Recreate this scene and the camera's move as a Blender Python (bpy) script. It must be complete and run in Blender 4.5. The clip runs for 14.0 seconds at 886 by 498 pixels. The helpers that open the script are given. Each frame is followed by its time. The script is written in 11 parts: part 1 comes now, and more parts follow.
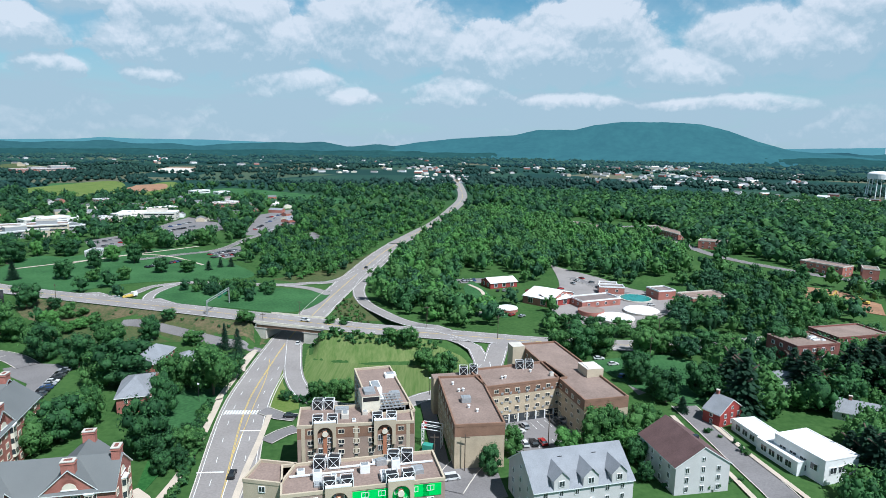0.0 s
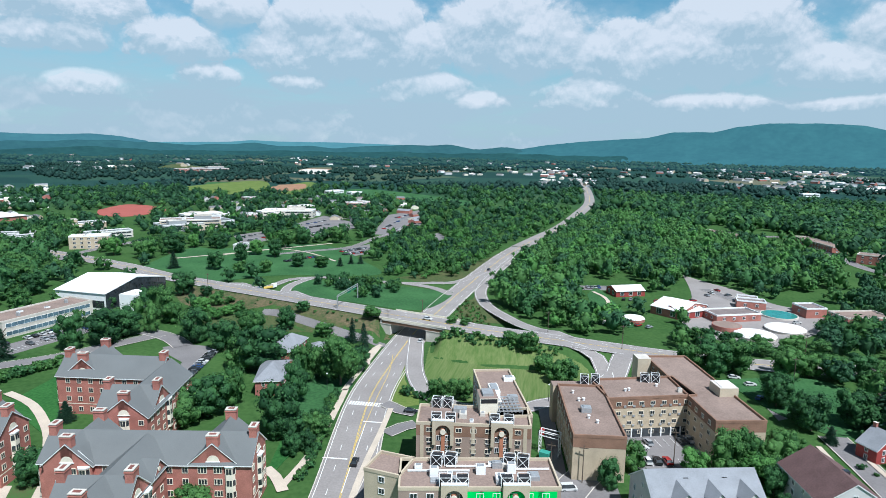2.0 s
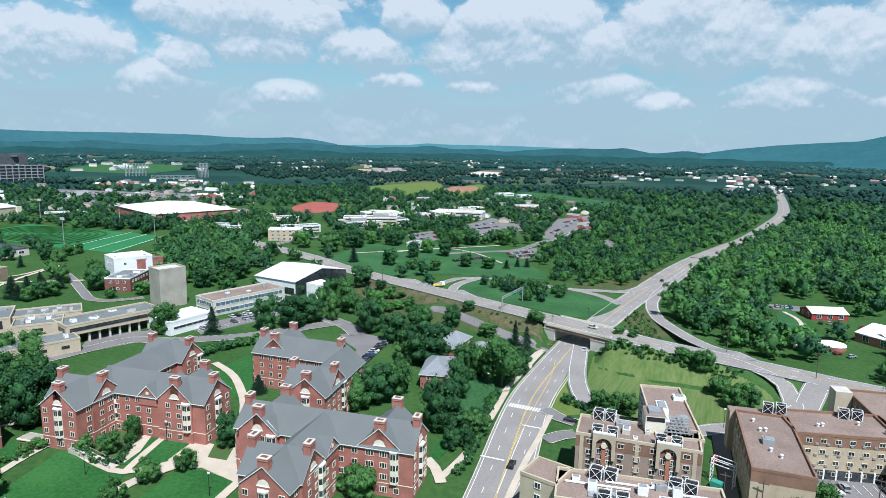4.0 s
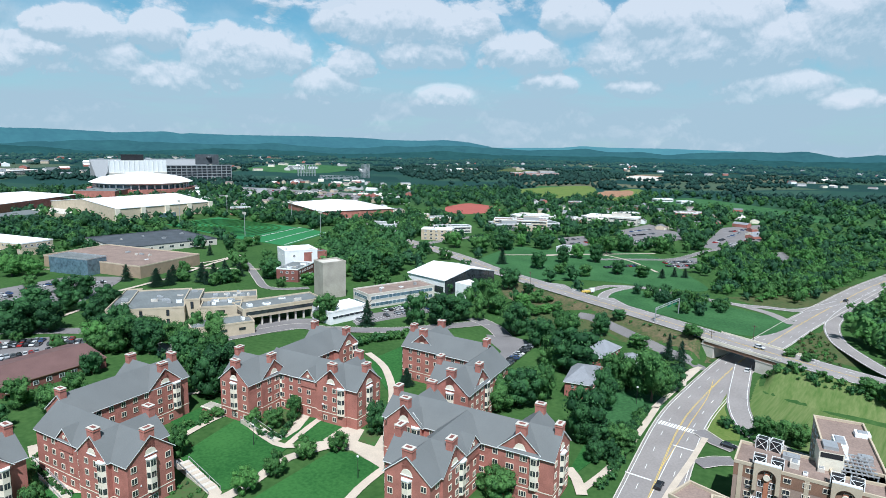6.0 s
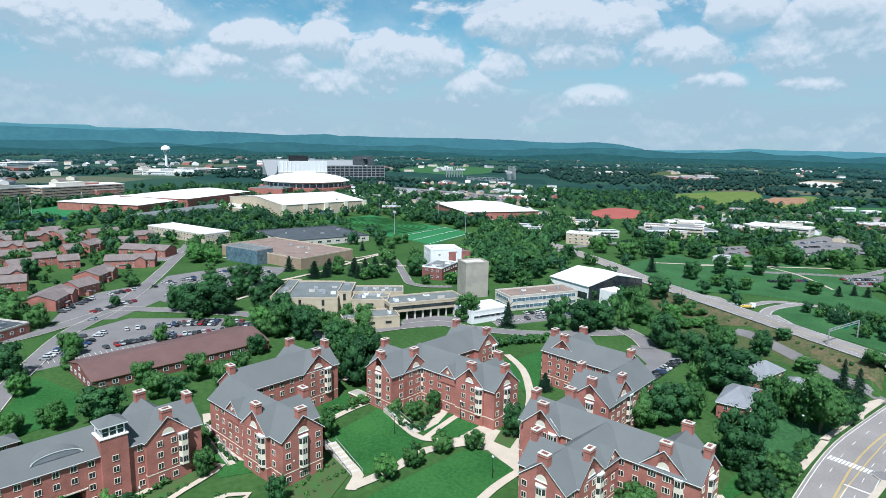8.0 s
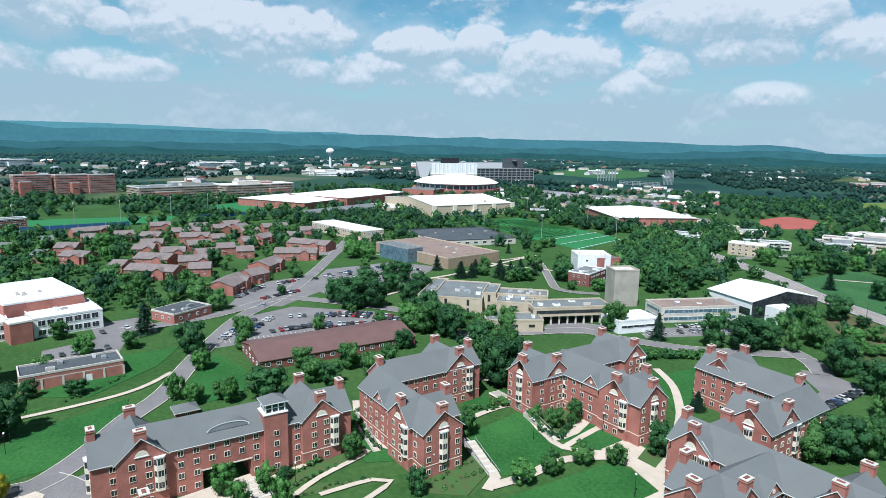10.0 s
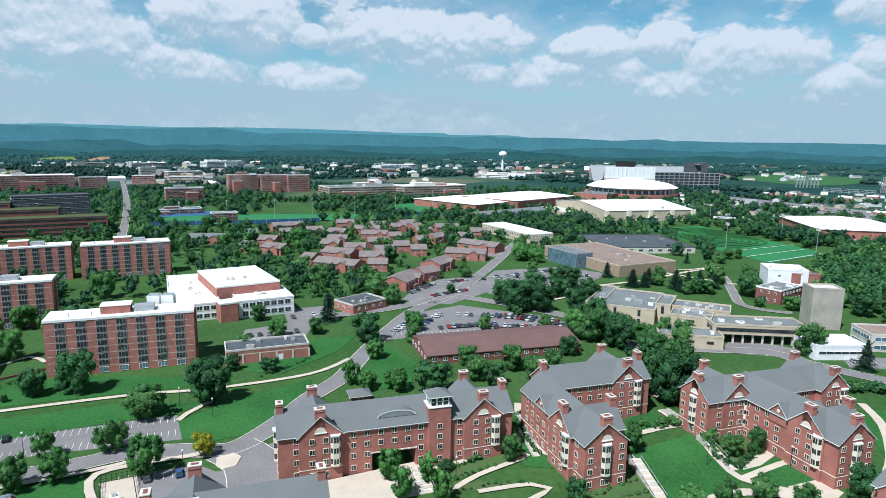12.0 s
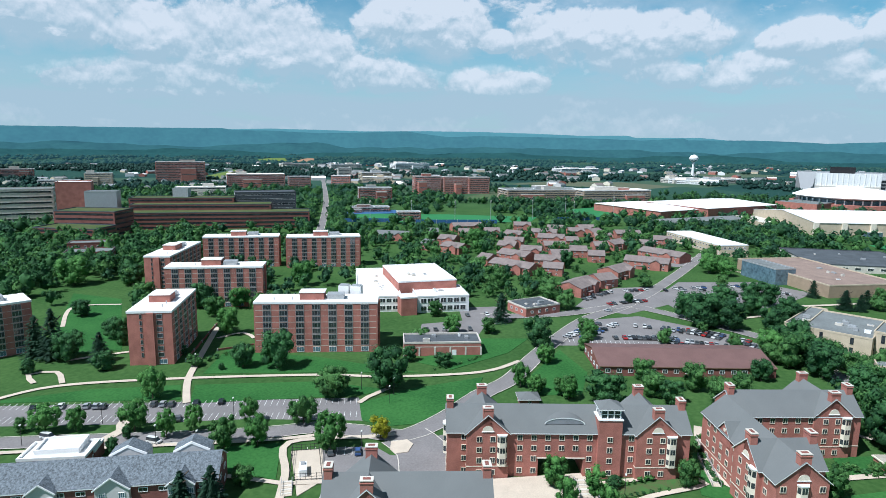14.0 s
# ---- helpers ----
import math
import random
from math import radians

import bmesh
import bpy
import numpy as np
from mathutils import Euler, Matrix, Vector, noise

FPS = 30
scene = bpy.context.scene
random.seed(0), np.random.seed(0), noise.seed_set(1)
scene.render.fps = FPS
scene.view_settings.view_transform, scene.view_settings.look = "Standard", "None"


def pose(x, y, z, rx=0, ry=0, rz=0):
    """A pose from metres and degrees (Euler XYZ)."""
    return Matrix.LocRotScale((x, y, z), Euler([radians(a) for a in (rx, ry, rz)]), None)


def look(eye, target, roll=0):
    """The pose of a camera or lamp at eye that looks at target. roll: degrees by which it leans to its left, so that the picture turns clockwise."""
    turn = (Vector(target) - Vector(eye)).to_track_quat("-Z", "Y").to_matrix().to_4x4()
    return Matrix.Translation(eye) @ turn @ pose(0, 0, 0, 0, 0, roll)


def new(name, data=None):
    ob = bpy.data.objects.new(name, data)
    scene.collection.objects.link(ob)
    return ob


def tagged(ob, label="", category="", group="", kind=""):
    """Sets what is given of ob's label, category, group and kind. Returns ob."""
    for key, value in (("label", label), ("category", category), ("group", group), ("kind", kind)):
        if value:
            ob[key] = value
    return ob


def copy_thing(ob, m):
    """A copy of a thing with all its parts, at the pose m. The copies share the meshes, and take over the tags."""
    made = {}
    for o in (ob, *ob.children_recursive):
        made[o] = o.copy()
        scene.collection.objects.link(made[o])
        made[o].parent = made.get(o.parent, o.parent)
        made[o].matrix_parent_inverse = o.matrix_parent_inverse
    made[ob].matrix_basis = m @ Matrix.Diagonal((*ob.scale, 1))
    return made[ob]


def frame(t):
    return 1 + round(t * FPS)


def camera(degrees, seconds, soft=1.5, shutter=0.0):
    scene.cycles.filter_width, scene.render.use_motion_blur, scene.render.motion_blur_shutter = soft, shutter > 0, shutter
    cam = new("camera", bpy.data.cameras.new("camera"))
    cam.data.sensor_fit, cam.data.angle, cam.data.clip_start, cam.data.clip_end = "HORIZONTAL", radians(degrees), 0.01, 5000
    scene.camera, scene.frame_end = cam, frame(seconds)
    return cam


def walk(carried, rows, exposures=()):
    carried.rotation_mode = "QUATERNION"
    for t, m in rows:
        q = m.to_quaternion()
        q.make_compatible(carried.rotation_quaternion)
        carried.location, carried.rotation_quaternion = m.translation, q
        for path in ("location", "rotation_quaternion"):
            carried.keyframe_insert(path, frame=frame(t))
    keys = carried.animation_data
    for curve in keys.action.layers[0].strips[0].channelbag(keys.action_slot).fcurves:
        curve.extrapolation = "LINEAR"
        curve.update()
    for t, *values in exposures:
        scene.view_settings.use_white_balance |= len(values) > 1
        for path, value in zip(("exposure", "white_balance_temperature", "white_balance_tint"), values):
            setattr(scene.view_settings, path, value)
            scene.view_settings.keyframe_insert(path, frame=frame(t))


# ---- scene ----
cam = camera(71.0, 14.0, soft=0.55)
EYE = (0.0, 0.0, 90.0)
PATH = [
    (0.0, 80.229, -0.926, 0.330),
    (0.5, 80.239, -0.966, 3.396),
    (1.0, 80.279, -0.976, 5.937),
    (1.5, 80.299, -0.996, 8.550),
    (2.0, 80.309, -0.946, 11.822),
    (2.5, 80.319, -0.996, 16.230),
    (3.0, 80.328, -1.025, 20.525),
    (5.5, 80.348, -1.006, 37.171),
    (6.0, 80.338, -1.035, 41.236),
    (6.5, 80.318, -1.084, 44.965),
    (7.0, 80.298, -1.065, 48.362),
    (7.5, 80.298, -1.045, 51.489),
    (8.0, 80.278, -1.055, 54.591),
    (10.5, 80.279, -0.976, 71.847),
    (11.0, 80.279, -0.907, 75.595),
    (11.5, 80.289, -0.887, 79.622),
    (12.0, 80.299, -0.828, 83.832),
    (12.5, 80.299, -0.818, 88.060),
    (13.0, 80.309, -0.867, 92.228),
    (13.5, 80.309, -0.867, 96.288),
    (14.0, 80.339, -0.838, 100.173),
]
walk(cam, [(t, pose(*EYE, rx, ry, rz)) for t, rx, ry, rz in PATH], [(0.0, 0.33, 5590, 8), (14.0, 0.33, 5590, 8)])

# ---- light ----
SUN_TURN, SUN_HEIGHT = 135.0, 57.0   # degrees: compass direction from +y clockwise, elevation
sun_from = Vector((math.sin(radians(SUN_TURN)) * math.cos(radians(SUN_HEIGHT)),
                   math.cos(radians(SUN_TURN)) * math.cos(radians(SUN_HEIGHT)), math.sin(radians(SUN_HEIGHT))))
sun_data = bpy.data.lights.new("sun", "SUN")
sun_data.energy, sun_data.angle, sun_data.color = 5.0, radians(0.6), (1.0, 0.95, 0.88)
sun = new("sun", sun_data)
sun.matrix_world = look(sun_from * 800, (0, 0, 0))

world = bpy.data.worlds.new("sky")
scene.world = world
world.use_nodes = True


def sky_nodes():
    """A summer sky with banks of cumulus laid over it by noise in the direction of view."""
    nt = world.node_tree
    nt.nodes.clear()
    N, L = nt.nodes.new, nt.links.new

    def m(op, a, b=None, c=None, clamp=False):
        n = N("ShaderNodeMath")
        n.operation, n.use_clamp = op, clamp
        for i, v in enumerate((a, b, c)):
            if v is None:
                continue
            if isinstance(v, (int, float)):
                n.inputs[i].default_value = v
            else:
                L(v, n.inputs[i])
        return n.outputs[0]

    out, bg = N("ShaderNodeOutputWorld"), N("ShaderNodeBackground")
    sky = N("ShaderNodeTexSky")
    sky.sky_type, sky.sun_disc = "NISHITA", False
    sky.sun_elevation, sky.sun_rotation = radians(SUN_HEIGHT), radians(SUN_TURN)
    sky.altitude, sky.air_density, sky.dust_density, sky.ozone_density = 350, 1.1, 0.6, 2.0
    co = N("ShaderNodeTexCoord")
    sep = N("ShaderNodeSeparateXYZ")
    L(co.outputs["Generated"], sep.inputs[0])
    x, y, z = sep.outputs
    az = m("ARCTAN2", m("MULTIPLY", x, -1.0), y)          # radians to the left of +y
    el = m("ARCSINE", z)

    def field(sx, sy, scale, detail, rough, off):
        v = N("ShaderNodeCombineXYZ")
        L(m("MULTIPLY", az, sx), v.inputs[0])
        L(m("MULTIPLY", el, sy), v.inputs[1])
        v.inputs[2].default_value = off
        n = N("ShaderNodeTexNoise")
        n.inputs["Scale"].default_value, n.inputs["Detail"].default_value, n.inputs["Roughness"].default_value = scale, detail, rough
        L(v.outputs[0], n.inputs["Vector"])
        return n.outputs["Fac"]

    def puffs(place, scale, detail, rough, squash):
        """Rounded billows: near 1 at the heart of a puff, near 0 between two."""
        v = N("ShaderNodeVectorMath")
        v.operation = "MULTIPLY"
        L(place, v.inputs[0])
        v.inputs[1].default_value = (1.0, squash, 0)
        n = N("ShaderNodeTexVoronoi")
        n.feature, n.voronoi_dimensions, n.normalize = "SMOOTH_F1", "2D", True
        n.inputs["Scale"].default_value, n.inputs["Detail"].default_value = scale, detail
        n.inputs["Roughness"].default_value, n.inputs["Smoothness"].default_value = rough, 0.35
        L(v.outputs[0], n.inputs["Vector"])
        return m("SUBTRACT", 1.0, n.outputs["Distance"])

    calm = m("MULTIPLY", m("SUBTRACT", az, 0.25), 2.2, clamp=True)      # 0 by the mountain, where the heaps are solid

    def mass(rise):
        """Density of the cumulus a little higher in the sky by rise radians."""
        place = N("ShaderNodeCombineXYZ")
        L(az, place.inputs[0])
        L(m("ADD", el, rise), place.inputs[1])
        total = None
        for ca, ce, wa, we in CLOUDS:
            v = N("ShaderNodeVectorMath")
            v.operation = "MULTIPLY_ADD"
            L(place.outputs[0], v.inputs[0])
            v.inputs[1].default_value = (1 / wa, 1 / we, 0)
            v.inputs[2].default_value = (-ca / wa, -ce / we, 0)
            q = N("ShaderNodeVectorMath")
            q.operation = "DOT_PRODUCT"
            L(v.outputs[0], q.inputs[0])
            L(v.outputs[0], q.inputs[1])
            total = q.outputs["Value"] if total is None else m("MINIMUM", total, q.outputs["Value"])
        total = m("SUBTRACT", 1.0, m("MINIMUM", total, 2.4))
        n = N("ShaderNodeTexNoise")
        n.noise_dimensions = "2D"
        n.inputs["Scale"].default_value, n.inputs["Detail"].default_value, n.inputs["Roughness"].default_value = 9.0, 7.0, 0.55
        L(place.outputs[0], n.inputs["Vector"])
        warp = N("ShaderNodeVectorMath")                 # billows are pushed about, so that no lattice shows
        warp.operation = "MULTIPLY_ADD"
        L(n.outputs["Color"], warp.inputs[0])
        warp.inputs[1].default_value = (0.05, 0.03, 0)
        L(place.outputs[0], warp.inputs[2])
        big = m("SUBTRACT", puffs(warp.outputs[0], 15.0, 5.0, 0.60, 1.1), 0.62)
        d = m("ADD", m("MULTIPLY", total, 0.66), m("MULTIPLY", big, 1.6))
        d = m("ADD", d, m("MULTIPLY", m("SUBTRACT", 1.0, calm), 0.24))
        return m("ADD", d, m("MULTIPLY", m("SUBTRACT", n.outputs["Fac"], 0.5), m("ADD", 0.85, m("MULTIPLY", calm, 0.5))))

    small = field(1.0, 2.4, 9.0, 7.0, 0.58, 5.2)
    streak = field(1.0, 5.0, 5.0, 7.0, 0.6, 9.4)
    veil = field(1.0, 1.8, 4.0, 6.0, 0.6, 2.7)
    dens, above, over = mass(0.0), mass(0.009), mass(0.035)
    top = m("ADD", 0.25, m("MULTIPLY", m("SUBTRACT", dens, over), 1.5), clamp=True)   # 1 along the crests, 0 along the bases
    crisp = m("ADD", 0.8, m("MULTIPLY", top, 2.4))
    cum = m("MULTIPLY", m("ADD", dens, m("SUBTRACT", 0.80, m("MULTIPLY", top, 0.50))), crisp, clamp=True)
    cum = m("MULTIPLY", cum, 0.93)
    low = m("SUBTRACT", 1.30, m("MULTIPLY", el, 5.0), clamp=True)
    thin = m("MULTIPLY", m("ADD", m("MULTIPLY", m("SUBTRACT", small, 0.5), 2.6), 0.78), low, clamp=True)
    high = m("SUBTRACT", 1.7, m("MULTIPLY", el, 4.2), clamp=True)                    # the sky clears overhead
    thin = m("MAXIMUM", thin, m("MULTIPLY", m("MULTIPLY", m("SUBTRACT", veil, 0.40), 3.0, clamp=True), high))
    down = m("SUBTRACT", 1.45, m("MULTIPLY", el, 8.0), clamp=True)                    # 1 at the horizon, 0 high up
    band = m("MULTIPLY", down, m("ADD", 1.0, m("MULTIPLY", m("SUBTRACT", streak, 0.5), 1.1)), clamp=True)
    # soft scattered scraps of cloud over the campus side
    def scraps(rise):
        v = N("ShaderNodeCombineXYZ")
        L(az, v.inputs[0])
        L(m("MULTIPLY", m("ADD", el, rise), 2.0), v.inputs[1])
        n = N("ShaderNodeTexNoise")
        n.noise_dimensions = "2D"
        n.inputs["Scale"].default_value, n.inputs["Detail"].default_value, n.inputs["Roughness"].default_value = 11.0, 8.0, 0.60
        L(v.outputs[0], n.inputs["Vector"])
        return n.outputs["Fac"]

    scrap, scrap_over = scraps(0.0), scraps(0.012)
    side = m("MULTIPLY", m("SUBTRACT", az, 0.25), 2.5, clamp=True)
    belt = m("MULTIPLY", m("SUBTRACT", el, 0.075), 22.0, clamp=True)
    puff = m("MULTIPLY", m("MULTIPLY", m("SUBTRACT", scrap, 0.49), 6.5, clamp=True), m("MULTIPLY", side, belt))
    cum = m("MAXIMUM", cum, m("MULTIPLY", puff, 0.86))
    cover = m("MAXIMUM", cum, m("MAXIMUM", m("MULTIPLY", thin, 0.84), band))
    cover = m("MINIMUM", cover, 0.97)
    # crests and the sunny flanks of billows are lit, thick undersides greyer, all greyer towards the horizon
    lit = m("ADD", 0.02, m("MULTIPLY", m("SUBTRACT", dens, above), 2.0))
    lit = m("ADD", lit, m("MULTIPLY", m("SUBTRACT", dens, over), 0.38))
    lit = m("ADD", lit, m("MULTIPLY", m("MULTIPLY", m("SUBTRACT", scrap, scrap_over), 4.5), puff))
    lit = m("ADD", lit, m("MULTIPLY", m("MINIMUM", m("SUBTRACT", el, 0.10), 0.12), 2.2))
    lit = m("ADD", lit, m("MULTIPLY", m("SUBTRACT", streak, 0.5), 0.5))
    lit = m("MULTIPLY", lit, m("ADD", 0.35, m("MULTIPLY", cum, 0.65)))
    lit = m("ADD", lit, 0.12)
    shade = N("ShaderNodeMix")
    shade.data_type = "RGBA"
    L(m("MULTIPLY", lit, 1.0, clamp=True), shade.inputs["Factor"])
    shade.inputs["A"].default_value, shade.inputs["B"].default_value = (*CLOUD_DARK, 1), (*CLOUD_LIGHT, 1)
    mix = N("ShaderNodeMix")
    mix.data_type = "RGBA"
    L(cover, mix.inputs["Factor"])
    tint = N("ShaderNodeMix")
    tint.data_type, tint.blend_type = "RGBA", "MULTIPLY"
    tint.inputs["Factor"].default_value = 1.0
    tint.inputs["B"].default_value = (*SKY_TINT, 1)
    deep = N("ShaderNodeVectorMath")                 # the blue deepens towards the zenith
    deep.operation = "SCALE"
    L(sky.outputs[0], deep.inputs[0])
    L(m("MAXIMUM", m("SUBTRACT", 1.12, m("MULTIPLY", el, 0.85)), 0.30), deep.inputs["Scale"])
    L(deep.outputs[0], tint.inputs["A"])
    L(tint.outputs["Result"], mix.inputs["A"])
    L(shade.outputs["Result"], mix.inputs["B"])
    L(mix.outputs["Result"], bg.inputs["Color"])
    bg.inputs["Strength"].default_value = SKY_STRENGTH
    L(bg.outputs[0], out.inputs[0])


SKY_STRENGTH = 0.0705
SKY_TINT = (0.62, 1.12, 1.08)
CLOUD_DARK, CLOUD_LIGHT = (5.0, 6.2, 6.75), (8.7, 8.75, 8.8)
CLOUDS = (   # azimuth to the left, elevation and half widths in radians
    (0.36, 0.135, 0.150, 0.050), (0.40, 0.180, 0.050, 0.035), (0.31, 0.185, 0.055, 0.035), (0.10, 0.150, 0.095, 0.055), (0.115, 0.190, 0.050, 0.040),
    (-0.15, 0.128, 0.150, 0.045), (-0.22, 0.170, 0.075, 0.038), (-0.50, 0.140, 0.120, 0.042), (-0.58, 0.175, 0.080, 0.045), (-0.34, 0.105, 0.090, 0.030), (0.16, 0.062, 0.041, 0.019), (-0.02, 0.073, 0.078, 0.029), (-0.19, 0.061, 0.073, 0.019),
    (-0.40, 0.056, 0.091, 0.019), (1.26, 0.103, 0.105, 0.031), (1.24, 0.140, 0.055, 0.029), (1.13, 0.148, 0.037, 0.029), (1.09, 0.084, 0.087, 0.029), (1.03, 0.119, 0.091, 0.043),
    (0.77, 0.177, 0.114, 0.038), (0.86, 0.117, 0.037, 0.024), (0.76, 0.134, 0.073, 0.026), (0.90, 0.077, 0.055, 0.031), (0.72, 0.069, 0.037, 0.019), (0.60, 0.135, 0.068, 0.031),
    (0.53, 0.187, 0.045, 0.029), (0.56, 0.092, 0.046, 0.019), (0.43, 0.085, 0.050, 0.017), (0.24, 0.079, 0.082, 0.029),
    (2.16, 0.147, 0.073, 0.038), (2.04, 0.142, 0.128, 0.060), (2.16, 0.083, 0.151, 0.033), (1.78, 0.169, 0.096, 0.045), (1.84, 0.098, 0.087, 0.031), (1.67, 0.155, 0.030, 0.017),
    (1.50, 0.151, 0.137, 0.045), (1.42, 0.107, 0.055, 0.024), (1.67, 0.093, 0.073, 0.024), (-0.72, 0.160, 0.200, 0.060), (-1.10, 0.200, 0.200, 0.080),
    (2.35, 0.170, 0.150, 0.060), (2.70, 0.200, 0.200, 0.070),
)
sky_nodes()

# ---- materials ----


def mat(name, colour, rough=0.8, vary=0.25, scale=0.4, fine=6.0, bump=0.0, metal=0.0, colour2=None, island=0.0, spec=0.3, each=0.0, stretch=None):
    """A surface with stains at one scale and grain at a finer one; island and each vary it piece by piece."""
    ma = bpy.data.materials.new(name)
    ma.use_nodes = True
    nt = ma.node_tree
    N, L = nt.nodes.new, nt.links.new
    b = nt.nodes["Principled BSDF"]
    b.inputs["Roughness"].default_value, b.inputs["Metallic"].default_value = rough, metal
    b.inputs["Specular IOR Level"].default_value = spec
    geo = N("ShaderNodeNewGeometry")
    place = geo.outputs["Position"]
    if stretch:
        mp = N("ShaderNodeMapping")
        mp.inputs["Scale"].default_value = stretch
        L(place, mp.inputs[0])
        place = mp.outputs[0]
    n1, n2 = N("ShaderNodeTexNoise"), N("ShaderNodeTexNoise")
    for n, s, d in ((n1, scale, 4.0), (n2, fine, 3.0)):
        n.inputs["Scale"].default_value, n.inputs["Detail"].default_value = s, d
        L(place, n.inputs["Vector"])
    add = N("ShaderNodeMath")
    add.operation = "ADD"
    L(n1.outputs["Fac"], add.inputs[0])
    L(n2.outputs["Fac"], add.inputs[1])
    last = add.outputs[0]
    for amount, src in ((island, geo.outputs["Random Per Island"]), (each, None)):
        if amount:
            if src is None:
                src = N("ShaderNodeObjectInfo").outputs["Random"]
            ma2 = N("ShaderNodeMath")
            ma2.operation = "MULTIPLY_ADD"
            L(src, ma2.inputs[0])
            ma2.inputs[1].default_value = amount
            L(last, ma2.inputs[2])
            sb = N("ShaderNodeMath")
            sb.operation = "SUBTRACT"
            L(ma2.outputs[0], sb.inputs[0])
            sb.inputs[1].default_value = amount / 2
            last = sb.outputs[0]
    ramp = N("ShaderNodeMapRange")
    ramp.inputs["From Min"].default_value, ramp.inputs["From Max"].default_value = 0.72, 1.28
    L(last, ramp.inputs[0])
    mix = N("ShaderNodeMix")
    mix.data_type = "RGBA"
    L(ramp.outputs[0], mix.inputs["Factor"])
    c2 = colour2 or tuple(min(1, c * (1 + vary)) for c in colour)
    c1 = colour if colour2 else tuple(c * (1 - vary) for c in colour)
    mix.inputs["A"].default_value, mix.inputs["B"].default_value = (*c1, 1), (*c2, 1)
    L(mix.outputs["Result"], b.inputs["Base Color"])
    if bump:
        bp = N("ShaderNodeBump")
        bp.inputs["Strength"].default_value, bp.inputs["Distance"].default_value = 0.6, bump
        L(n2.outputs["Fac"], bp.inputs["Height"])
        L(bp.outputs[0], b.inputs["Normal"])
    return ma


def leaf_mat(name, c1, c2):
    """Leaves that let some light through."""
    ma = mat(name, c1, 0.7, colour2=c2, scale=0.25, fine=2.5, island=0.6, each=0.35, spec=0.25)
    nt = ma.node_tree
    b = nt.nodes["Principled BSDF"]
    tr, mx = nt.nodes.new("ShaderNodeBsdfTranslucent"), nt.nodes.new("ShaderNodeMixShader")
    nt.links.new(b.inputs["Base Color"].links[0].from_socket, tr.inputs["Color"])
    mx.inputs[0].default_value = 0.36
    nt.links.new(b.outputs[0], mx.inputs[1])
    nt.links.new(tr.outputs[0], mx.inputs[2])
    nt.links.new(mx.outputs[0], nt.nodes["Material Output"].inputs["Surface"])
    return ma


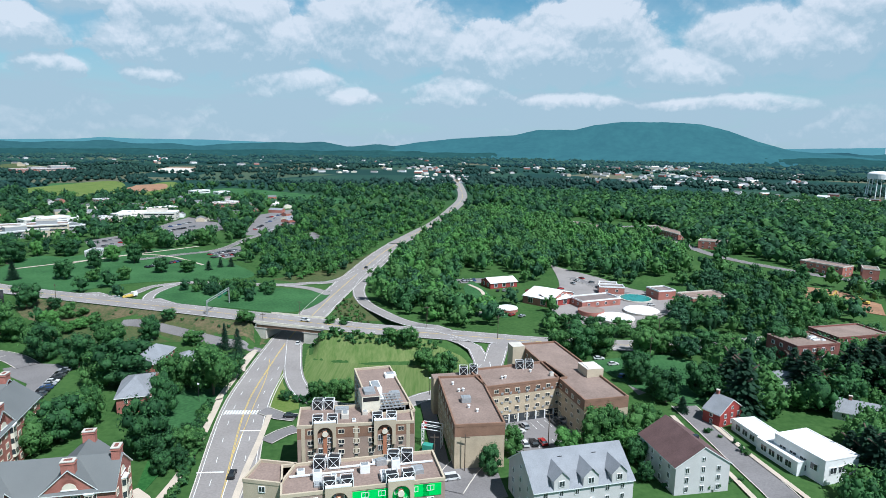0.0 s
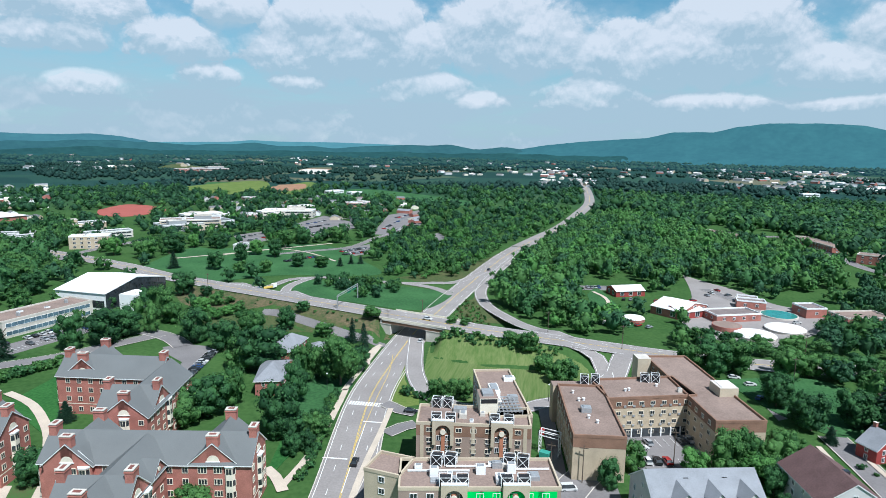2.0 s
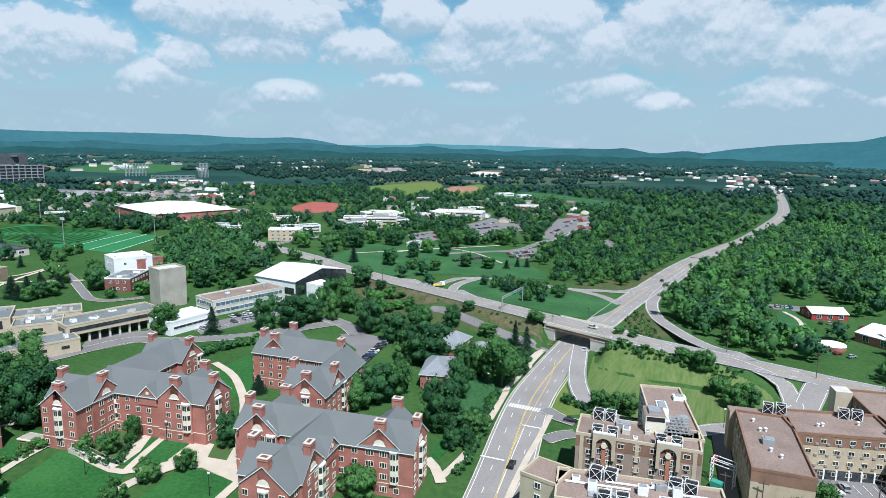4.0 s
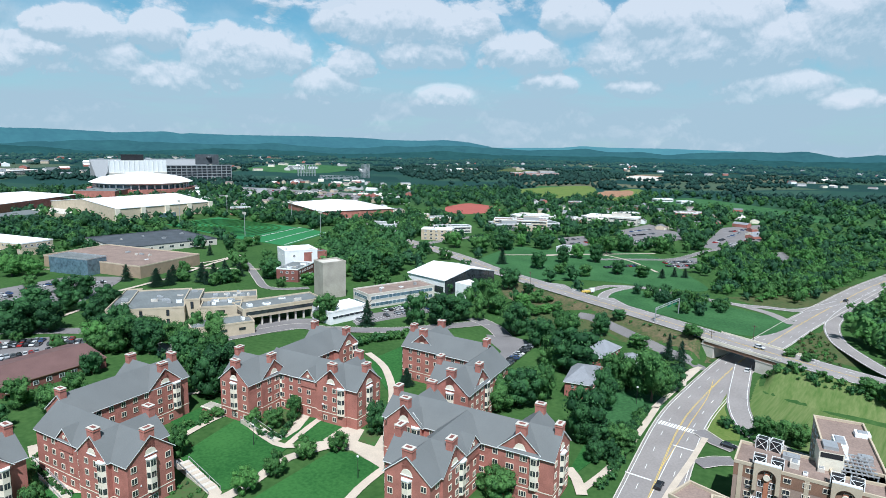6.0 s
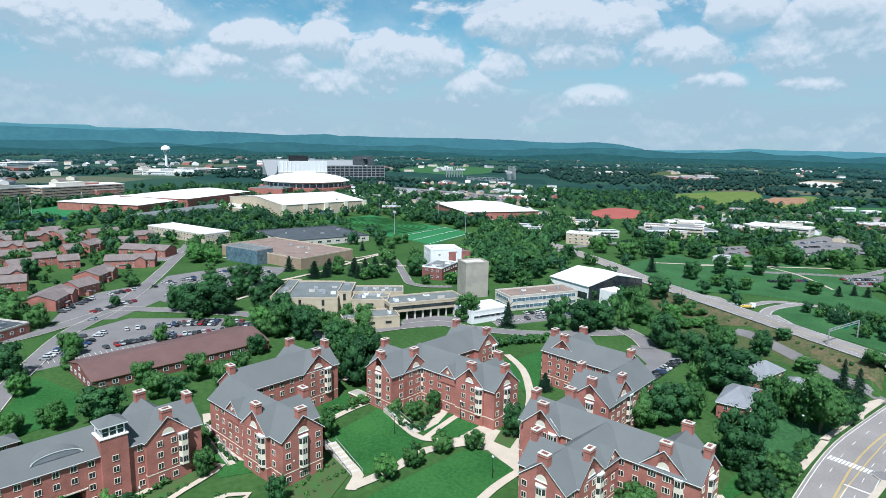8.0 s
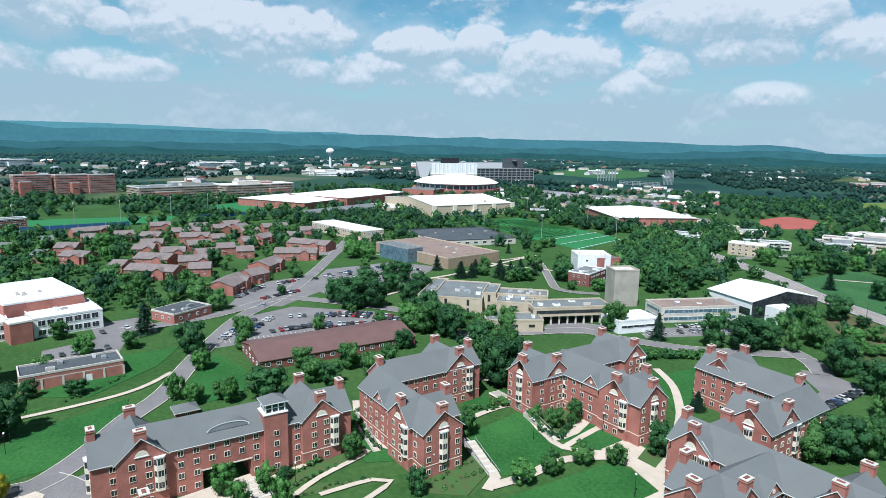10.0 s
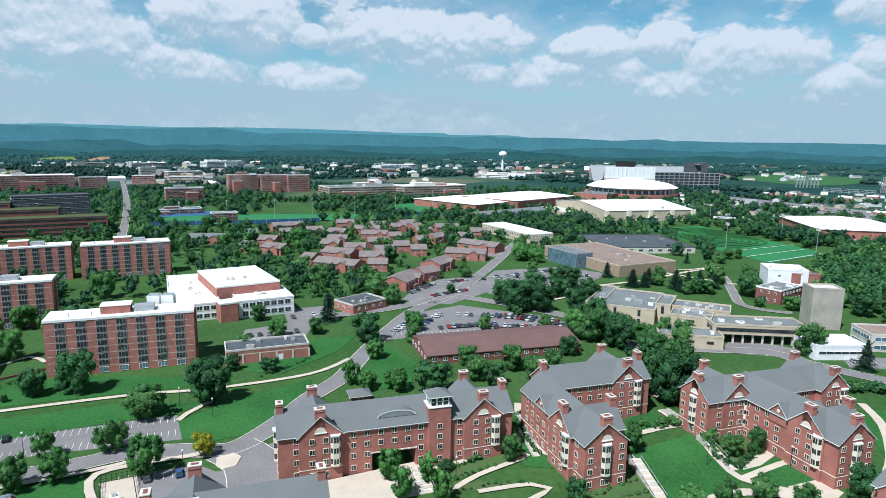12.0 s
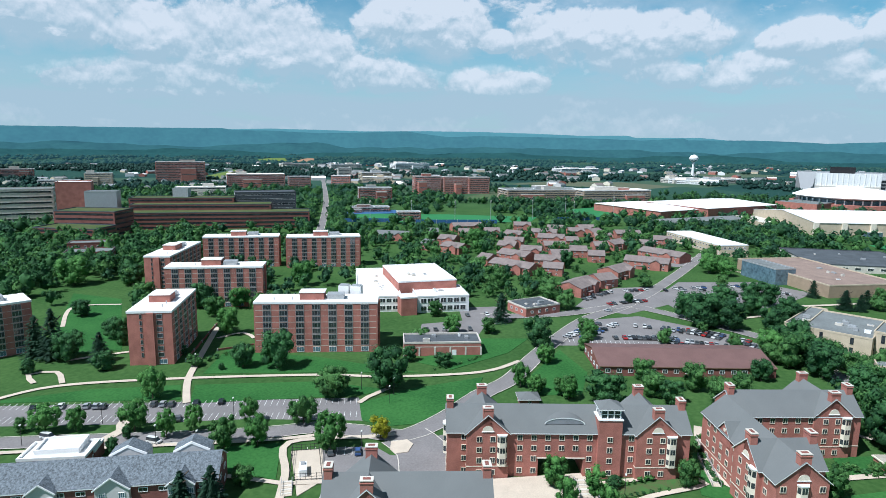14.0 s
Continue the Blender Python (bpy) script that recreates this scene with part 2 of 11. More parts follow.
M = {
    "brick": mat("red_brick", (0.365, 0.150, 0.118), 0.85, 0.26, 0.25, 5.0),
    "brick_dark": mat("dark_red_brick", (0.21, 0.085, 0.07), 0.85, 0.22, 0.2, 6.0),
    "brick_tan": mat("tan_brick", (0.47, 0.385, 0.275), 0.85, 0.16, 0.3, 6.0),
    "brick_brown": mat("brown_brick", (0.24, 0.14, 0.095), 0.85, 0.2, 0.3, 6.0),
    "shingle": mat("grey_slate_shingle", (0.146, 0.154, 0.154), 0.8, 0.09, 0.12, 7.0, bump=0.03),
    "shingle_brown": mat("brown_shingle", (0.20, 0.165, 0.155), 0.85, 0.22, 0.3, 3.0),
    "shingle_maroon": mat("maroon_brown_shingle", (0.125, 0.075, 0.072), 0.85, 0.2, 0.3, 3.0),
    "shingle_blue": mat("mottled_blue_grey_shingle", (0.13, 0.15, 0.17), 0.8, 0.55, 1.6, 3.0, bump=0.03),
    "shingle_pale": mat("pale_grey_shingle", (0.25, 0.26, 0.28), 0.8, 0.15, 0.3, 4.0),
    "metal_red": mat("maroon_metal_roof", (0.155, 0.09, 0.082), 0.6, 0.14, 0.2, 3.0),
    "membrane_tan": mat("tan_gravel_roof", (0.25, 0.185, 0.155), 0.95, 0.22, 0.12, 2.0),
    "membrane_white": mat("white_membrane_roof", (0.80, 0.78, 0.76), 0.7, 0.10, 0.12, 1.0),
    "membrane_grey": mat("grey_membrane_roof", (0.165, 0.18, 0.18), 0.85, 0.2, 0.1, 1.0),
    "membrane_dark": mat("dark_flat_roof", (0.075, 0.085, 0.095), 0.8, 0.3, 0.12, 1.5),
    "cream": mat("cream_stone", (0.72, 0.66, 0.54), 0.7, 0.10, 0.5, 5.0),
    "stucco": mat("tan_stucco", (0.50, 0.42, 0.31), 0.85, 0.12, 0.3, 5.0),
    "siding": mat("pale_siding", (0.55, 0.53, 0.52), 0.7, 0.08, 0.3, 5.0),
    "white": mat("white_paint", (0.80, 0.80, 0.79), 0.5, 0.06, 0.4, 4.0),
    "concrete": mat("pale_concrete", (0.56, 0.52, 0.46), 0.9, 0.14, 0.35, 4.0),
    "tower": mat("raw_concrete", (0.37, 0.34, 0.29), 0.9, 0.2, 0.15, 2.0),
    "glass": mat("dark_window_glass", (0.035, 0.042, 0.048), 0.08, 0.5, 0.3, 0.8, spec=0.8),
    "glass_blue": mat("blue_curtain_glass", (0.10, 0.16, 0.20), 0.12, 0.4, 0.2, 0.6, spec=0.8),
    "steel": mat("painted_steel", (0.42, 0.43, 0.44), 0.45, 0.15, 1.0, 6.0, metal=0.4),
    "black": mat("black_metal", (0.025, 0.025, 0.028), 0.5, 0.3, 1.0, 6.0),
    "water_green": mat("green_basin_water", (0.03, 0.22, 0.19), 0.15, 0.2, 0.3, 2.0, spec=0.5),
    "red_paint": mat("red_paint", (0.30, 0.055, 0.048), 0.6, 0.12, 0.5, 5.0),
    "green_paint": mat("bright_green_paint", (0.03, 0.62, 0.10), 0.6, 0.12, 0.5, 5.0),
    # blue lowered, with the shade over the sports courts put into it
    "blue_paint": mat("blue_paint", (0.04, 0.11, 0.25), 0.6, 0.12, 0.5, 5.0),
    "terracotta": mat("terracotta_paint", (0.45, 0.19, 0.11), 0.8, 0.12, 0.5, 5.0),
    "asphalt": mat("asphalt", (0.195, 0.183, 0.182), 0.9, 0.18, 0.08, 2.0),
    "asphalt_road": mat("worn_grey_road", (0.275, 0.252, 0.24), 0.9, 0.14, 0.07, 1.5),
    "paving": mat("pale_paving", (0.52, 0.445, 0.36), 0.9, 0.12, 0.2, 3.0),
    "line_white": mat("white_line_paint", (0.75, 0.75, 0.73), 0.7, 0.12, 0.8, 5.0),
    "line_yellow": mat("yellow_line_paint", (0.62, 0.44, 0.10), 0.7, 0.12, 0.8, 5.0),
    "grass": mat("mown_grass", (0.030, 0.088, 0.032), 0.95, colour2=(0.060, 0.15, 0.055), scale=0.05, fine=0.8, spec=0.1),
    "grass_lush": mat("lush_lawn", (0.022, 0.088, 0.022), 0.95, colour2=(0.048, 0.148, 0.038), scale=0.05, fine=1.0, spec=0.1),
    "grass_dry": mat("striped_dry_grass", (0.09, 0.15, 0.03), 0.95, colour2=(0.16, 0.20, 0.06), scale=0.06, fine=0.9, spec=0.1),
    "grass_stripe": mat("mowing_striped_grass", (0.080, 0.138, 0.036), 0.95, colour2=(0.155, 0.195, 0.072), scale=0.22, fine=0.9, spec=0.1, stretch=(1.6, 0.12, 1.0)),
    "scrub_bank": mat("weedy_bank", (0.045, 0.080, 0.028), 0.95, colour2=(0.165, 0.125, 0.075), scale=0.16, fine=0.9, spec=0.1),
    "meadow": mat("rough_meadow", (0.045, 0.085, 0.028), 0.95, colour2=(0.11, 0.11, 0.05), scale=0.05, fine=0.6, spec=0.1),
    "turf": mat("artificial_turf", (0.03, 0.17, 0.055), 0.9, 0.1, 0.05, 1.0),
    "brick_buff": mat("buff_brown_brick", (0.33, 0.25, 0.175), 0.85, 0.15, 0.3, 6.0),
    "brick_rose": mat("rose_brown_brick", (0.335, 0.250, 0.205), 0.85, 0.14, 0.3, 6.0),
    "soil": mat("bare_soil", (0.30, 0.17, 0.10), 0.95, 0.3, 0.08, 0.8),
    "mulch": mat("planting_bed", (0.085, 0.085, 0.038), 0.95, colour2=(0.045, 0.14, 0.03), scale=0.35, fine=3.0),
    "track": mat("red_running_track", (0.34, 0.095, 0.075), 0.9, 0.1, 0.05, 0.8),
    "bark": mat("bark", (0.11, 0.085, 0.065), 0.95, 0.3, 1.0, 8.0),
    "rubber": mat("tyre_rubber", (0.02, 0.02, 0.02), 0.9, 0.2, 1.0, 8.0),
    "leaf": leaf_mat("green_leaves", (0.034, 0.106, 0.029), (0.118, 0.262, 0.074)),
    "leaf_dark": leaf_mat("dark_green_leaves", (0.022, 0.074, 0.028), (0.072, 0.194, 0.064)),
    "leaf_bright": leaf_mat("fresh_green_leaves", (0.048, 0.148, 0.034), (0.13, 0.31, 0.078)),
    "leaf_yellow": leaf_mat("yellow_green_leaves", (0.22, 0.24, 0.012), (0.45, 0.44, 0.04)),
    "needle": leaf_mat("conifer_needles", (0.012, 0.038, 0.022), (0.032, 0.080, 0.044)),
    "forest": leaf_mat("woodland_leaves", (0.017, 0.062, 0.031), (0.063, 0.164, 0.074)),
}

# ---- mesh helpers ----
KEEP_LINES, KEEP_BLOCKS, KEEP_AREAS = [], [], []   # roads, buildings and open sheets that trees stay clear of



class Shape:
    """Collects faces of several materials for one mesh."""

    def __init__(self):
        self.v, self.f, self.m, self.mats = [], [], [], []

    def mi(self, key):
        if key not in self.mats:
            self.mats.append(key)
        return self.mats.index(key)

    def face(self, pts, key):
        n = len(self.v)
        self.v += [tuple(p) for p in pts]
        self.f.append(tuple(range(n, n + len(pts))))
        self.m.append(self.mi(key))
        return self

    def box(self, x0, x1, y0, y1, z0, z1, key, top=None, bottom=True):
        n = len(self.v)
        self.v += [(x0, y0, z0), (x1, y0, z0), (x1, y1, z0), (x0, y1, z0), (x0, y0, z1), (x1, y0, z1), (x1, y1, z1), (x0, y1, z1)]
        k = self.mi(key)
        for q in ((0, 1, 5, 4), (1, 2, 6, 5), (2, 3, 7, 6), (3, 0, 4, 7)):
            self.f.append(tuple(n + i for i in q))
            self.m.append(k)
        self.f.append((n + 4, n + 5, n + 6, n + 7))
        self.m.append(self.mi(top or key))
        if bottom:
            self.f.append((n + 3, n + 2, n + 1, n))
            self.m.append(k)
        return self

    def prism(self, pts, z0, z1, key, top=None):
        n, c = len(self.v), len(pts)
        self.v += [(p[0], p[1], z0) for p in pts] + [(p[0], p[1], z1) for p in pts]
        for i in range(c):
            j = (i + 1) % c
            self.f.append((n + i, n + j, n + c + j, n + c + i))
            self.m.append(self.mi(key))
        self.f.append(tuple(range(n + c, n + 2 * c)))
        self.m.append(self.mi(top or key))
        return self

    def tube(self, x, y, z0, z1, r0, r1, key, seg=12, cap=True):
        n = len(self.v)
        for z, r in ((z0, r0), (z1, r1)):
            self.v += [(x + r * math.cos(2 * math.pi * i / seg), y + r * math.sin(2 * math.pi * i / seg), z) for i in range(seg)]
        for i in range(seg):
            j = (i + 1) % seg
            self.f.append((n + i, n + j, n + seg + j, n + seg + i))
            self.m.append(self.mi(key))
        if cap:
            self.f.append(tuple(range(n + seg, n + 2 * seg)))
            self.m.append(self.mi(key))
        return self

    def bar(self, a, b, r, key):
        """A square bar from a to b."""
        a, b = Vector(a), Vector(b)
        d = (b - a).normalized()
        s = d.cross((0, 0, 1) if abs(d.z) < 0.9 else (1, 0, 0)).normalized() * r
        u = d.cross(s).normalized() * r
        n = len(self.v)
        for e in (a, b):
            self.v += [tuple(e + s + u), tuple(e - s + u), tuple(e - s - u), tuple(e + s - u)]
        for i in range(4):
            j = (i + 1) % 4
            self.f.append((n + i, n + j, n + 4 + j, n + 4 + i))
            self.m.append(self.mi(key))
        for q in ((0, 1, 2, 3), (7, 6, 5, 4)):
            self.f.append(tuple(n + i for i in q))
            self.m.append(self.mi(key))
        return self

    def dome(self, x, y, z, rx, ry, rz, key, seg=24, rings=6):
        n = len(self.v)
        for k in range(rings):
            a = math.pi / 2 * k / rings
            self.v += [(x + rx * math.cos(a) * math.cos(2 * math.pi * i / seg), y + ry * math.cos(a) * math.sin(2 * math.pi * i / seg),
                        z + rz * math.sin(a)) for i in range(seg)]
        self.v.append((x, y, z + rz))
        for k in range(rings):
            for i in range(seg):
                j = (i + 1) % seg
                if k < rings - 1:
                    q = (n + k * seg + i, n + k * seg + j, n + (k + 1) * seg + j, n + (k + 1) * seg + i)
                else:
                    q = (n + k * seg + i, n + k * seg + j, n + rings * seg)
                self.f.append(q)
                self.m.append(self.mi(key))
        return self

    def mesh(self, name, smooth=False):
        me = bpy.data.meshes.new(name)
        me.from_pydata(self.v, [], self.f)
        for k in self.mats:
            me.materials.append(M[k])
        me.polygons.foreach_set("material_index", self.m)
        if smooth:
            me.polygons.foreach_set("use_smooth", [True] * len(self.f))
        me.update()
        return me


def part(name, shape, parent, label="", at=None):
    """One mesh object under a thing or under a part."""
    ob = new(name, shape.mesh(name) if isinstance(shape, Shape) else shape)
    ob.parent = parent
    if at is not None:
        ob.matrix_basis = at
    if label:
        tagged(ob, label)
    return ob


def thing(name, m, label, category, group="", kind=""):
    ob = new(name)
    ob.empty_display_size = 0.5
    ob.matrix_basis = m
    return tagged(ob, label, category, group, kind)


def solid(name, shape, m, label, category, group="", kind=""):
    ob = new(name, shape.mesh(name))
    ob.matrix_basis = m
    return tagged(ob, label, category, group, kind)


def turn_at(p, a, z=0.0):
    return Matrix.Translation((p[0], p[1], z)) @ Matrix.Rotation(a, 4, "Z")


def along(p0, p1, z=0.0):
    """The pose with its origin at p0 and x towards p1, and the length between them."""
    a = math.atan2(p1[1] - p0[1], p1[0] - p0[0])
    return turn_at(p0, a, z), math.hypot(p1[0] - p0[0], p1[1] - p0[1])


def fast_mesh(name, v, f, keys, midx=None, smooth=False):
    """A large mesh out of arrays: v (n, 3), f (m, 3 or 4)."""
    me = bpy.data.meshes.new(name)
    k = f.shape[1]
    me.vertices.add(len(v))
    me.vertices.foreach_set("co", np.ascontiguousarray(v, np.float32).ravel())
    me.loops.add(f.size)
    me.loops.foreach_set("vertex_index", np.ascontiguousarray(f, np.int32).ravel())
    me.polygons.add(len(f))
    me.polygons.foreach_set("loop_start", np.arange(0, f.size, k, dtype=np.int32))
    if midx is not None:
        me.polygons.foreach_set("material_index", np.ascontiguousarray(midx, np.int32))
    if smooth:
        me.polygons.foreach_set("use_smooth", np.ones(len(f), bool))
    for key in keys:
        me.materials.append(M[key])
    me.update(calc_edges=True)
    return me


def smooth_line(pts, step=6.0):
    """A Catmull-Rom line through points of any dimension."""
    P = np.array([pts[0], *pts, pts[-1]], float)
    out = []
    for i in range(1, len(P) - 2):
        n = max(1, int(np.linalg.norm(P[i + 1][:2] - P[i][:2]) / step))
        for k in range(n):
            t = k / n
            out.append(0.5 * (2 * P[i] + (P[i + 1] - P[i - 1]) * t + (2 * P[i - 1] - 5 * P[i] + 4 * P[i + 1] - P[i + 2]) * t * t
                              + (3 * P[i] - P[i - 1] - 3 * P[i + 1] + P[i + 2]) * t ** 3))
    out.append(P[-2])
    return np.array(out)


def line_distance(x, y, line):
    """Distance of points from a line (n, 3) of x, y, height, with the height of the nearest place."""
    best, high = np.full(x.shape, 1e9), np.zeros(x.shape)
    for a, b in zip(line[:-1], line[1:]):
        d = b[:2] - a[:2]
        t = np.clip(((x - a[0]) * d[0] + (y - a[1]) * d[1]) / max(d @ d, 1e-6), 0, 1)
        r = np.hypot(x - a[0] - t * d[0], y - a[1] - t * d[1])
        near = r < best
        best, high = np.where(near, r, best), np.where(near, a[2] + t * (b[2] - a[2]), high)
    return best, high


# ---- the roads' lines and the lie of the land ----
AVENUE = smooth_line([(*(-52.2, 126.9), 0), (*(-55.6, 144.4), 0), (*(-66.2, 195.7), 0), (*(-69.2, 230.8), 0), (*(-70.6, 279.9), 0), (*(-68.0, 315.1), 0),
                      (*(-63.6, 374.3), 0), (*(-52.9, 480.8), 0), (*(-42.9, 545.2), 0)], 8)
BYPASS = smooth_line([(*(-793.3, 509.5), 0), (*(-584.8, 479.8), 0), (*(-445.3, 421.7), 0), (*(-374.3, 400.1), 0), (*(-303.3, 373.2), 1), (*(-257.8, 350.1), 2), (*(-210.5, 332.0), 3), (*(-162.7, 311.8), 5),
                      (*(-120.0, 293.0), 7), (*(-92.1, 283.4), 7.4), (*(-63.5, 274.8), 7.4), (*(-34.0, 266.9), 7.4), (*(-1.2, 264.9), 6),
                      (*(24.0, 266.1), 4), (*(44.6, 268.5), 2), (*(86.4, 272.0), 0), (*(143.4, 278.3), 0), (*(220.8, 303.0), 0)], 8)


def land(x, y):
    """Height of the ground: level, with the bypass's embankment cut at the underpass, and rising far off."""
    x, y = np.asarray(x, float), np.asarray(y, float)
    z = np.zeros(x.shape)
    near = np.hypot(x, y) < 900
    if near.any():
        d, h = line_distance(x[near], y[near], BYPASS)
        e = np.maximum(0, h - 0.25 - 0.45 * np.maximum(0, d - 8.5))
        c, _ = line_distance(x[near], y[near], AVENUE)
        k = np.clip((c - 13.0) / 5.0, 0, 1)
        z[near] = e * k * k * (3 - 2 * k)
    return z


def build_ground():
    turns = np.radians(np.concatenate([np.arange(-52, 152, 0.6), np.arange(152, 308, 6.0)]))
    rings = np.concatenate([[0.0, 20, 40], np.geomspace(55, 620, 150), np.geomspace(632, 4850, 70)])
    T, R = np.meshgrid(turns, rings)
    x, y = -np.sin(T) * R, np.cos(T) * R
    z = land(x, y)
    n = len(turns)
    i = np.arange(len(rings) - 1)[:, None] * n + np.arange(n)[None]
    j = np.arange(len(rings) - 1)[:, None] * n + (np.arange(n)[None] + 1) % n
    f = np.stack([i, i + n, j + n, j], -1).reshape(-1, 4)
    v = np.stack([x.ravel(), y.ravel(), z.ravel()], -1)
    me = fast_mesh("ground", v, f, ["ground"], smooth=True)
    return tagged(new("ground", me), "green grassy ground with fields reaching to the hills", "ground", kind="structure")


def ground_mat():
    """Grass near by; farther off a patchwork of woods, meadows and crops, blued for haze."""
    ma = mat("grassland", (0.030, 0.078, 0.020), 0.95, colour2=(0.062, 0.125, 0.036), scale=0.03, fine=0.5, spec=0.1)
    nt = ma.node_tree
    N, L = nt.nodes.new, nt.links.new
    b = nt.nodes["Principled BSDF"]
    old = b.inputs["Base Color"].links[0].from_socket
    geo = N("ShaderNodeNewGeometry")
    vo, no = N("ShaderNodeTexVoronoi"), N("ShaderNodeTexNoise")
    vo.inputs["Scale"].default_value, no.inputs["Scale"].default_value = 0.0042, 0.0016
    no.inputs["Detail"].default_value = 5
    L(geo.outputs["Position"], vo.inputs["Vector"])
    L(geo.outputs["Position"], no.inputs["Vector"])
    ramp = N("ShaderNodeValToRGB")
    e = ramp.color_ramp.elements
    # the field colours are real patches, their blue cast is painted haze
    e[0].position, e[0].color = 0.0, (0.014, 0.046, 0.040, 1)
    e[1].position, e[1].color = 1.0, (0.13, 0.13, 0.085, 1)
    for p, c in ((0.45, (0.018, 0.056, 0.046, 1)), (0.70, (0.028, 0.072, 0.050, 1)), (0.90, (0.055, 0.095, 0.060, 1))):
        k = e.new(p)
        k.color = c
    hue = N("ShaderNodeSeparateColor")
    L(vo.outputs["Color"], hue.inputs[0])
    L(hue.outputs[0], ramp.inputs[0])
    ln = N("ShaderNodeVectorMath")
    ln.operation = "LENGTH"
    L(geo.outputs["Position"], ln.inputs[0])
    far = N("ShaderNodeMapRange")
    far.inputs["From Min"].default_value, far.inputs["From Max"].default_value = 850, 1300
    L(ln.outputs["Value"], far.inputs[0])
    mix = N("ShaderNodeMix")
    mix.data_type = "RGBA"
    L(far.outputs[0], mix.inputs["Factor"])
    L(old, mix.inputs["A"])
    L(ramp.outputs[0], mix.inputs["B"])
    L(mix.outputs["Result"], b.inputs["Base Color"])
    return ma


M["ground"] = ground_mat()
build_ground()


def hazed_hill_mat():
    """Wooded ridges kilometres away; blue emission paints the haze before them."""
    ma = mat("hazed_wooded_ridge", (0.012, 0.035, 0.03), 0.95, 0.35, 0.006, 0.03, spec=0.0)
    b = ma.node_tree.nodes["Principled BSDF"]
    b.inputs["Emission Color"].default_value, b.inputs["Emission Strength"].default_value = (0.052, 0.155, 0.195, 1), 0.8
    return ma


M["hill"] = hazed_hill_mat()
# each row of hills glows in its own painted haze tint
for nm, e, k in (("foothill", (0.050, 0.140, 0.180, 1), 0.62), ("foothill_near", (0.032, 0.100, 0.120, 1), 0.5), ("hazed_ridge", (0.065, 0.172, 0.225, 1), 0.80)):
    M[nm] = hazed_hill_mat()
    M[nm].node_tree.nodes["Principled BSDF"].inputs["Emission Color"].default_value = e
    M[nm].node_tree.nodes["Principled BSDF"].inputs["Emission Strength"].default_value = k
# strongest haze glow, for the farthest ridge
far_hill = hazed_hill_mat()
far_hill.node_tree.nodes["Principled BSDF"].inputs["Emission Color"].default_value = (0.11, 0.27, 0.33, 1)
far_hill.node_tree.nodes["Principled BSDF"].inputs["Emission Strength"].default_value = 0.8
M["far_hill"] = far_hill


# faint blue emission paints distance haze onto these woods
hazed_far_wood = leaf_mat("hazed_distant_woods", (0.012, 0.042, 0.020), (0.032, 0.08, 0.034))
hazed_far_wood.node_tree.nodes["Principled BSDF"].inputs["Emission Color"].default_value = (0.05, 0.15, 0.20, 1)
hazed_far_wood.node_tree.nodes["Principled BSDF"].inputs["Emission Strength"].default_value = 0.4
M["hazed_far_wood"] = hazed_far_wood
# leaf colours shifted towards blue, with the valley's haze put into them
M["hazed_valley_wood"] = leaf_mat("haze_blue_valley_woods", (0.014, 0.050, 0.042), (0.040, 0.105, 0.080))


def ridge(profile, far, label, key="hill", depth=500):
    """A ridge across the horizon. profile: turn to the left in degrees, and height in degrees over the eye's level."""
    turns = np.arange(profile[0][0], profile[-1][0], 0.25)
    el = np.interp(turns, [p[0] for p in profile], [p[1] for p in profile])
    rows = []
    for k, (up, back) in enumerate(((-1.0, -depth), (0.35, -depth * 0.5), (0.72, -depth * 0.22), (0.93, -depth * 0.06), (1.0, 0.0), (0.5, depth * 0.3))):
        wob = np.array([noise.noise((t * 0.5, k * 3.1, far * 0.01)) for t in turns])
        fine = np.array([noise.noise((t * 4.0, k * 3.1, far * 0.01)) for t in turns])
        top = EYE[2] + far * np.tan(np.radians(el))
        z = np.where(up < 0, -5.0, np.maximum(top, 8) * max(up, 0) + fine * 4 * (0.4 + (up < 1)))
        r = far + back + wob * depth * 0.12 * (up < 1)
        a = np.radians(turns)
        rows.append(np.stack([-np.sin(a) * r, np.cos(a) * r, z], -1))
    n = len(turns)
    v = np.concatenate(rows)
    i = np.arange(len(rows) - 1)[:, None] * n + np.arange(n - 1)[None]
    f = np.stack([i, i + 1, i + 1 + n, i + n], -1).reshape(-1, 4)
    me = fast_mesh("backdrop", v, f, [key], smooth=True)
    return tagged(new("backdrop", me), label, "hills", kind="structure")


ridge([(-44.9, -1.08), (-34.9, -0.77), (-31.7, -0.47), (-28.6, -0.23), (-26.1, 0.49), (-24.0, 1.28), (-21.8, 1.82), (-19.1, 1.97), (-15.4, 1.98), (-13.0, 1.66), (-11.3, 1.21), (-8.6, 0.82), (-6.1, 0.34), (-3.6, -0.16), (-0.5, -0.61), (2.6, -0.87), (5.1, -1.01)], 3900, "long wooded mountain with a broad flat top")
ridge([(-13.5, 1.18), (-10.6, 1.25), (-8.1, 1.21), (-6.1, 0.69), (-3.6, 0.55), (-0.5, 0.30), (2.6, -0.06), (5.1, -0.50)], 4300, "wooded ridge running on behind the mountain")
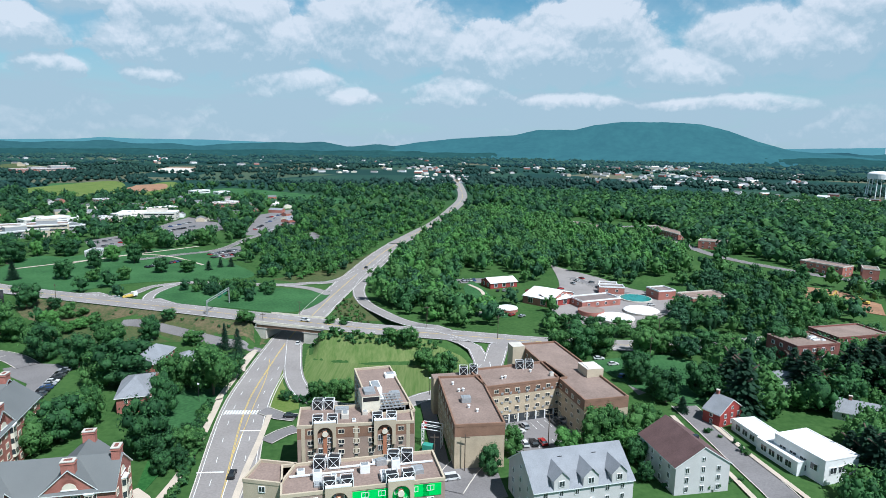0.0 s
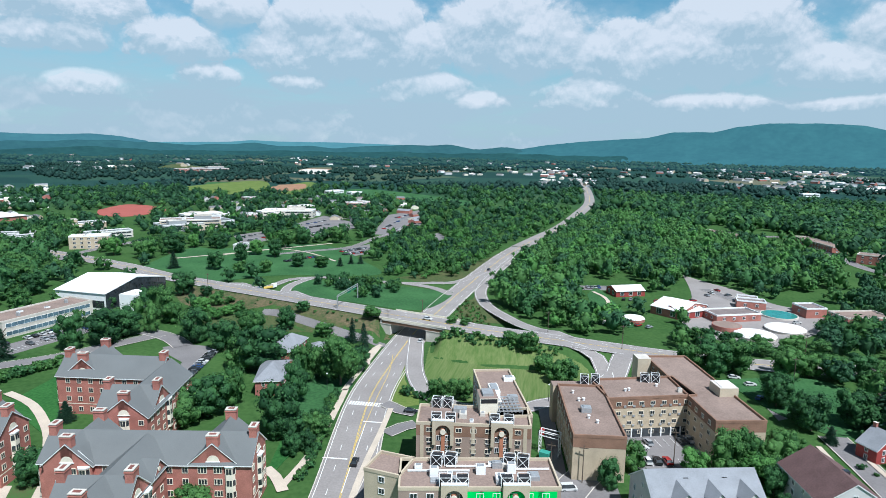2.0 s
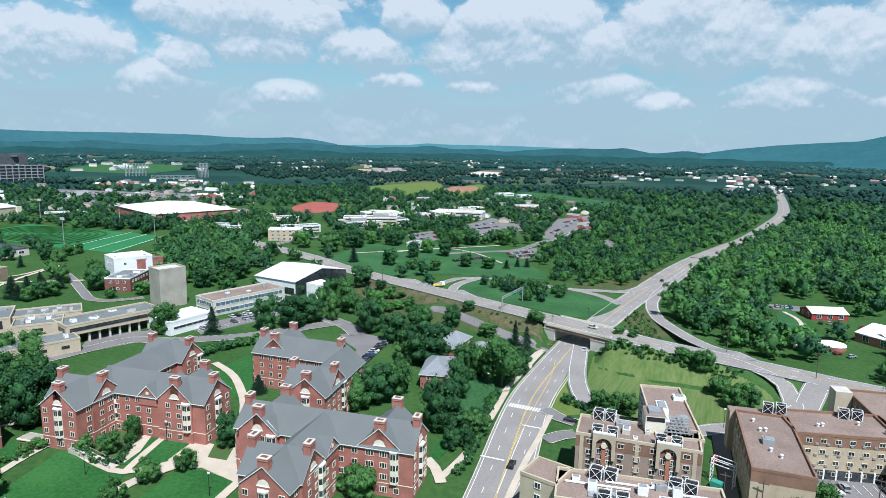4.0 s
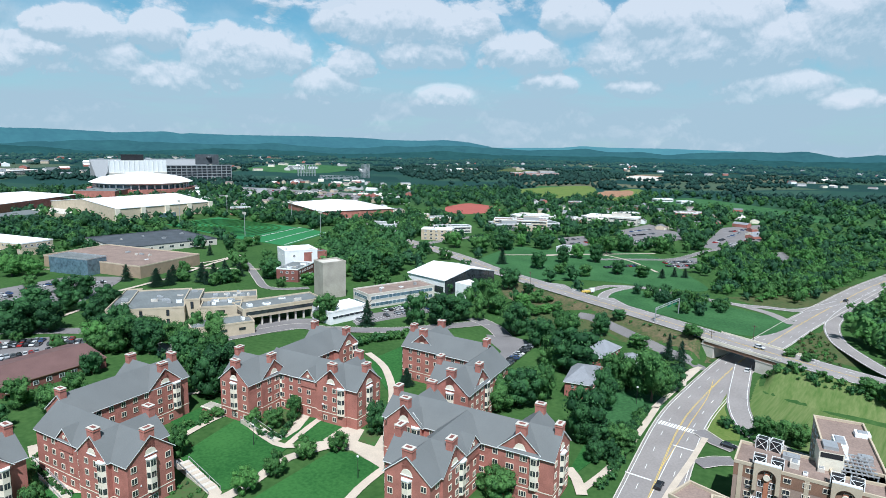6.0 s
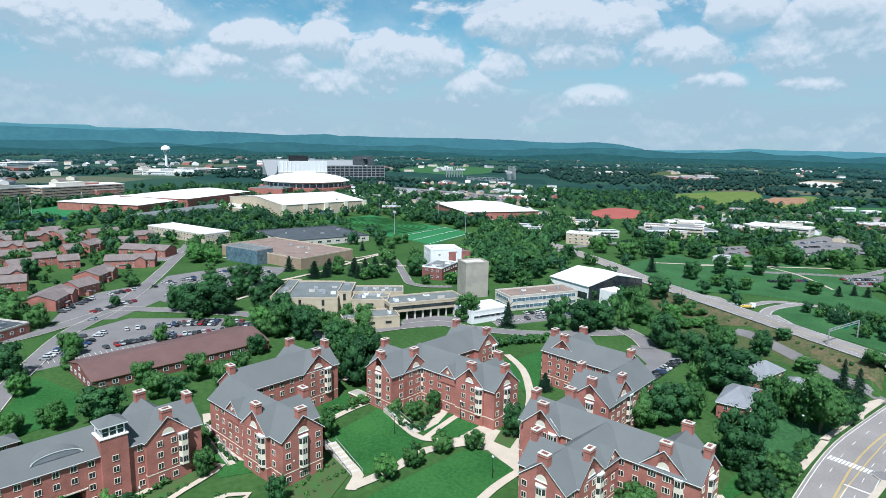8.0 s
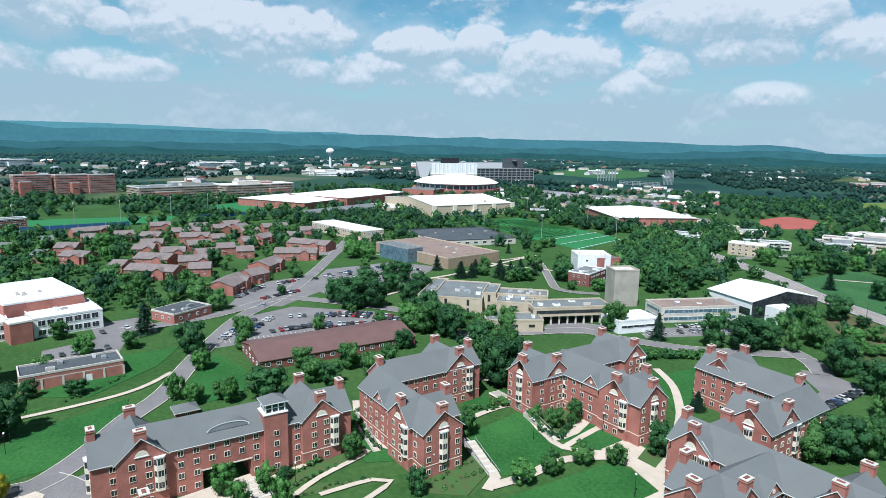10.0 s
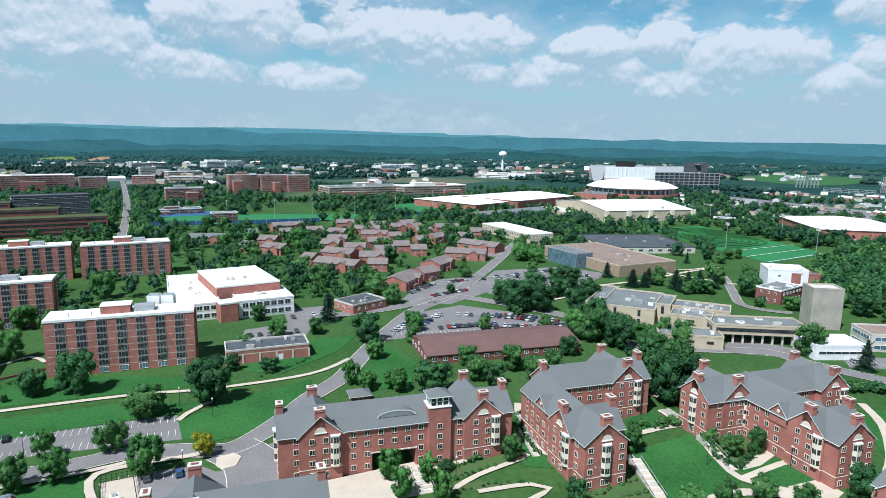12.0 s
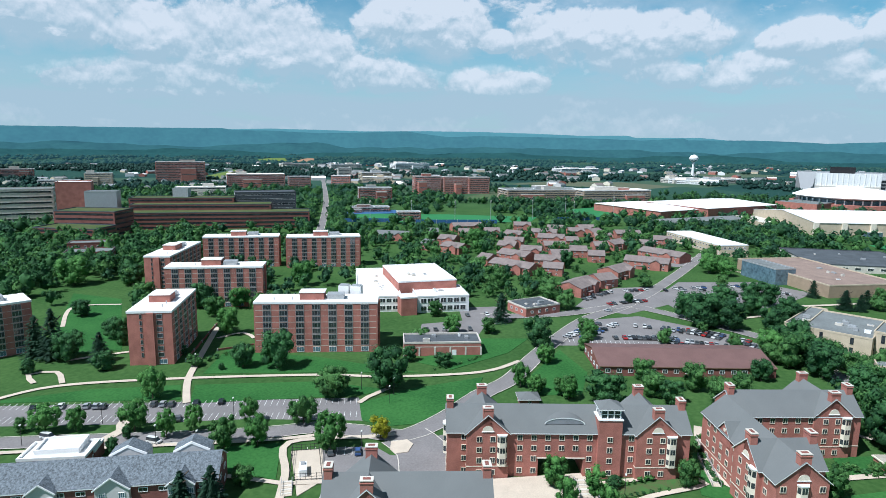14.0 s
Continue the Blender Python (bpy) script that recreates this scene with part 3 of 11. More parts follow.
ridge([(36.9, -0.24), (38.9, 0.12), (40.9, 0.29), (43.4, 0.19), (46.0, 0.20), (48.4, 0.35), (53.2, 0.41), (59.7, 0.38), (63.1, 0.46), (63.8, 0.40), (65.0, 0.57), (68.7, 0.39), (70.5, 0.49), (73.9, 0.59), (79.0, 0.54), (79.3, 0.70), (82.7, 0.48), (86.3, 0.60), (92.2, 0.67), (97.0, 0.69), (99.6, 0.55), (101.6, 0.77), (103.6, 1.03), (107.4, 0.85), (111.2, 0.73), (115.6, 0.87), (118.4, 0.85), (119.4, 1.00), (122.9, 0.95), (127.2, 0.91), (137.2, 0.82), (144.2, 0.64)], 4500, "long low wooded ridge along the valley", "hazed_ridge", 360)
ridge([(-34.8, 0.10), (-28.6, -0.10), (4.6, -0.70), (9.7, -0.67), (13.2, -0.30), (21.4, -0.11), (26.5, -0.12), (28.8, -0.03), (30.6, -0.21), (34.9, -0.30), (42.4, -0.34), (52.7, -0.43), (71.8, 0.18), (77.9, 0.75), (83.3, 0.71), (83.8, 0.89), (87.8, 0.83), (92.2, 0.97), (96.5, 1.05), (101.6, 1.06), (107.4, 0.95), (111.2, 1.02), (115.6, 1.05), (118.3, 0.94), (122.9, 0.82), (127.2, 0.79), (144.2, 0.57)], 4750, "far ridge on the horizon, paled by a haze glow", "far_hill", 150)


def low_hills(a0, a1, far, level, swing, seed, label, key):
    """Wooded swells of the plain before the ridges."""
    prof = [(a, level + swing * noise.noise((a * 0.11, seed, 0)) + swing * 0.5 * noise.noise((a * 0.4, seed, 5))) for a in np.arange(a0, a1, 0.5)]
    ridge(prof, far, label, key, 260)


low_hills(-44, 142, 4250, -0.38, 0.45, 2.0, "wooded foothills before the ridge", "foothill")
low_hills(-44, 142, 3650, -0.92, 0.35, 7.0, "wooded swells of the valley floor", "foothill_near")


# ---- roads, lots and paths ----


def ribbon(shape, line, width, key, lift=0.05, off=0.0, follow=True, dash=None):
    """A strip along a line, off to its left by off metres; dash: (painted, gap)."""
    L = np.asarray(line, float)
    d = np.gradient(L[:, :2], axis=0)
    d /= np.maximum(np.linalg.norm(d, axis=1, keepdims=True), 1e-6)
    nrm = np.stack([-d[:, 1], d[:, 0]], -1)
    z = (L[:, 2] if L.shape[1] > 2 else np.zeros(len(L))) + lift
    a, b = L[:, :2] + nrm * (off + width / 2), L[:, :2] + nrm * (off - width / 2)
    if dash:
        return dashes(shape, L[:, :2] + nrm * off, z, width, key, dash)
    n = len(shape.v)
    for p, q, h in zip(a, b, z):
        shape.v += [(p[0], p[1], h), (q[0], q[1], h)]
    for i in range(len(L) - 1):
        shape.f.append((n + 2 * i, n + 2 * i + 1, n + 2 * i + 3, n + 2 * i + 2))
        shape.m.append(shape.mi(key))
    return shape


def dashes(shape, L, z, width, key, dash):
    seg = np.r_[0, np.cumsum(np.linalg.norm(np.diff(L, axis=0), axis=1))]
    s = 0.0
    while s + dash[0] < seg[-1]:
        p = [np.array([np.interp(u, seg, L[:, 0]), np.interp(u, seg, L[:, 1]), np.interp(u, seg, z)]) for u in (s, s + dash[0])]
        d = p[1][:2] - p[0][:2]
        nn = np.array([-d[1], d[0], 0]) / max(np.linalg.norm(d), 1e-6) * width / 2
        shape.face([p[0] + nn, p[0] - nn, p[1] - nn, p[1] + nn], key)
        s += dash[0] + dash[1]
    return shape


def road(pts, width, label, lines="", key="asphalt", name="road", lift=0.10, kerb=True, step=5.0, drape=False):
    """A road on the ground along a smooth line, with kerbs and painted lines."""
    L = smooth_line([(p[0], p[1], p[2] if len(p) > 2 else 0.0) for p in pts], step)
    if drape:   # climbs with the bank
        L = np.array(L, float)
        d = np.gradient(L[:, :2], axis=0)
        d /= np.maximum(np.linalg.norm(d, axis=1, keepdims=True), 1e-6)
        for off in (-0.55, 0.0, 0.55):
            L[:, 2] = np.maximum(L[:, 2], land(L[:, 0] - d[:, 1] * off * width, L[:, 1] + d[:, 0] * off * width) + 0.1)
    RISE[0] += 0.006
    lift += RISE[0]
    KEEP_LINES.append((L, width / 2))
    sh = ribbon(Shape(), L, width, key, lift)
    ob = solid(name, sh, Matrix(), label, name, kind="structure")
    if kerb:
        ks = Shape()
        for s in (-1, 1):
            ribbon(ks, L, 0.3, "concrete", lift + 0.12, s * (width / 2 + 0.15))
        part("kerb", ks, ob)
    if lines:
        ls = Shape()
        if "y" in lines:
            for s in (-0.16, 0.16):
                ribbon(ls, L, 0.16, "line_yellow", lift + 0.04, s)
        if "d" in lines:
            for s in (-1, 1):
                ribbon(ls, L, 0.16, "line_white", lift + 0.04, s * width / 4, dash=(3.0, 9.0))
        if "e" in lines:
            for s in (-1, 1):
                ribbon(ls, L, 0.18, "line_white", lift + 0.04, s * (width / 2 - 0.7))
        part("road_marking", ls, ob)
    return ob


LIFT = [0.02]
RISE = [0.0]


def area(pts, key, label, name="lawn", kind="structure", smooth=False, lift=None):
    """A level sheet within an outline: a lawn, a lot or a paved court. Later ones lie a little higher."""
    LIFT[0] += 0.004
    p = smooth_line([*pts, pts[0]], 3.0)[:-1] if smooth else pts
    z = LIFT[0] if lift is None else lift
    KEEP_AREAS.append(np.array([q[:2] for q in p]))
    c = np.mean(np.array([q[:2] for q in p]), axis=0)
    sh = Shape()
    sh.prism([(q[0] - c[0], q[1] - c[1]) for q in p], -0.3, z, key)
    bm = bmesh.new()
    me = sh.mesh(name)
    bm.from_mesh(me)
    bmesh.ops.triangulate(bm, faces=[f for f in bm.faces if len(f.verts) > 4])
    bm.to_mesh(me)
    bm.free()
    ob = new(name, me)
    ob.location = (c[0], c[1], 0)
    return tagged(ob, label, name.replace("_", " "), kind=kind)


def path(pts, width, label="pale concrete footpath across the lawn", key="paving", lift=0.16, step=4.0):
    L = smooth_line([(p[0], p[1], 0.0) for p in pts], step)
    RISE[0] += 0.004
    lift += RISE[0]
    return solid("footpath", ribbon(Shape(), L, width, key, lift), Matrix(), label, "path", kind="structure")


def draped(pts, key, label, name="verge", cell=1.6, lift=0.06):
    """A sheet of grass or asphalt that follows a slope."""
    P = np.array([p[:2] for p in smooth_line([*pts, pts[0]], 3.0)])
    lo, hi = P.min(0), P.max(0)
    nx, ny = int((hi[0] - lo[0]) / cell) + 2, int((hi[1] - lo[1]) / cell) + 2
    gx, gy = np.meshgrid(lo[0] + np.arange(nx) * cell, lo[1] + np.arange(ny) * cell)
    z = land(gx.ravel(), gy.ravel()) + lift
    cx, cy = gx[:-1, :-1].ravel() + cell / 2, gy[:-1, :-1].ravel() + cell / 2
    inside = np.zeros(cx.shape, bool)
    for i in range(len(P)):
        (x0, y0), (x1, y1) = P[i], P[(i + 1) % len(P)]
        inside ^= ((y0 > cy) != (y1 > cy)) & (cx < (x1 - x0) * (cy - y0) / ((y1 - y0) if y1 != y0 else 1e-9) + x0)
    a = (np.arange(ny - 1)[:, None] * nx + np.arange(nx - 1)[None]).ravel()[inside]
    f = np.stack([a, a + 1, a + 1 + nx, a + nx], -1)
    me = fast_mesh(name, np.stack([gx.ravel(), gy.ravel(), z], -1), f, [key], smooth=True)
    return tagged(new(name, me), label, "grass" if name == "verge" else name, kind="structure")

# avenue with its four lanes, its turning lane and the crossing
avenue = road([tuple(p) for p in AVENUE], 15.5, "worn grey four-lane avenue passing under the bridge", key="asphalt_road", lines="yde", lift=0.12)
road([(-42.9, 545.2), (-27.0, 617.1), (-10.2, 694.3), (8.8, 833.0), (26.8, 1005.6), (29.3, 1244.8), (22.5, 1482.9), (-6.9, 1730.7)], 16, "grey highway running on towards the hills", key="asphalt_road", lines="y", kerb=False, lift=0.5)
bypass = road([tuple(p) for p in BYPASS], 15.0, "pale grey bypass road raised on an embankment", key="asphalt_road", lines="yde", lift=0.14, kerb=False)
RAMPS = (
    ([(-58.5, 429.9), (-71.0, 392.2), (-86.6, 385.0), (-102.0, 379.1), (-135.5, 379.7), (-162.2, 380.9), (-169.8, 362.4), (-168.2, 342.9), (-157.5, 324.2), (*(-138.3, 306.2), 6)], 6.5),
    ([(-165.0, 379.1), (-178.0, 368.9), (-183.5, 343.1), (*(-202.9, 335.1), 3)], 6.0),
    ([(-102.0, 379.1), (-82.6, 371.4), (-67.4, 356.7)], 6.0),
    ([(-43.9, 489.1), (-48.8, 442.9), (-52.5, 399.2), (-51.9, 367.8), (-44.8, 339.9), (*(-30.7, 310.3), 2), (*(-17.6, 288.1), 4), (*(1.3, 269.3), 6)], 7.5),
    ([(-68.5, 274.0), (-63.6, 252.0), (-60.4, 238.0), (-56.0, 223.6), (-50.2, 211.6), (-43.5, 204.0), (-35.2, 199.7), (-17.9, 200.4), (-6.6, 209.5), (3.5, 217.1), (14.3, 231.7), (16.1, 247.7), (*(8.7, 257.3), 2), (*(-6.2, 266.0), 4)], 7.5),
    ([(14.3, 231.7), (20.6, 244.6), (*(23.7, 255.2), 2), (*(30.0, 263.1), 3)], 9.0),
)
for k, (pts, w) in enumerate(RAMPS):
    road(pts, w, "pale grey slip road curving to the junction", lines="" if k == 2 else "e", key="asphalt_road", lift=0.10, kerb=False, drape=True)
for ends in (((-62.9, 181.0), (-55.6, 181.6)), ((-66.6, 155.9), (-59.3, 156.6))):
    m, n = along(*ends, 0.178)
    part("stop_line", Shape().box(0, n, -0.3, 0.3, 0, 0.02, "line_white"), avenue, at=m)
turn = Shape()
for pts, key in (([(-61.8, 180.5), (-59.3, 166.0), (-56.9, 152.5), (-54.6, 139.7)], "line_white"), ([(-71.9, 246.0), (-67.5, 225.5), (-64.4, 199.7), (-62.3, 184.0), (-59.9, 164.0)], "line_yellow")):
    ribbon(turn, smooth_line([(*p, 0.0) for p in pts], 5.0), 0.2, key, 0.185)
part("turning_lane_line", turn, avenue)
area([(-72.3, 193.3), (-58.6, 193.8), (-58.9, 195.6), (-72.7, 195.0)], "asphalt_road", "grey asphalt of the pedestrian crossing", "crossing", lift=0.15)
for k in range(14):
    u = k / 13.5
    a, b = (-72.1, 194.1), (-59.4, 194.7)
    stripe = Shape().box(-0.3, 0.3, -1.5, 1.5, 0.1, 0.175, "line_white")
    m, _ = along(a, b)
    ob = part("stripe", stripe, avenue)
    ob.matrix_basis = m @ Matrix.Translation(((b[0] - a[0]) / math.cos(math.atan2(b[1] - a[1], b[0] - a[0])) * u, 0, 0))

# the bridge
def build_bridge():
    a, b = (-83.3, 280.6), (-44.0, 269.8)
    m, n = along(a, b)
    br = thing("bridge", m, "concrete road bridge with steel girders over the avenue", "bridge")
    part("deck", Shape().box(0, n, -7.9, 7.9, 6.7, 7.42, "concrete"), br)
    part("girder", Shape().box(0, n, -7.6, -7.2, 5.4, 6.7, "brick_brown"), br, "rust-brown steel girder")
    part("girder", Shape().box(0, n, 7.2, 7.6, 5.4, 6.7, "brick_brown"), br, "rust-brown steel girder")
    for s in (-7.8, 7.55):
        part("parapet", Shape().box(-1.5, n - 7.0, s, s + 0.25, 7.42, 8.3, "cream"), br, "pale concrete parapet")
    for x0, x1 in ((-1.0, 4.6), (23.6, n - 7.5)):
        part("abutment", Shape().box(x0, x1, -7.5, 7.5, 0, 6.7, "concrete").box(x0 - 0.4, x1 + 0.4, -7.7, 7.7, 5.0, 5.3, "concrete"), br, "concrete abutment wall")


build_bridge()

# streets of the campus and of the town
STREETS = (
    ([(-137.1, -187.2), (-146.6, -158.7), (-155.5, -128.1), (-165.2, -96.4), (-171.3, -80.6), (-175.7, -71.1), (-176.4, -56.4), (-176.1, -42.6), (-191.6, -31.9), (-212.7, -23.1), (-230.5, -13.1), (-260.4, -4.2), (-288.6, 5.6), (-324.5, 20.4), (-359.9, 44.3), (-428.5, 77.3), (-538.0, 122.4), (-622.9, 151.8)], 7.5),
    ([(-176.1, -42.6), (-167.5, -34.5), (-152.6, -29.8)], 16),
    ([(-359.9, 44.3), (-333.8, 11.8), (-322.5, -12.0), (-317.0, -35.5)], 8),
    ([(-359.9, 44.3), (-332.6, 78.4), (-297.7, 110.2), (-259.4, 116.3), (-254.0, 142.6), (-247.4, 174.5), (-234.8, 181.0), (-209.4, 202.7), (-194.2, 227.0), (-184.1, 245.9)], 8),
    ([(-194.0, 247.5), (-184.1, 245.0), (-174.0, 240.5), (-164.0, 233.0)], 8),
    ([(-487.0, 90.9), (-530.9, 119.5), (-559.9, 152.8)], 9),
    ([(-555.8, -219.9), (-734.5, -281.1), (-1013.3, -385.1), (-1616.1, -623.0)], 7.5),
    ([(84.6, 205.7), (86.4, 186.4), (88.1, 163.8), (89.4, 148.3), (89.0, 137.4)], 8.5),
    ([(86.3, 415.4), (99.3, 389.5), (112.5, 372.3)], 7),
    ([(232.2, 701.0), (222.5, 533.4), (256.7, 452.2), (296.9, 409.1)], 9),
    ([(141.5, 729.7), (170.4, 683.8), (232.2, 701.0)], 9),
    ([(1.5, 149.4), (5.4, 159.4), (11.5, 170.8)], 9),
    ([(-47.0, 133.6), (-48.5, 148.0), (-46.5, 156.1), (-43.8, 161.0)], 5),
    ([(-60.5, 196.4), (-53.4, 191.9), (-47.8, 190.8)], 5),
    ([(-53.0, 174.3), (-49.4, 180.0), (-45.6, 183.2)], 5),
    ([(-229.7, 450.6), (-208.0, 473.4), (-184.1, 502.4), (-179.2, 564.2), (-163.3, 601.5)], 6),
    ([(-417.3, 248.1), (-385.1, 235.3), (-352.6, 220.5), (-328.5, 210.6), (-316.0, 216.2), (-308.6, 228.5)], 5),
    ([(-368.8, 382.7), (-376.2, 412.5), (-375.3, 451.3), (-369.6, 487.7)], 8),
)
for pts, w in STREETS:
    road(pts, w, "grey campus street with concrete kerbs", lift=0.13)
path([(-80.5, 256.5), (-81.9, 250.6), (-81.1, 240.9), (-78.4, 231.0)], 2.2)

# parking lots
LOTS = (
    [(-152.1, -184.8), (-164.2, -198.5), (-184.4, -126.3), (-201.5, -65.4), (-184.1, -56.9), (-177.3, -95.2), (-164.6, -135.1)],
    [(-276.4, 4.2), (-320.6, 17.3), (-336.4, 47.6), (-312.6, 87.2), (-297.5, 98.1), (-288.5, 94.2), (-284.1, 38.6)],
    [(-393.6, 68.2), (-430.4, 84.9), (-443.6, 138.5), (-416.7, 163.9), (-389.6, 141.5), (-384.9, 92.8)],
    [(-296.1, -62.6), (-307.7, -41.2), (-298.4, -31.3), (-280.2, -32.7), (-278.2, -60.3)],
    [(-331.4, -49.4), (-340.1, -25.1), (-309.7, -17.9), (-296.0, -41.0)],
    [(-172.0, 230.0), (-164.0, 236.5), (-154.3, 236.0), (-145.2, 231.0), (-138.2, 198.5), (-145.2, 199.0), (-152.5, 215.5), (-162.8, 221.7)],
    [(4.6, 206.1), (42.3, 212.6), (40.6, 192.7), (20.9, 181.9), (16.3, 191.7)],
    [(18.6, 188.0), (42.4, 196.4), (43.0, 181.5), (36.5, 174.0), (19.4, 170.5)],
    [(-8.7, 211.4), (-4.4, 216.8), (3.0, 157.8), (-0.8, 156.2)],
    [(-0.9, 160.7), (14.6, 167.5), (17.5, 147.2), (0.1, 141.7)],
    [(-48.2, 142.6), (-45.5, 159.1), (-40.4, 145.4), (-36.7, 131.5)],
    [(68.8, 243.7), (82.6, 251.1), (79.7, 220.6), (71.6, 214.9)],
    [(5.1, 403.7), (35.8, 411.4), (36.6, 397.7), (6.9, 392.1)],
    [(-348.2, 14.6), (-381.6, 25.2), (-402.1, 41.0), (-411.9, 66.5), (-369.9, 71.9), (-338.6, 42.0)],
    [(-249.6, 150.6), (-240.5, 181.9), (-249.1, 192.1), (-270.0, 171.5)],
    [(-241.1, 204.4), (-229.5, 253.0), (-216.7, 245.9), (-227.5, 196.6)],
    [(-218.1, 432.9), (-203.7, 464.1), (-191.1, 486.6), (-174.5, 521.5), (-158.5, 478.4), (-187.5, 428.4), (-202.7, 407.3)],
    [(-294.4, 616.3), (-295.5, 709.9), (-242.9, 663.3), (-222.7, 617.3), (-227.2, 550.0), (-247.9, 543.6)],
    [(-191.6, 580.1), (-223.9, 742.8), (-199.9, 812.4), (-162.3, 666.5), (-166.1, 580.3)],
    [(-138.2, 581.3), (-130.7, 611.1), (-114.0, 572.7), (-113.1, 526.5)],
    [(-313.2, 530.5), (-301.2, 563.5), (-269.7, 516.2), (-271.9, 480.4)],
    [(-162.7, -64.6), (-165.1, -59.8), (-167.3, -49.1), (-163.5, -43.8), (-164.6, -35.2), (-174.2, -37.3), (-179.4, -30.7), (-156.4, -25.8), (-146.3, -57.6)],
    [(-308.2, 48.8), (-318.9, 72.5), (-278.4, 105.4), (-263.6, 72.7)],
    [(-388.4, 60.9), (-411.9, 81.2), (-426.9, 121.5), (-410.6, 154.1), (-363.6, 117.2), (-359.0, 69.9)],
    [(-1087.8, 184.1), (-936.3, 288.3), (-830.3, 261.5), (-906.8, 152.2)],
    [(-1089.5, 646.0), (-797.4, 739.3), (-697.6, 647.0), (-969.9, 574.8)],
)
for pts in LOTS:
    area(pts, "asphalt", "grey asphalt parking lot with painted bays", "parking_lot")

area([(79.9, 458.2), (89.5, 442.3), (106.0, 417.0), (119.7, 384.8), (137.4, 374.1), (152.0, 358.4), (131.2, 338.1), (115.6, 320.1), (94.2, 298.5), (75.2, 301.2), (64.8, 313.7), (59.6, 335.8), (74.5, 392.4)], "asphalt_road", "worn grey paved yard of the treatment works", "yard", smooth=True)
# lawns
draped([(-56.8, 244.1), (-58.3, 264.2), (-47.4, 271.1), (-26.3, 265.9), (-5.8, 255.0), (10.8, 244.1), (3.5, 217.1), (-8.7, 211.4), (-28.1, 204.7), (-42.8, 208.9), (-51.8, 220.0)], "grass_stripe", "mown yellow-green slope with mowing stripes", cell=0.5, lift=0.16)
for pts in ([(-187.9, 289.6), (-148.3, 289.5), (-102.2, 295.5), (-95.9, 272.1), (-134.7, 264.2), (-173.5, 265.5)], [(-56.0, 282.5), (-38.8, 283.5), (-11.6, 276.4), (-5.9, 259.4), (-31.9, 270.4), (-50.2, 272.6)], [(-141.9, 310.4), (-100.0, 298.6), (-87.5, 294.5), (-79.2, 272.7), (-93.9, 271.8), (-124.4, 289.4)], [(-58.7, 311.4), (-52.8, 357.8), (-45.7, 334.9), (-30.4, 306.9), (-50.4, 305.6)], [(-112.6, 394.5), (-77.0, 444.6), (-48.1, 535.5), (-59.3, 435.8), (-82.0, 388.6)]):
    draped(pts, "meadow", "rough unmown grass on the embankment")
draped([(-236.0, 332.5), (-205.0, 320.5), (-160.0, 302.0), (-117.5, 283.5), (-92.0, 274.5), (-82.0, 270.5), (-80.5, 263.5), (-96.0, 267.0), (-109.0, 272.5), (-127.0, 281.5), (-141.0, 289.0), (-157.0, 294.5), (-188.0, 289.0), (-214.0, 303.0)], "scrub_bank", "rough bank of brown scrub and weeds below the bypass", lift=0.10)
draped([(-155.5, 291.3), (-148.2, 289.4), (-139.5, 285.7), (-125.7, 278.3), (-107.8, 269.7), (-95.4, 264.4), (-83.3, 260.8), (-77.2, 256.7), (-79.8, 252.9), (-85.1, 256.6), (-97.0, 260.0), (-109.8, 265.5), (-127.7, 274.1), (-141.5, 281.5), (-149.8, 285.0), (-156.7, 286.9)], "asphalt", "old worn asphalt lane below the bypass", "lane", cell=0.35, lift=0.14)
area([(-63.6, 235.5), (-61.6, 228.0), (-59.6, 220.0), (-55.2, 210.5), (-49.5, 202.5), (-48.6, 198.2), (-57.2, 192.0), (-59.8, 203.0), (-61.8, 221.0)], "grass_dry", "mown yellow-green verge beside the avenue")
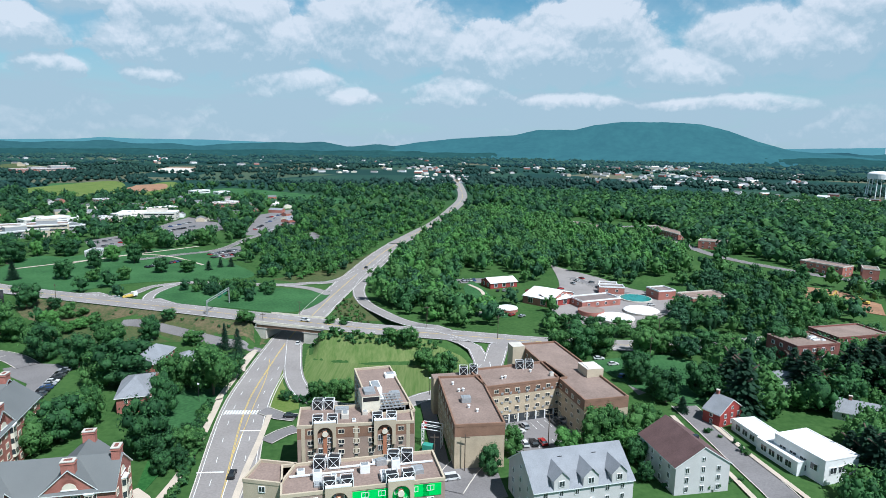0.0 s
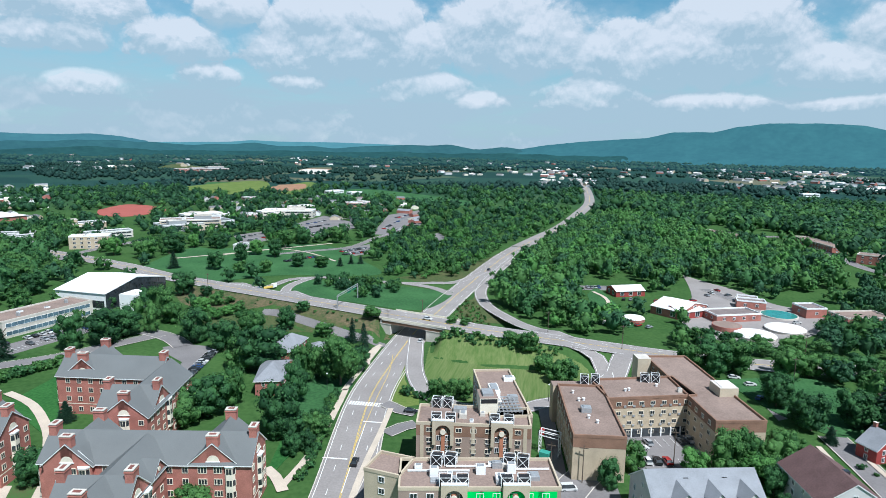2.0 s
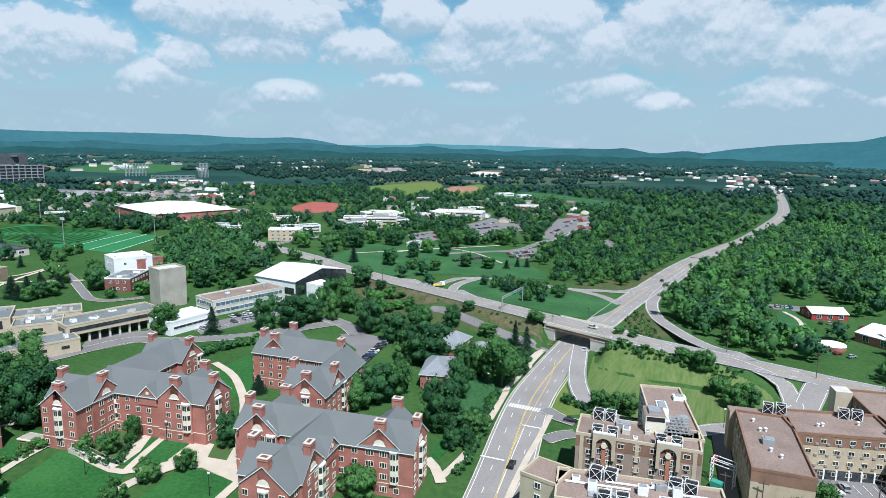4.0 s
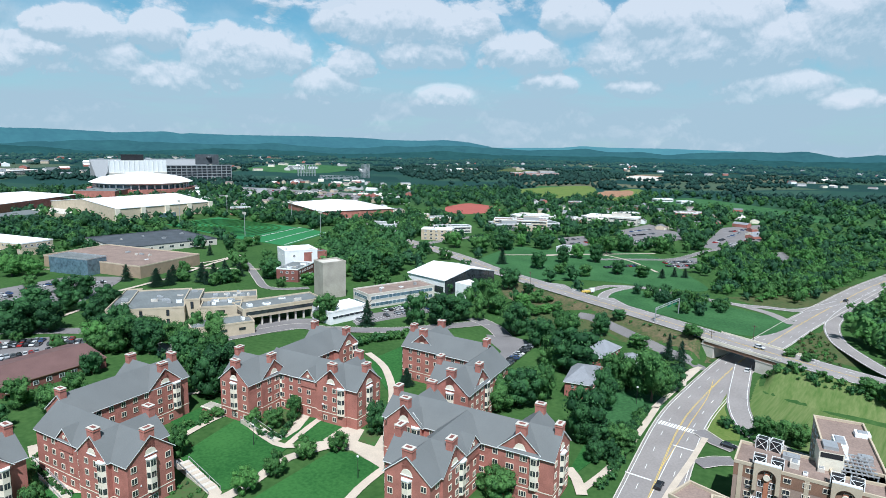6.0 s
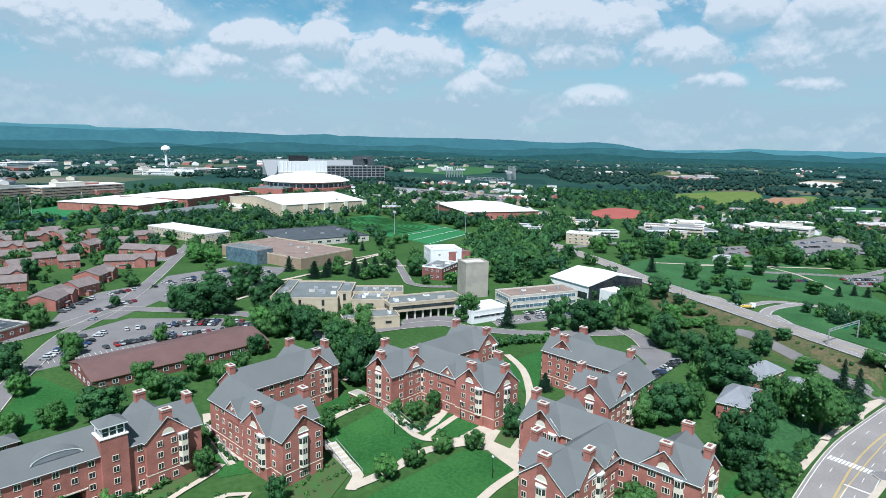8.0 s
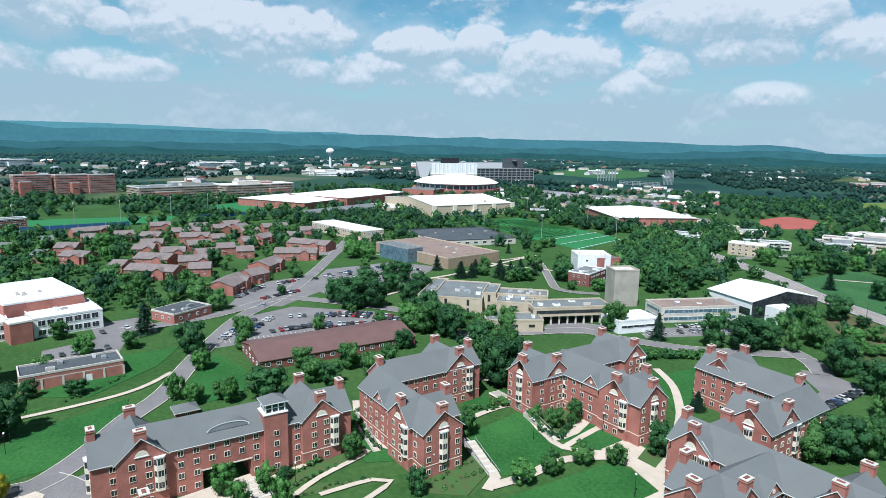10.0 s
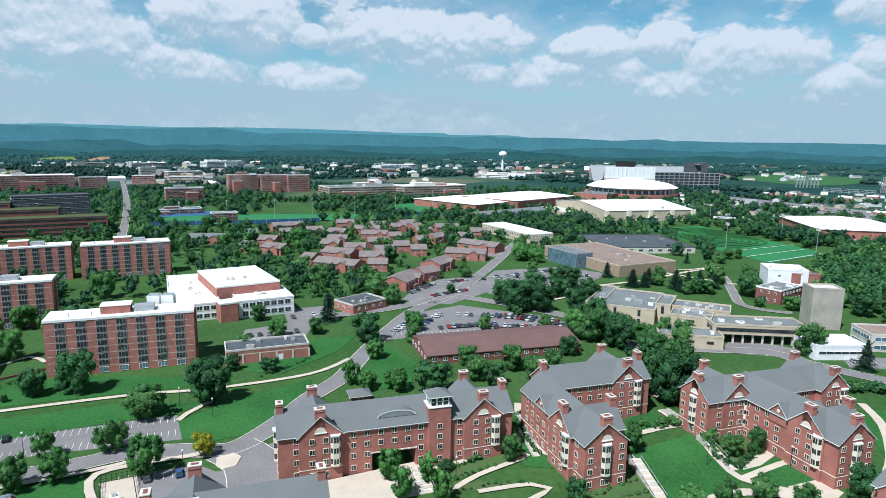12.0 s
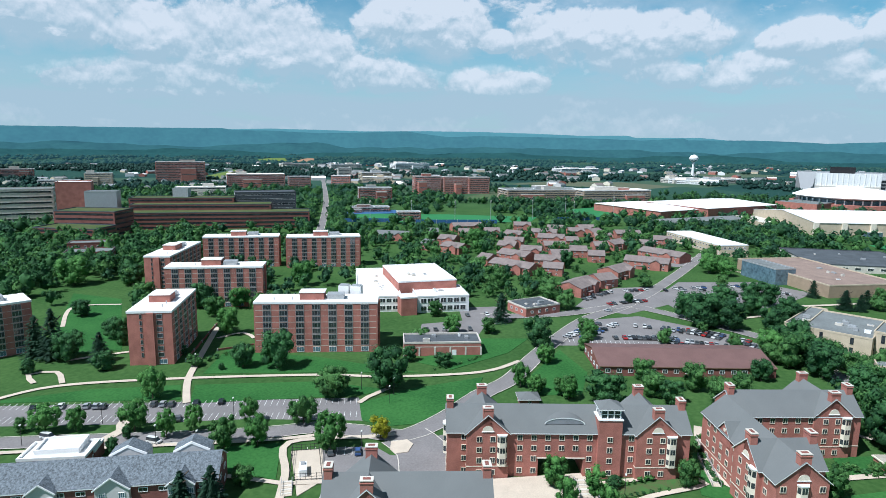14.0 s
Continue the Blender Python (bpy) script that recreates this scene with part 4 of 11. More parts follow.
for pts in (
    [(-184.2, -120.7), (-199.7, -128.2), (-212.4, -85.6), (-210.8, -56.4), (-203.6, -65.0)],
    [(-169.2, -190.5), (-187.9, -162.3), (-198.6, -133.2), (-186.5, -125.9)],
    [(-210.7, -131.4), (-238.3, -137.2), (-238.6, -95.9), (-229.8, -49.9), (-221.2, -89.1)],
    [(-184.1, -58.8), (-196.4, -63.5), (-212.1, -50.3), (-230.5, -24.1), (-217.7, -24.7), (-196.8, -32.8), (-185.7, -39.3), (-180.9, -50.3)],
    [(-145.4, -86.2), (-158.2, -92.6), (-163.9, -77.6), (-144.2, -70.3)],
    [(-235.4, -221.5), (-310.8, -274.3), (-305.6, -238.9), (-228.6, -180.6), (-217.5, -197.3)],
    [(-242.0, -55.0), (-278.6, -30.9), (-283.6, -8.8), (-261.5, -16.5), (-235.8, -37.3)],
    [(-236.4, -5.7), (-270.2, 5.5), (-244.4, 16.5), (-220.5, 13.3), (-217.0, -2.9)],
    [(-164.5, 74.1), (-174.8, 99.4), (-147.1, 100.4), (-137.1, 80.8), (-140.7, 73.7)],
    [(-154.0, 101.0), (-159.9, 125.6), (-155.9, 144.3), (-152.0, 142.7), (-141.8, 122.8), (-141.6, 109.0)],
    [(-129.4, 69.8), (-135.9, 108.8), (-130.3, 110.7), (-117.5, 111.3), (-111.2, 92.7), (-106.1, 75.2)],
    [(-185.0, 164.7), (-188.8, 193.6), (-155.8, 160.2), (-152.4, 148.1)],
    [(-188.6, 84.5), (-193.3, 103.5), (-179.3, 97.8), (-176.4, 82.5)],
    [(-181.1, 42.4), (-188.5, 53.3), (-157.0, 51.6), (-159.4, 41.6)],
    [(-76.4, 137.3), (-76.2, 168.8), (-76.0, 179.6), (-80.0, 205.6), (-86.1, 205.9), (-87.1, 179.0)],
):
    area(pts, "grass_lush", "lush dark green mown lawn between the halls")
for pts in (
    [(-85.3, 177.8), (-96.8, 212.7), (-78.7, 213.5), (-76.8, 192.2)],
    [(-285.8, 389.3), (-284.3, 459.3), (-213.2, 504.3), (-149.3, 438.3), (-128.6, 398.4), (-187.0, 380.6), (-230.7, 359.1)],
    [(-168.6, 352.3), (-167.9, 369.6), (-124.0, 372.9), (-80.6, 365.7), (-67.5, 359.5), (-78.0, 318.8), (-117.5, 324.3), (-155.8, 334.9)],
    [(-241.9, 327.4), (-288.7, 361.4), (-305.7, 461.5), (-226.9, 402.8), (-207.1, 368.5)],
    [(12.0, 379.9), (19.8, 396.4), (34.2, 317.2), (17.0, 333.0)],
    [(60.9, 250.0), (97.2, 258.9), (106.3, 239.2), (90.6, 205.9), (73.2, 220.3)],
):
    area(pts, "grass", "mown green grass", smooth=True)

# courts and footpaths
area([(-143.0, 110.1), (-145.8, 121.5), (-128.8, 125.4), (-115.4, 110.4), (-131.6, 111.8), (-137.0, 108.6)], "paving", "pale paved court between the lawns", "court")
area([(-152.2, 103.0), (-162.9, 109.2), (-174.4, 124.2), (-164.1, 124.5), (-154.1, 109.6)], "paving", "pale paved forecourt", "court")
area([(-155.6, -15.0), (-164.9, 12.7), (-148.1, 14.6), (-143.0, -10.5)], "paving", "pale paved forecourt before the gatehouse", "court")
area([(-166.8, -44.6), (-171.0, -45.4), (-173.4, -41.0), (-171.0, -38.5), (-165.9, -38.9), (-164.2, -42.2)], "paving", "pale paved island with planting", "court", smooth=True, lift=0.42)
area([(-137.7, -61.5), (-159.6, -72.7), (-163.1, -64.4), (-146.9, -57.4)], "paving", "pale paved service yard", "court")
for pts, w in (
    ([(-174.0, 76.8), (-180.0, 100.3), (-160.9, 99.3), (-147.6, 99.8), (-140.4, 110.3)], 2.4),
    ([(-165.0, 73.5), (-151.7, 73.7), (-139.7, 73.1), (-134.5, 68.0)], 3.0),
    ([(-135.7, 68.6), (-137.1, 80.8), (-141.3, 96.5), (-137.8, 110.4)], 3.4),
    ([(-147.6, 99.8), (-155.8, 120.0), (-161.8, 145.6)], 2.2),
    ([(-117.0, 110.8), (-114.2, 99.1), (-108.5, 85.2)], 2.6),
    ([(-192.2, 172.6), (-175.0, 165.9), (-155.9, 152.0), (-145.4, 141.4)], 3.0),
    ([(-206.2, 97.0), (-199.9, 109.4)], 2.0),
    ([(-201.8, 49.5), (-189.2, 47.5), (-167.2, 48.7), (-165.1, 50.9)], 2.4),
    ([(-79.4, 146.6), (-74.8, 143.1), (-69.6, 136.9)], 3.0),
    ([(-70.9, 139.3), (-71.2, 162.1), (-77.7, 204.8), (-78.1, 203.5), (-80.5, 253.3)], 2.2),
    ([(-171.2, -188.0), (-187.6, -176.1), (-202.7, -140.6), (-218.4, -88.0), (-222.8, -59.6), (-235.1, -25.7), (-251.7, -11.0)], 2.2),
    ([(-184.0, -121.7), (-202.6, -133.0), (-222.9, -141.2), (-267.9, -158.2)], 2.6),
    ([(-160.7, -129.1), (-167.7, -134.4), (-165.5, -130.8)], 3.0),
    ([(-132.1, -64.3), (-147.5, -69.0), (-164.4, -75.3), (-172.7, -53.4), (-176.3, -45.4)], 2.2),
    ([(-142.9, -84.0), (-142.7, -70.8), (-142.5, -67.5), (-145.4, -57.6)], 1.8),
    ([(-251.5, -229.8), (-283.7, -251.2), (-294.7, -230.7)], 2.0),
    ([(-211.6, -192.2), (-218.8, -185.0), (-230.9, -170.1)], 2.0),
    ([(-188.2, -186.2), (-195.0, -195.0), (-199.8, -186.9), (-190.4, -176.2)], 2.0),
    ([(-196.4, -63.7), (-201.7, -62.3), (-211.9, -56.7)], 2.0),
    ([(-251.8, -149.0), (-262.3, -141.9), (-255.5, -132.7)], 2.0),
    ([(-156.8, 9.7), (-162.4, 22.7), (-169.2, 40.7), (-165.0, 44.0), (-155.6, 28.0), (-146.7, 17.6)], 1.8),
    ([(-147.3, 26.5), (-149.7, 40.9), (-147.2, 45.7), (-140.0, 35.4)], 1.8),
    ([(-267.9, 432.2), (-242.8, 470.3), (-210.4, 466.2), (-172.9, 436.3)], 2.0),
    ([(15.9, 388.0), (23.6, 366.0), (19.3, 316.2)], 2.2),
    ([(-479.8, 130.0), (-468.5, 160.4), (-507.2, 209.8)], 2.5),
    ([(-379.5, 144.3), (-387.3, 165.2), (-397.7, 188.9), (-418.2, 222.5), (-435.3, 257.8)], 3.0),
    ([(-337.6, 91.4), (-347.6, 108.4), (-358.2, 125.5)], 2.4),
    ([(-431.0, 209.6), (-426.6, 226.9), (-435.3, 252.4)], 2.4),
    ([(-418.0, 204.9), (-370.9, 245.6), (-358.7, 276.7)], 3.0),
    ([(-293.5, 411.1), (-262.1, 445.6), (-237.8, 475.5), (-206.8, 513.5)], 2.6),
    ([(-139.5, -159.1), (-153.2, -116.9), (-160.5, -93.8), (-166.0, -78.2), (-170.5, -69.1)], 1.8),
    ([(-56.9, 192.3), (-54.9, 173.5), (-53.6, 157.7), (-51.8, 142.9), (-50.2, 132.8)], 1.8),
    ([(77.6, 197.2), (79.0, 175.0), (80.5, 157.5), (81.4, 145.5)], 1.6),
    ([(88.3, 197.6), (90.2, 178.9), (94.3, 154.6), (96.1, 144.7)], 1.6),
    ([(-150.1, -131.3), (-155.5, -130.0), (-161.0, -129.3), (-165.5, -130.8)], 3.4),
):
    path(pts, w)

# planting beds
for pts in (
    [(-155.0, 11.1), (-158.8, 20.6), (-166.6, 36.7), (-163.9, 41.2), (-156.5, 26.6), (-149.9, 15.0)],
    [(-149.3, 17.9), (-152.8, 27.5), (-149.4, 42.4), (-147.2, 29.5)],
    [(-138.5, 53.0), (-147.3, 57.8), (-152.9, 74.7), (-142.5, 72.4), (-133.9, 62.0)],
    [(-161.5, 98.7), (-173.6, 114.1), (-167.7, 117.0), (-153.8, 104.0)],
    [(-134.5, 116.6), (-138.8, 123.1), (-133.4, 126.1), (-128.4, 117.9)],
):
    area(pts, "mulch", "planting bed with low shrubs and mulch", "planting_bed")

# sports grounds
area([(-646.3, 297.5), (-670.7, 370.2), (-539.5, 386.3), (-505.7, 301.5)], "turf", "green practice field with mowing stripes", "sports_field")
area([(-503.5, 304.3), (-537.4, 389.1), (-487.4, 385.4), (-450.0, 309.4)], "turf", "bright green artificial turf field", "sports_field")
area([(-687.6, 465.5), (-689.5, 512.8), (-626.4, 483.5), (-617.4, 434.0)], "turf", "green artificial turf field", "sports_field")
area([(-580.6, 670.5), (-593.9, 738.0), (-539.9, 729.5), (-498.3, 686.5), (-502.1, 624.7), (-540.6, 626.9)], "track", "red running track", "running_track", smooth=True)
area([(-679.4, -228.8), (-756.2, -254.5), (-780.8, -134.4), (-784.3, -19.8), (-735.6, -24.9), (-689.4, -125.0)], "turf", "green sports field", "sports_field")
area([(-886.8, 16.5), (-955.9, 75.6), (-817.3, 86.4), (-778.8, 21.8)], "turf", "green sports courts", "sports_field")
area([(-776.8, -276.9), (-813.2, -209.8), (-774.7, -196.1), (-740.0, -263.8)], "blue_paint", "blue sports courts", "sports_field")
area([(216.0, 368.3), (237.3, 399.7), (251.6, 389.8), (256.6, 355.0), (241.9, 330.1), (225.0, 346.6)], "soil", "bare orange soil of a building site", "building_site")
area([(-536.4, 1025.9), (-587.8, 1177.5), (-549.3, 1236.1), (-479.5, 1014.5)], "soil", "tan ploughed field", "field")
area([(-632.3, 950.9), (-753.2, 1184.6), (-672.9, 1257.1), (-506.1, 976.0)], "grass", "green hay field", "field")
area([(-828.3, 1778.5), (-854.6, 1929.8), (-764.7, 1923.4), (-713.3, 1714.8)], "soil", "pale bare field", "field")
area([(-557.4, 1066.3), (-573.2, 1279.6), (-510.8, 1191.9), (-455.7, 972.6)], "grass_dry", "pale green hay field", "field", smooth=True)
area([(-576.7, 1103.6), (-559.4, 1227.2), (-499.0, 1100.8), (-514.9, 1013.6)], "soil", "pinkish ploughed field", "field", smooth=True)
area([(-725.2, 1051.2), (-685.3, 1276.3), (-552.8, 1067.8), (-538.0, 946.5), (-628.2, 952.2)], "grass_dry", "pale green meadow", "field", smooth=True)
area([(-421.9, 983.2), (-398.6, 1135.6), (-272.7, 1067.3), (-144.9, 951.5), (-168.8, 889.9), (-296.1, 946.3)], "grass", "broad green field with low hedges", "field", smooth=True)
area([(-1231.0, 1666.3), (-1378.7, 1978.4), (-1027.1, 1694.8), (-975.5, 1507.8)], "meadow", "dry brown meadow", "field", smooth=True)
area([(-773.1, 1638.6), (-840.7, 1880.9), (-739.5, 1847.2), (-676.5, 1618.2)], "concrete", "pale bare building plot", "field", smooth=True)
area([(-2801.8, -1403.7), (-3353.1, -1522.7), (-2645.6, -1190.1), (-2404.7, -1183.1)], "grass_dry", "pale field before the ridge", "field", smooth=True)
area([(-2588.0, -1140.3), (-3341.8, -1347.1), (-2637.2, -1056.6), (-2357.2, -1006.2)], "soil", "bare tan field", "field", smooth=True)
area([(-1450.6, -865.9), (-1797.6, -970.0), (-1624.4, -861.9), (-1338.3, -774.2)], "grass_dry", "pale green field beyond the halls", "field", smooth=True)
area([(-1739.9, 1014.7), (-2011.6, 1424.1), (-1694.5, 1444.1), (-1423.3, 1086.2)], "grass", "green field beyond the stadium", "field", smooth=True)
for k in range(8):   # the mower goes round and round
    r = 0.12 + 0.115 * k
    ring = []
    for i in range(33):
        t = 2 * math.pi * i / 32
        u, v = (0.5 + 0.48 * r * math.copysign(abs(math.cos(t)) ** (1 - 0.45 * r), math.cos(t)), 0.5 + 0.48 * r * math.copysign(abs(math.sin(t)) ** (1 - 0.45 * r), math.sin(t)))
        q0 = [-646.3 * (1 - u) - 505.7 * u, 297.5 * (1 - u) + 301.5 * u]
        q1 = [-670.7 * (1 - u) - 539.5 * u, 370.2 * (1 - u) + 386.3 * u]
        ring.append((q0[0] * (1 - v) + q1[0] * v, q0[1] * (1 - v) + q1[1] * v))
    path(ring, 3.0, "darker mown ring of the practice field", "grass_lush", 0.5, 6)
for u in (0.04, 0.5, 0.96):
    a, b, c, d = (-503.5, 304.3), (-537.4, 389.1), (-487.4, 385.4), (-450.0, 309.4)
    path([[a[i] * (1 - u) + d[i] * u for i in (0, 1)], [b[i] * (1 - u) + c[i] * u for i in (0, 1)]], 0.8, "white field line", "line_white", 0.5, 40)

# ---- buildings ----
WINDOWS = {}


def window_mesh(w, h, frame_key="white", bars=1, glass="glass"):
    """A window with a frame proud of the wall and panes set back in it; it lies in the plane y = 0 and faces -y."""
    k = (round(w, 2), round(h, 2), frame_key, bars, glass)
    if k not in WINDOWS:
        t, d = min(0.12, w * 0.07), 0.15
        xs, zs = [-w / 2, -w / 2 + t], [-h / 2, -h / 2 + t]
        for i in range(bars):
            x = -w / 2 + w * (i + 1) / (bars + 1)
            xs += [x - t * 0.35, x + t * 0.35]
        xs += [w / 2 - t, w / 2]
        zs += [h / 2 - t, h / 2]
        s, ids = Shape(), {}

        def at(x, y, z):
            if (x, y, z) not in ids:
                ids[(x, y, z)] = len(s.v)
                s.v.append((x, y, z))
            return ids[(x, y, z)]

        def quad(key, *pts):
            s.f.append(tuple(at(*p) for p in pts))
            s.m.append(s.mi(key))

        nx, nz = len(xs) - 1, len(zs) - 1
        pane = lambda i, j: 0 < i < nx - 1 and 0 < j < nz - 1 and i % 2 == 1 and j % 2 == 1
        deep = lambda i, j: 0.02 if not (0 <= i < nx and 0 <= j < nz) else (-0.085 if pane(i, j) else -d)
        for i in range(nx):
            for j in range(nz):
                y = deep(i, j)
                quad(glass if pane(i, j) else frame_key, (xs[i], y, zs[j]), (xs[i + 1], y, zs[j]), (xs[i + 1], y, zs[j + 1]), (xs[i], y, zs[j + 1]))
                for di, dj, (ax, az), (bx, bz) in ((-1, 0, (xs[i], zs[j + 1]), (xs[i], zs[j])), (1, 0, (xs[i + 1], zs[j]), (xs[i + 1], zs[j + 1])),
                                                   (0, -1, (xs[i], zs[j]), (xs[i + 1], zs[j])), (0, 1, (xs[i + 1], zs[j + 1]), (xs[i], zs[j + 1]))):
                    y2 = deep(i + di, j + dj)
                    if y2 > y:
                        quad(frame_key, (ax, y, az), (ax, y2, az), (bx, y2, bz), (bx, y, bz))
        WINDOWS[k] = s.mesh("window")
    return WINDOWS[k]




def side_pose(side, n, depth):
    """The pose of a wall of an n by depth block: x along the wall, -y out of it; and its length."""
    return {"front": (Matrix(), n), "right": (turn_at((n, 0), math.pi / 2), depth),
            "back": (turn_at((n, depth), math.pi), n), "left": (turn_at((0, depth), -math.pi / 2), depth)}[side]


def windows_on(parent, side, n, depth, floors, h, per=4.0, w=1.6, tall=1.6, margin=1.5, frame_key="white", glass="glass", base=0.0, skip=(), bars=1):
    m, length = side_pose(side, n, depth)
    count = max(1, int((length - 2 * margin) / per))
    me = window_mesh(w, tall, frame_key, bars, glass)
    for k in range(count):
        x = length / 2 + (k - (count - 1) / 2) * ((length - 2 * margin) / count)
        for f in range(floors):
            if (k, f) in skip:
                continue
            z = base + (f + 0.56) * (h - base) / floors
            part("window", me, parent, at=m @ Matrix.Translation((x, 0, z)))


def flat_building(p0, p1, depth, h, floors, wall="brick", roof="membrane_grey", label="", name="building", sides=("front", "right", "left"), per=4.0,
                  w=1.6, tall=1.5, parapet=0.8, coping=None, units=0, frame_key="white", glass="glass", group="", z0=0.0, bars=1, margin=1.5, band=None, strip=False):
    """A flat-roofed block whose front wall runs from p0 to p1."""
    m, n = along(p0, p1, z0)
    KEEP_BLOCKS.append((m.inverted(), n, depth))
    b = thing(name, m, label, "building", group)
    part("wall", Shape().box(0, n, 0, depth, 0, h, wall), b)
    r = Shape()
    r.box(0.35, n - 0.35, 0.35, depth - 0.35, h, h + 0.12, roof)
    for x0, x1, y0, y1 in ((-0.1, n + 0.1, -0.1, 0.35), (-0.1, n + 0.1, depth - 0.35, depth + 0.1), (-0.1, 0.35, 0.35, depth - 0.35), (n - 0.35, n + 0.1, 0.35, depth - 0.35)):
        r.box(x0, x1, y0, y1, h, h + parapet, coping or wall, top=coping or roof)
    part("roof", r, b)
    if band:
        part("band", Shape().box(-0.03, n + 0.03, -0.03, depth + 0.03, h - band[1], h - band[1] + band[2], band[0]), b)
    for s in sides:
        if strip:
            mm, length = side_pose(s, n, depth)
            for f in range(floors):
                z = (f + 0.55) * h / floors
                part("window", window_mesh(length - 2 * margin, tall, frame_key, max(3, int(length / per)), glass), b, at=mm @ Matrix.Translation((length / 2, 0, z)))
        else:
            windows_on(b, s, n, depth, floors, h, per, w, tall, margin, frame_key, glass, bars=bars)
    rnd = random.Random(int(abs(p0[0] * 7 + p0[1] * 13)))
    for _ in range(units):
        x, y, a, c, e = rnd.uniform(0.12, 0.88) * n, rnd.uniform(0.2, 0.8) * depth, rnd.uniform(0.5, 1.9), rnd.uniform(0.5, 1.5), rnd.uniform(0.5, 1.7)
        u = Shape().box(x - a, x + a, y - c, y + c, h + 0.12, h + e, rnd.choice(("steel", "concrete", "white")))
        u.box(x - a * 0.6, x + a * 0.6, y - c * 0.6, y + c * 0.6, h + e, h + e + 0.25, "steel")
        part("roof_unit", u, b, "boxy rooftop air unit")
    return b


def gable_shape(n, depth, h, rise, wall, hole=None):
    """Walls of a gabled house whose ridge runs along x."""
    s = Shape()
    if hole:
        x0, x1, z1 = hole
        for y, order in ((0, 1), (depth, -1)):
            for q in ([(0, y, 0), (x0, y, 0), (x0, y, h), (0, y, h)], [(x1, y, 0), (n, y, 0), (n, y, h), (x1, y, h)], [(x0, y, z1), (x1, y, z1), (x1, y, h), (x0, y, h)]):
                s.face(q[::order], wall)
        s.face([(x0, 0, 0), (x0, depth, 0), (x0, depth, z1), (x0, 0, z1)], wall)
        s.face([(x1, depth, 0), (x1, 0, 0), (x1, 0, z1), (x1, depth, z1)], wall)
        s.face([(x0, 0, z1), (x0, depth, z1), (x1, depth, z1), (x1, 0, z1)], "tower")
    else:
        s.face([(0, 0, 0), (n, 0, 0), (n, 0, h), (0, 0, h)], wall)
        s.face([(n, depth, 0), (0, depth, 0), (0, depth, h), (n, depth, h)], wall)
    s.face([(0, depth, 0), (0, 0, 0), (0, 0, h), (0, depth / 2, h + rise), (0, depth, h)], wall)
    s.face([(n, 0, 0), (n, depth, 0), (n, depth, h), (n, depth / 2, h + rise), (n, 0, h)], wall)
    return s


def gable_roof(n, depth, h, rise, key, over=0.5, gable_over=0.3, thick=0.25, trim=None):
    s = Shape()
    k = rise / (depth / 2)
    for sg in (0, 1):
        y0, y1 = (-over, depth / 2) if sg == 0 else (depth + over, depth / 2)
        z0, z1 = h - over * k, h + rise
        a = [(-gable_over, y0, z0), (n + gable_over, y0, z0), (n + gable_over, y1, z1), (-gable_over, y1, z1)]
        t = [(x, y, z + thick) for x, y, z in a]
        if sg:
            a, t = a[::-1], t[::-1]
        s.face(t, key)
        s.face(a[::-1], trim or key)
        for i in range(4):
            j = (i + 1) % 4
            s.face([a[i], a[j], t[j], t[i]], trim or key)
    return s


def hip_roof(n, depth, h, rise, key, over=0.6, trim=None, inset=None):
    s = Shape()
    i = inset if inset is not None else depth / 2
    e = [(-over, -over, h), (n + over, -over, h), (n + over, depth + over, h), (-over, depth + over, h)]
    r = [(min(i, n / 2), depth / 2, h + rise), (max(n - i, n / 2), depth / 2, h + rise)]
    s.face([e[0], e[1], r[1], r[0]], key)
    s.face([e[2], e[3], r[0], r[1]], key)
    s.face([e[1], e[2], r[1]], key)
    s.face([e[3], e[0], r[0]], key)
    s.box(-over, n + over, -over, depth + over, h - 0.25, h - 0.01, trim or key)
    return s


def house(p0, p1, depth, h, rise, wall="siding", roof="shingle_pale", floors=2, hip=False, label="", name="house", group="", sides=("front", "right", "left"),
          per=3.4, w=1.1, tall=1.5, trim="white", chimney=None, category="house", glass="glass"):
    m, n = along(p0, p1)
    KEEP_BLOCKS.append((m.inverted(), n, depth))
    b = thing(name, m, label, category, group)
    if hip:
        part("wall", Shape().box(0, n, 0, depth, 0, h, wall), b)
        part("roof", hip_roof(n, depth, h, rise, roof, trim=trim), b)
    else:
        part("wall", gable_shape(n, depth, h, rise, wall), b)
        part("roof", gable_roof(n, depth, h, rise, roof, trim=trim), b)
    for s in sides:
        windows_on(b, s, n, depth, floors, h, per, w, tall, 1.0, glass=glass)
        if not hip and s in ("left", "right") and rise > 2.5:
            mm, length = side_pose(s, n, depth)
            part("window", window_mesh(w, 1.1), b, at=mm @ Matrix.Translation((length / 2, 0, h + rise * 0.35)))
    if chimney:
        part("chimney", Shape().box(n * chimney - 0.5, n * chimney + 0.5, depth * 0.5 - 0.4, depth * 0.5 + 0.4, h, h + rise + 1.4, "brick").box(
            n * chimney - 0.6, n * chimney + 0.6, depth * 0.5 - 0.5, depth * 0.5 + 0.5, h + rise + 1.4, h + rise + 1.55, "concrete"), b)
    return b


# ---- the red-brick residence halls ----
EAVE, RIDGE = 13.2, 18.3
FLOOR_Z = (1.9, 5.4, 8.5, 11.5)
DORM_SCALE = 1.0146
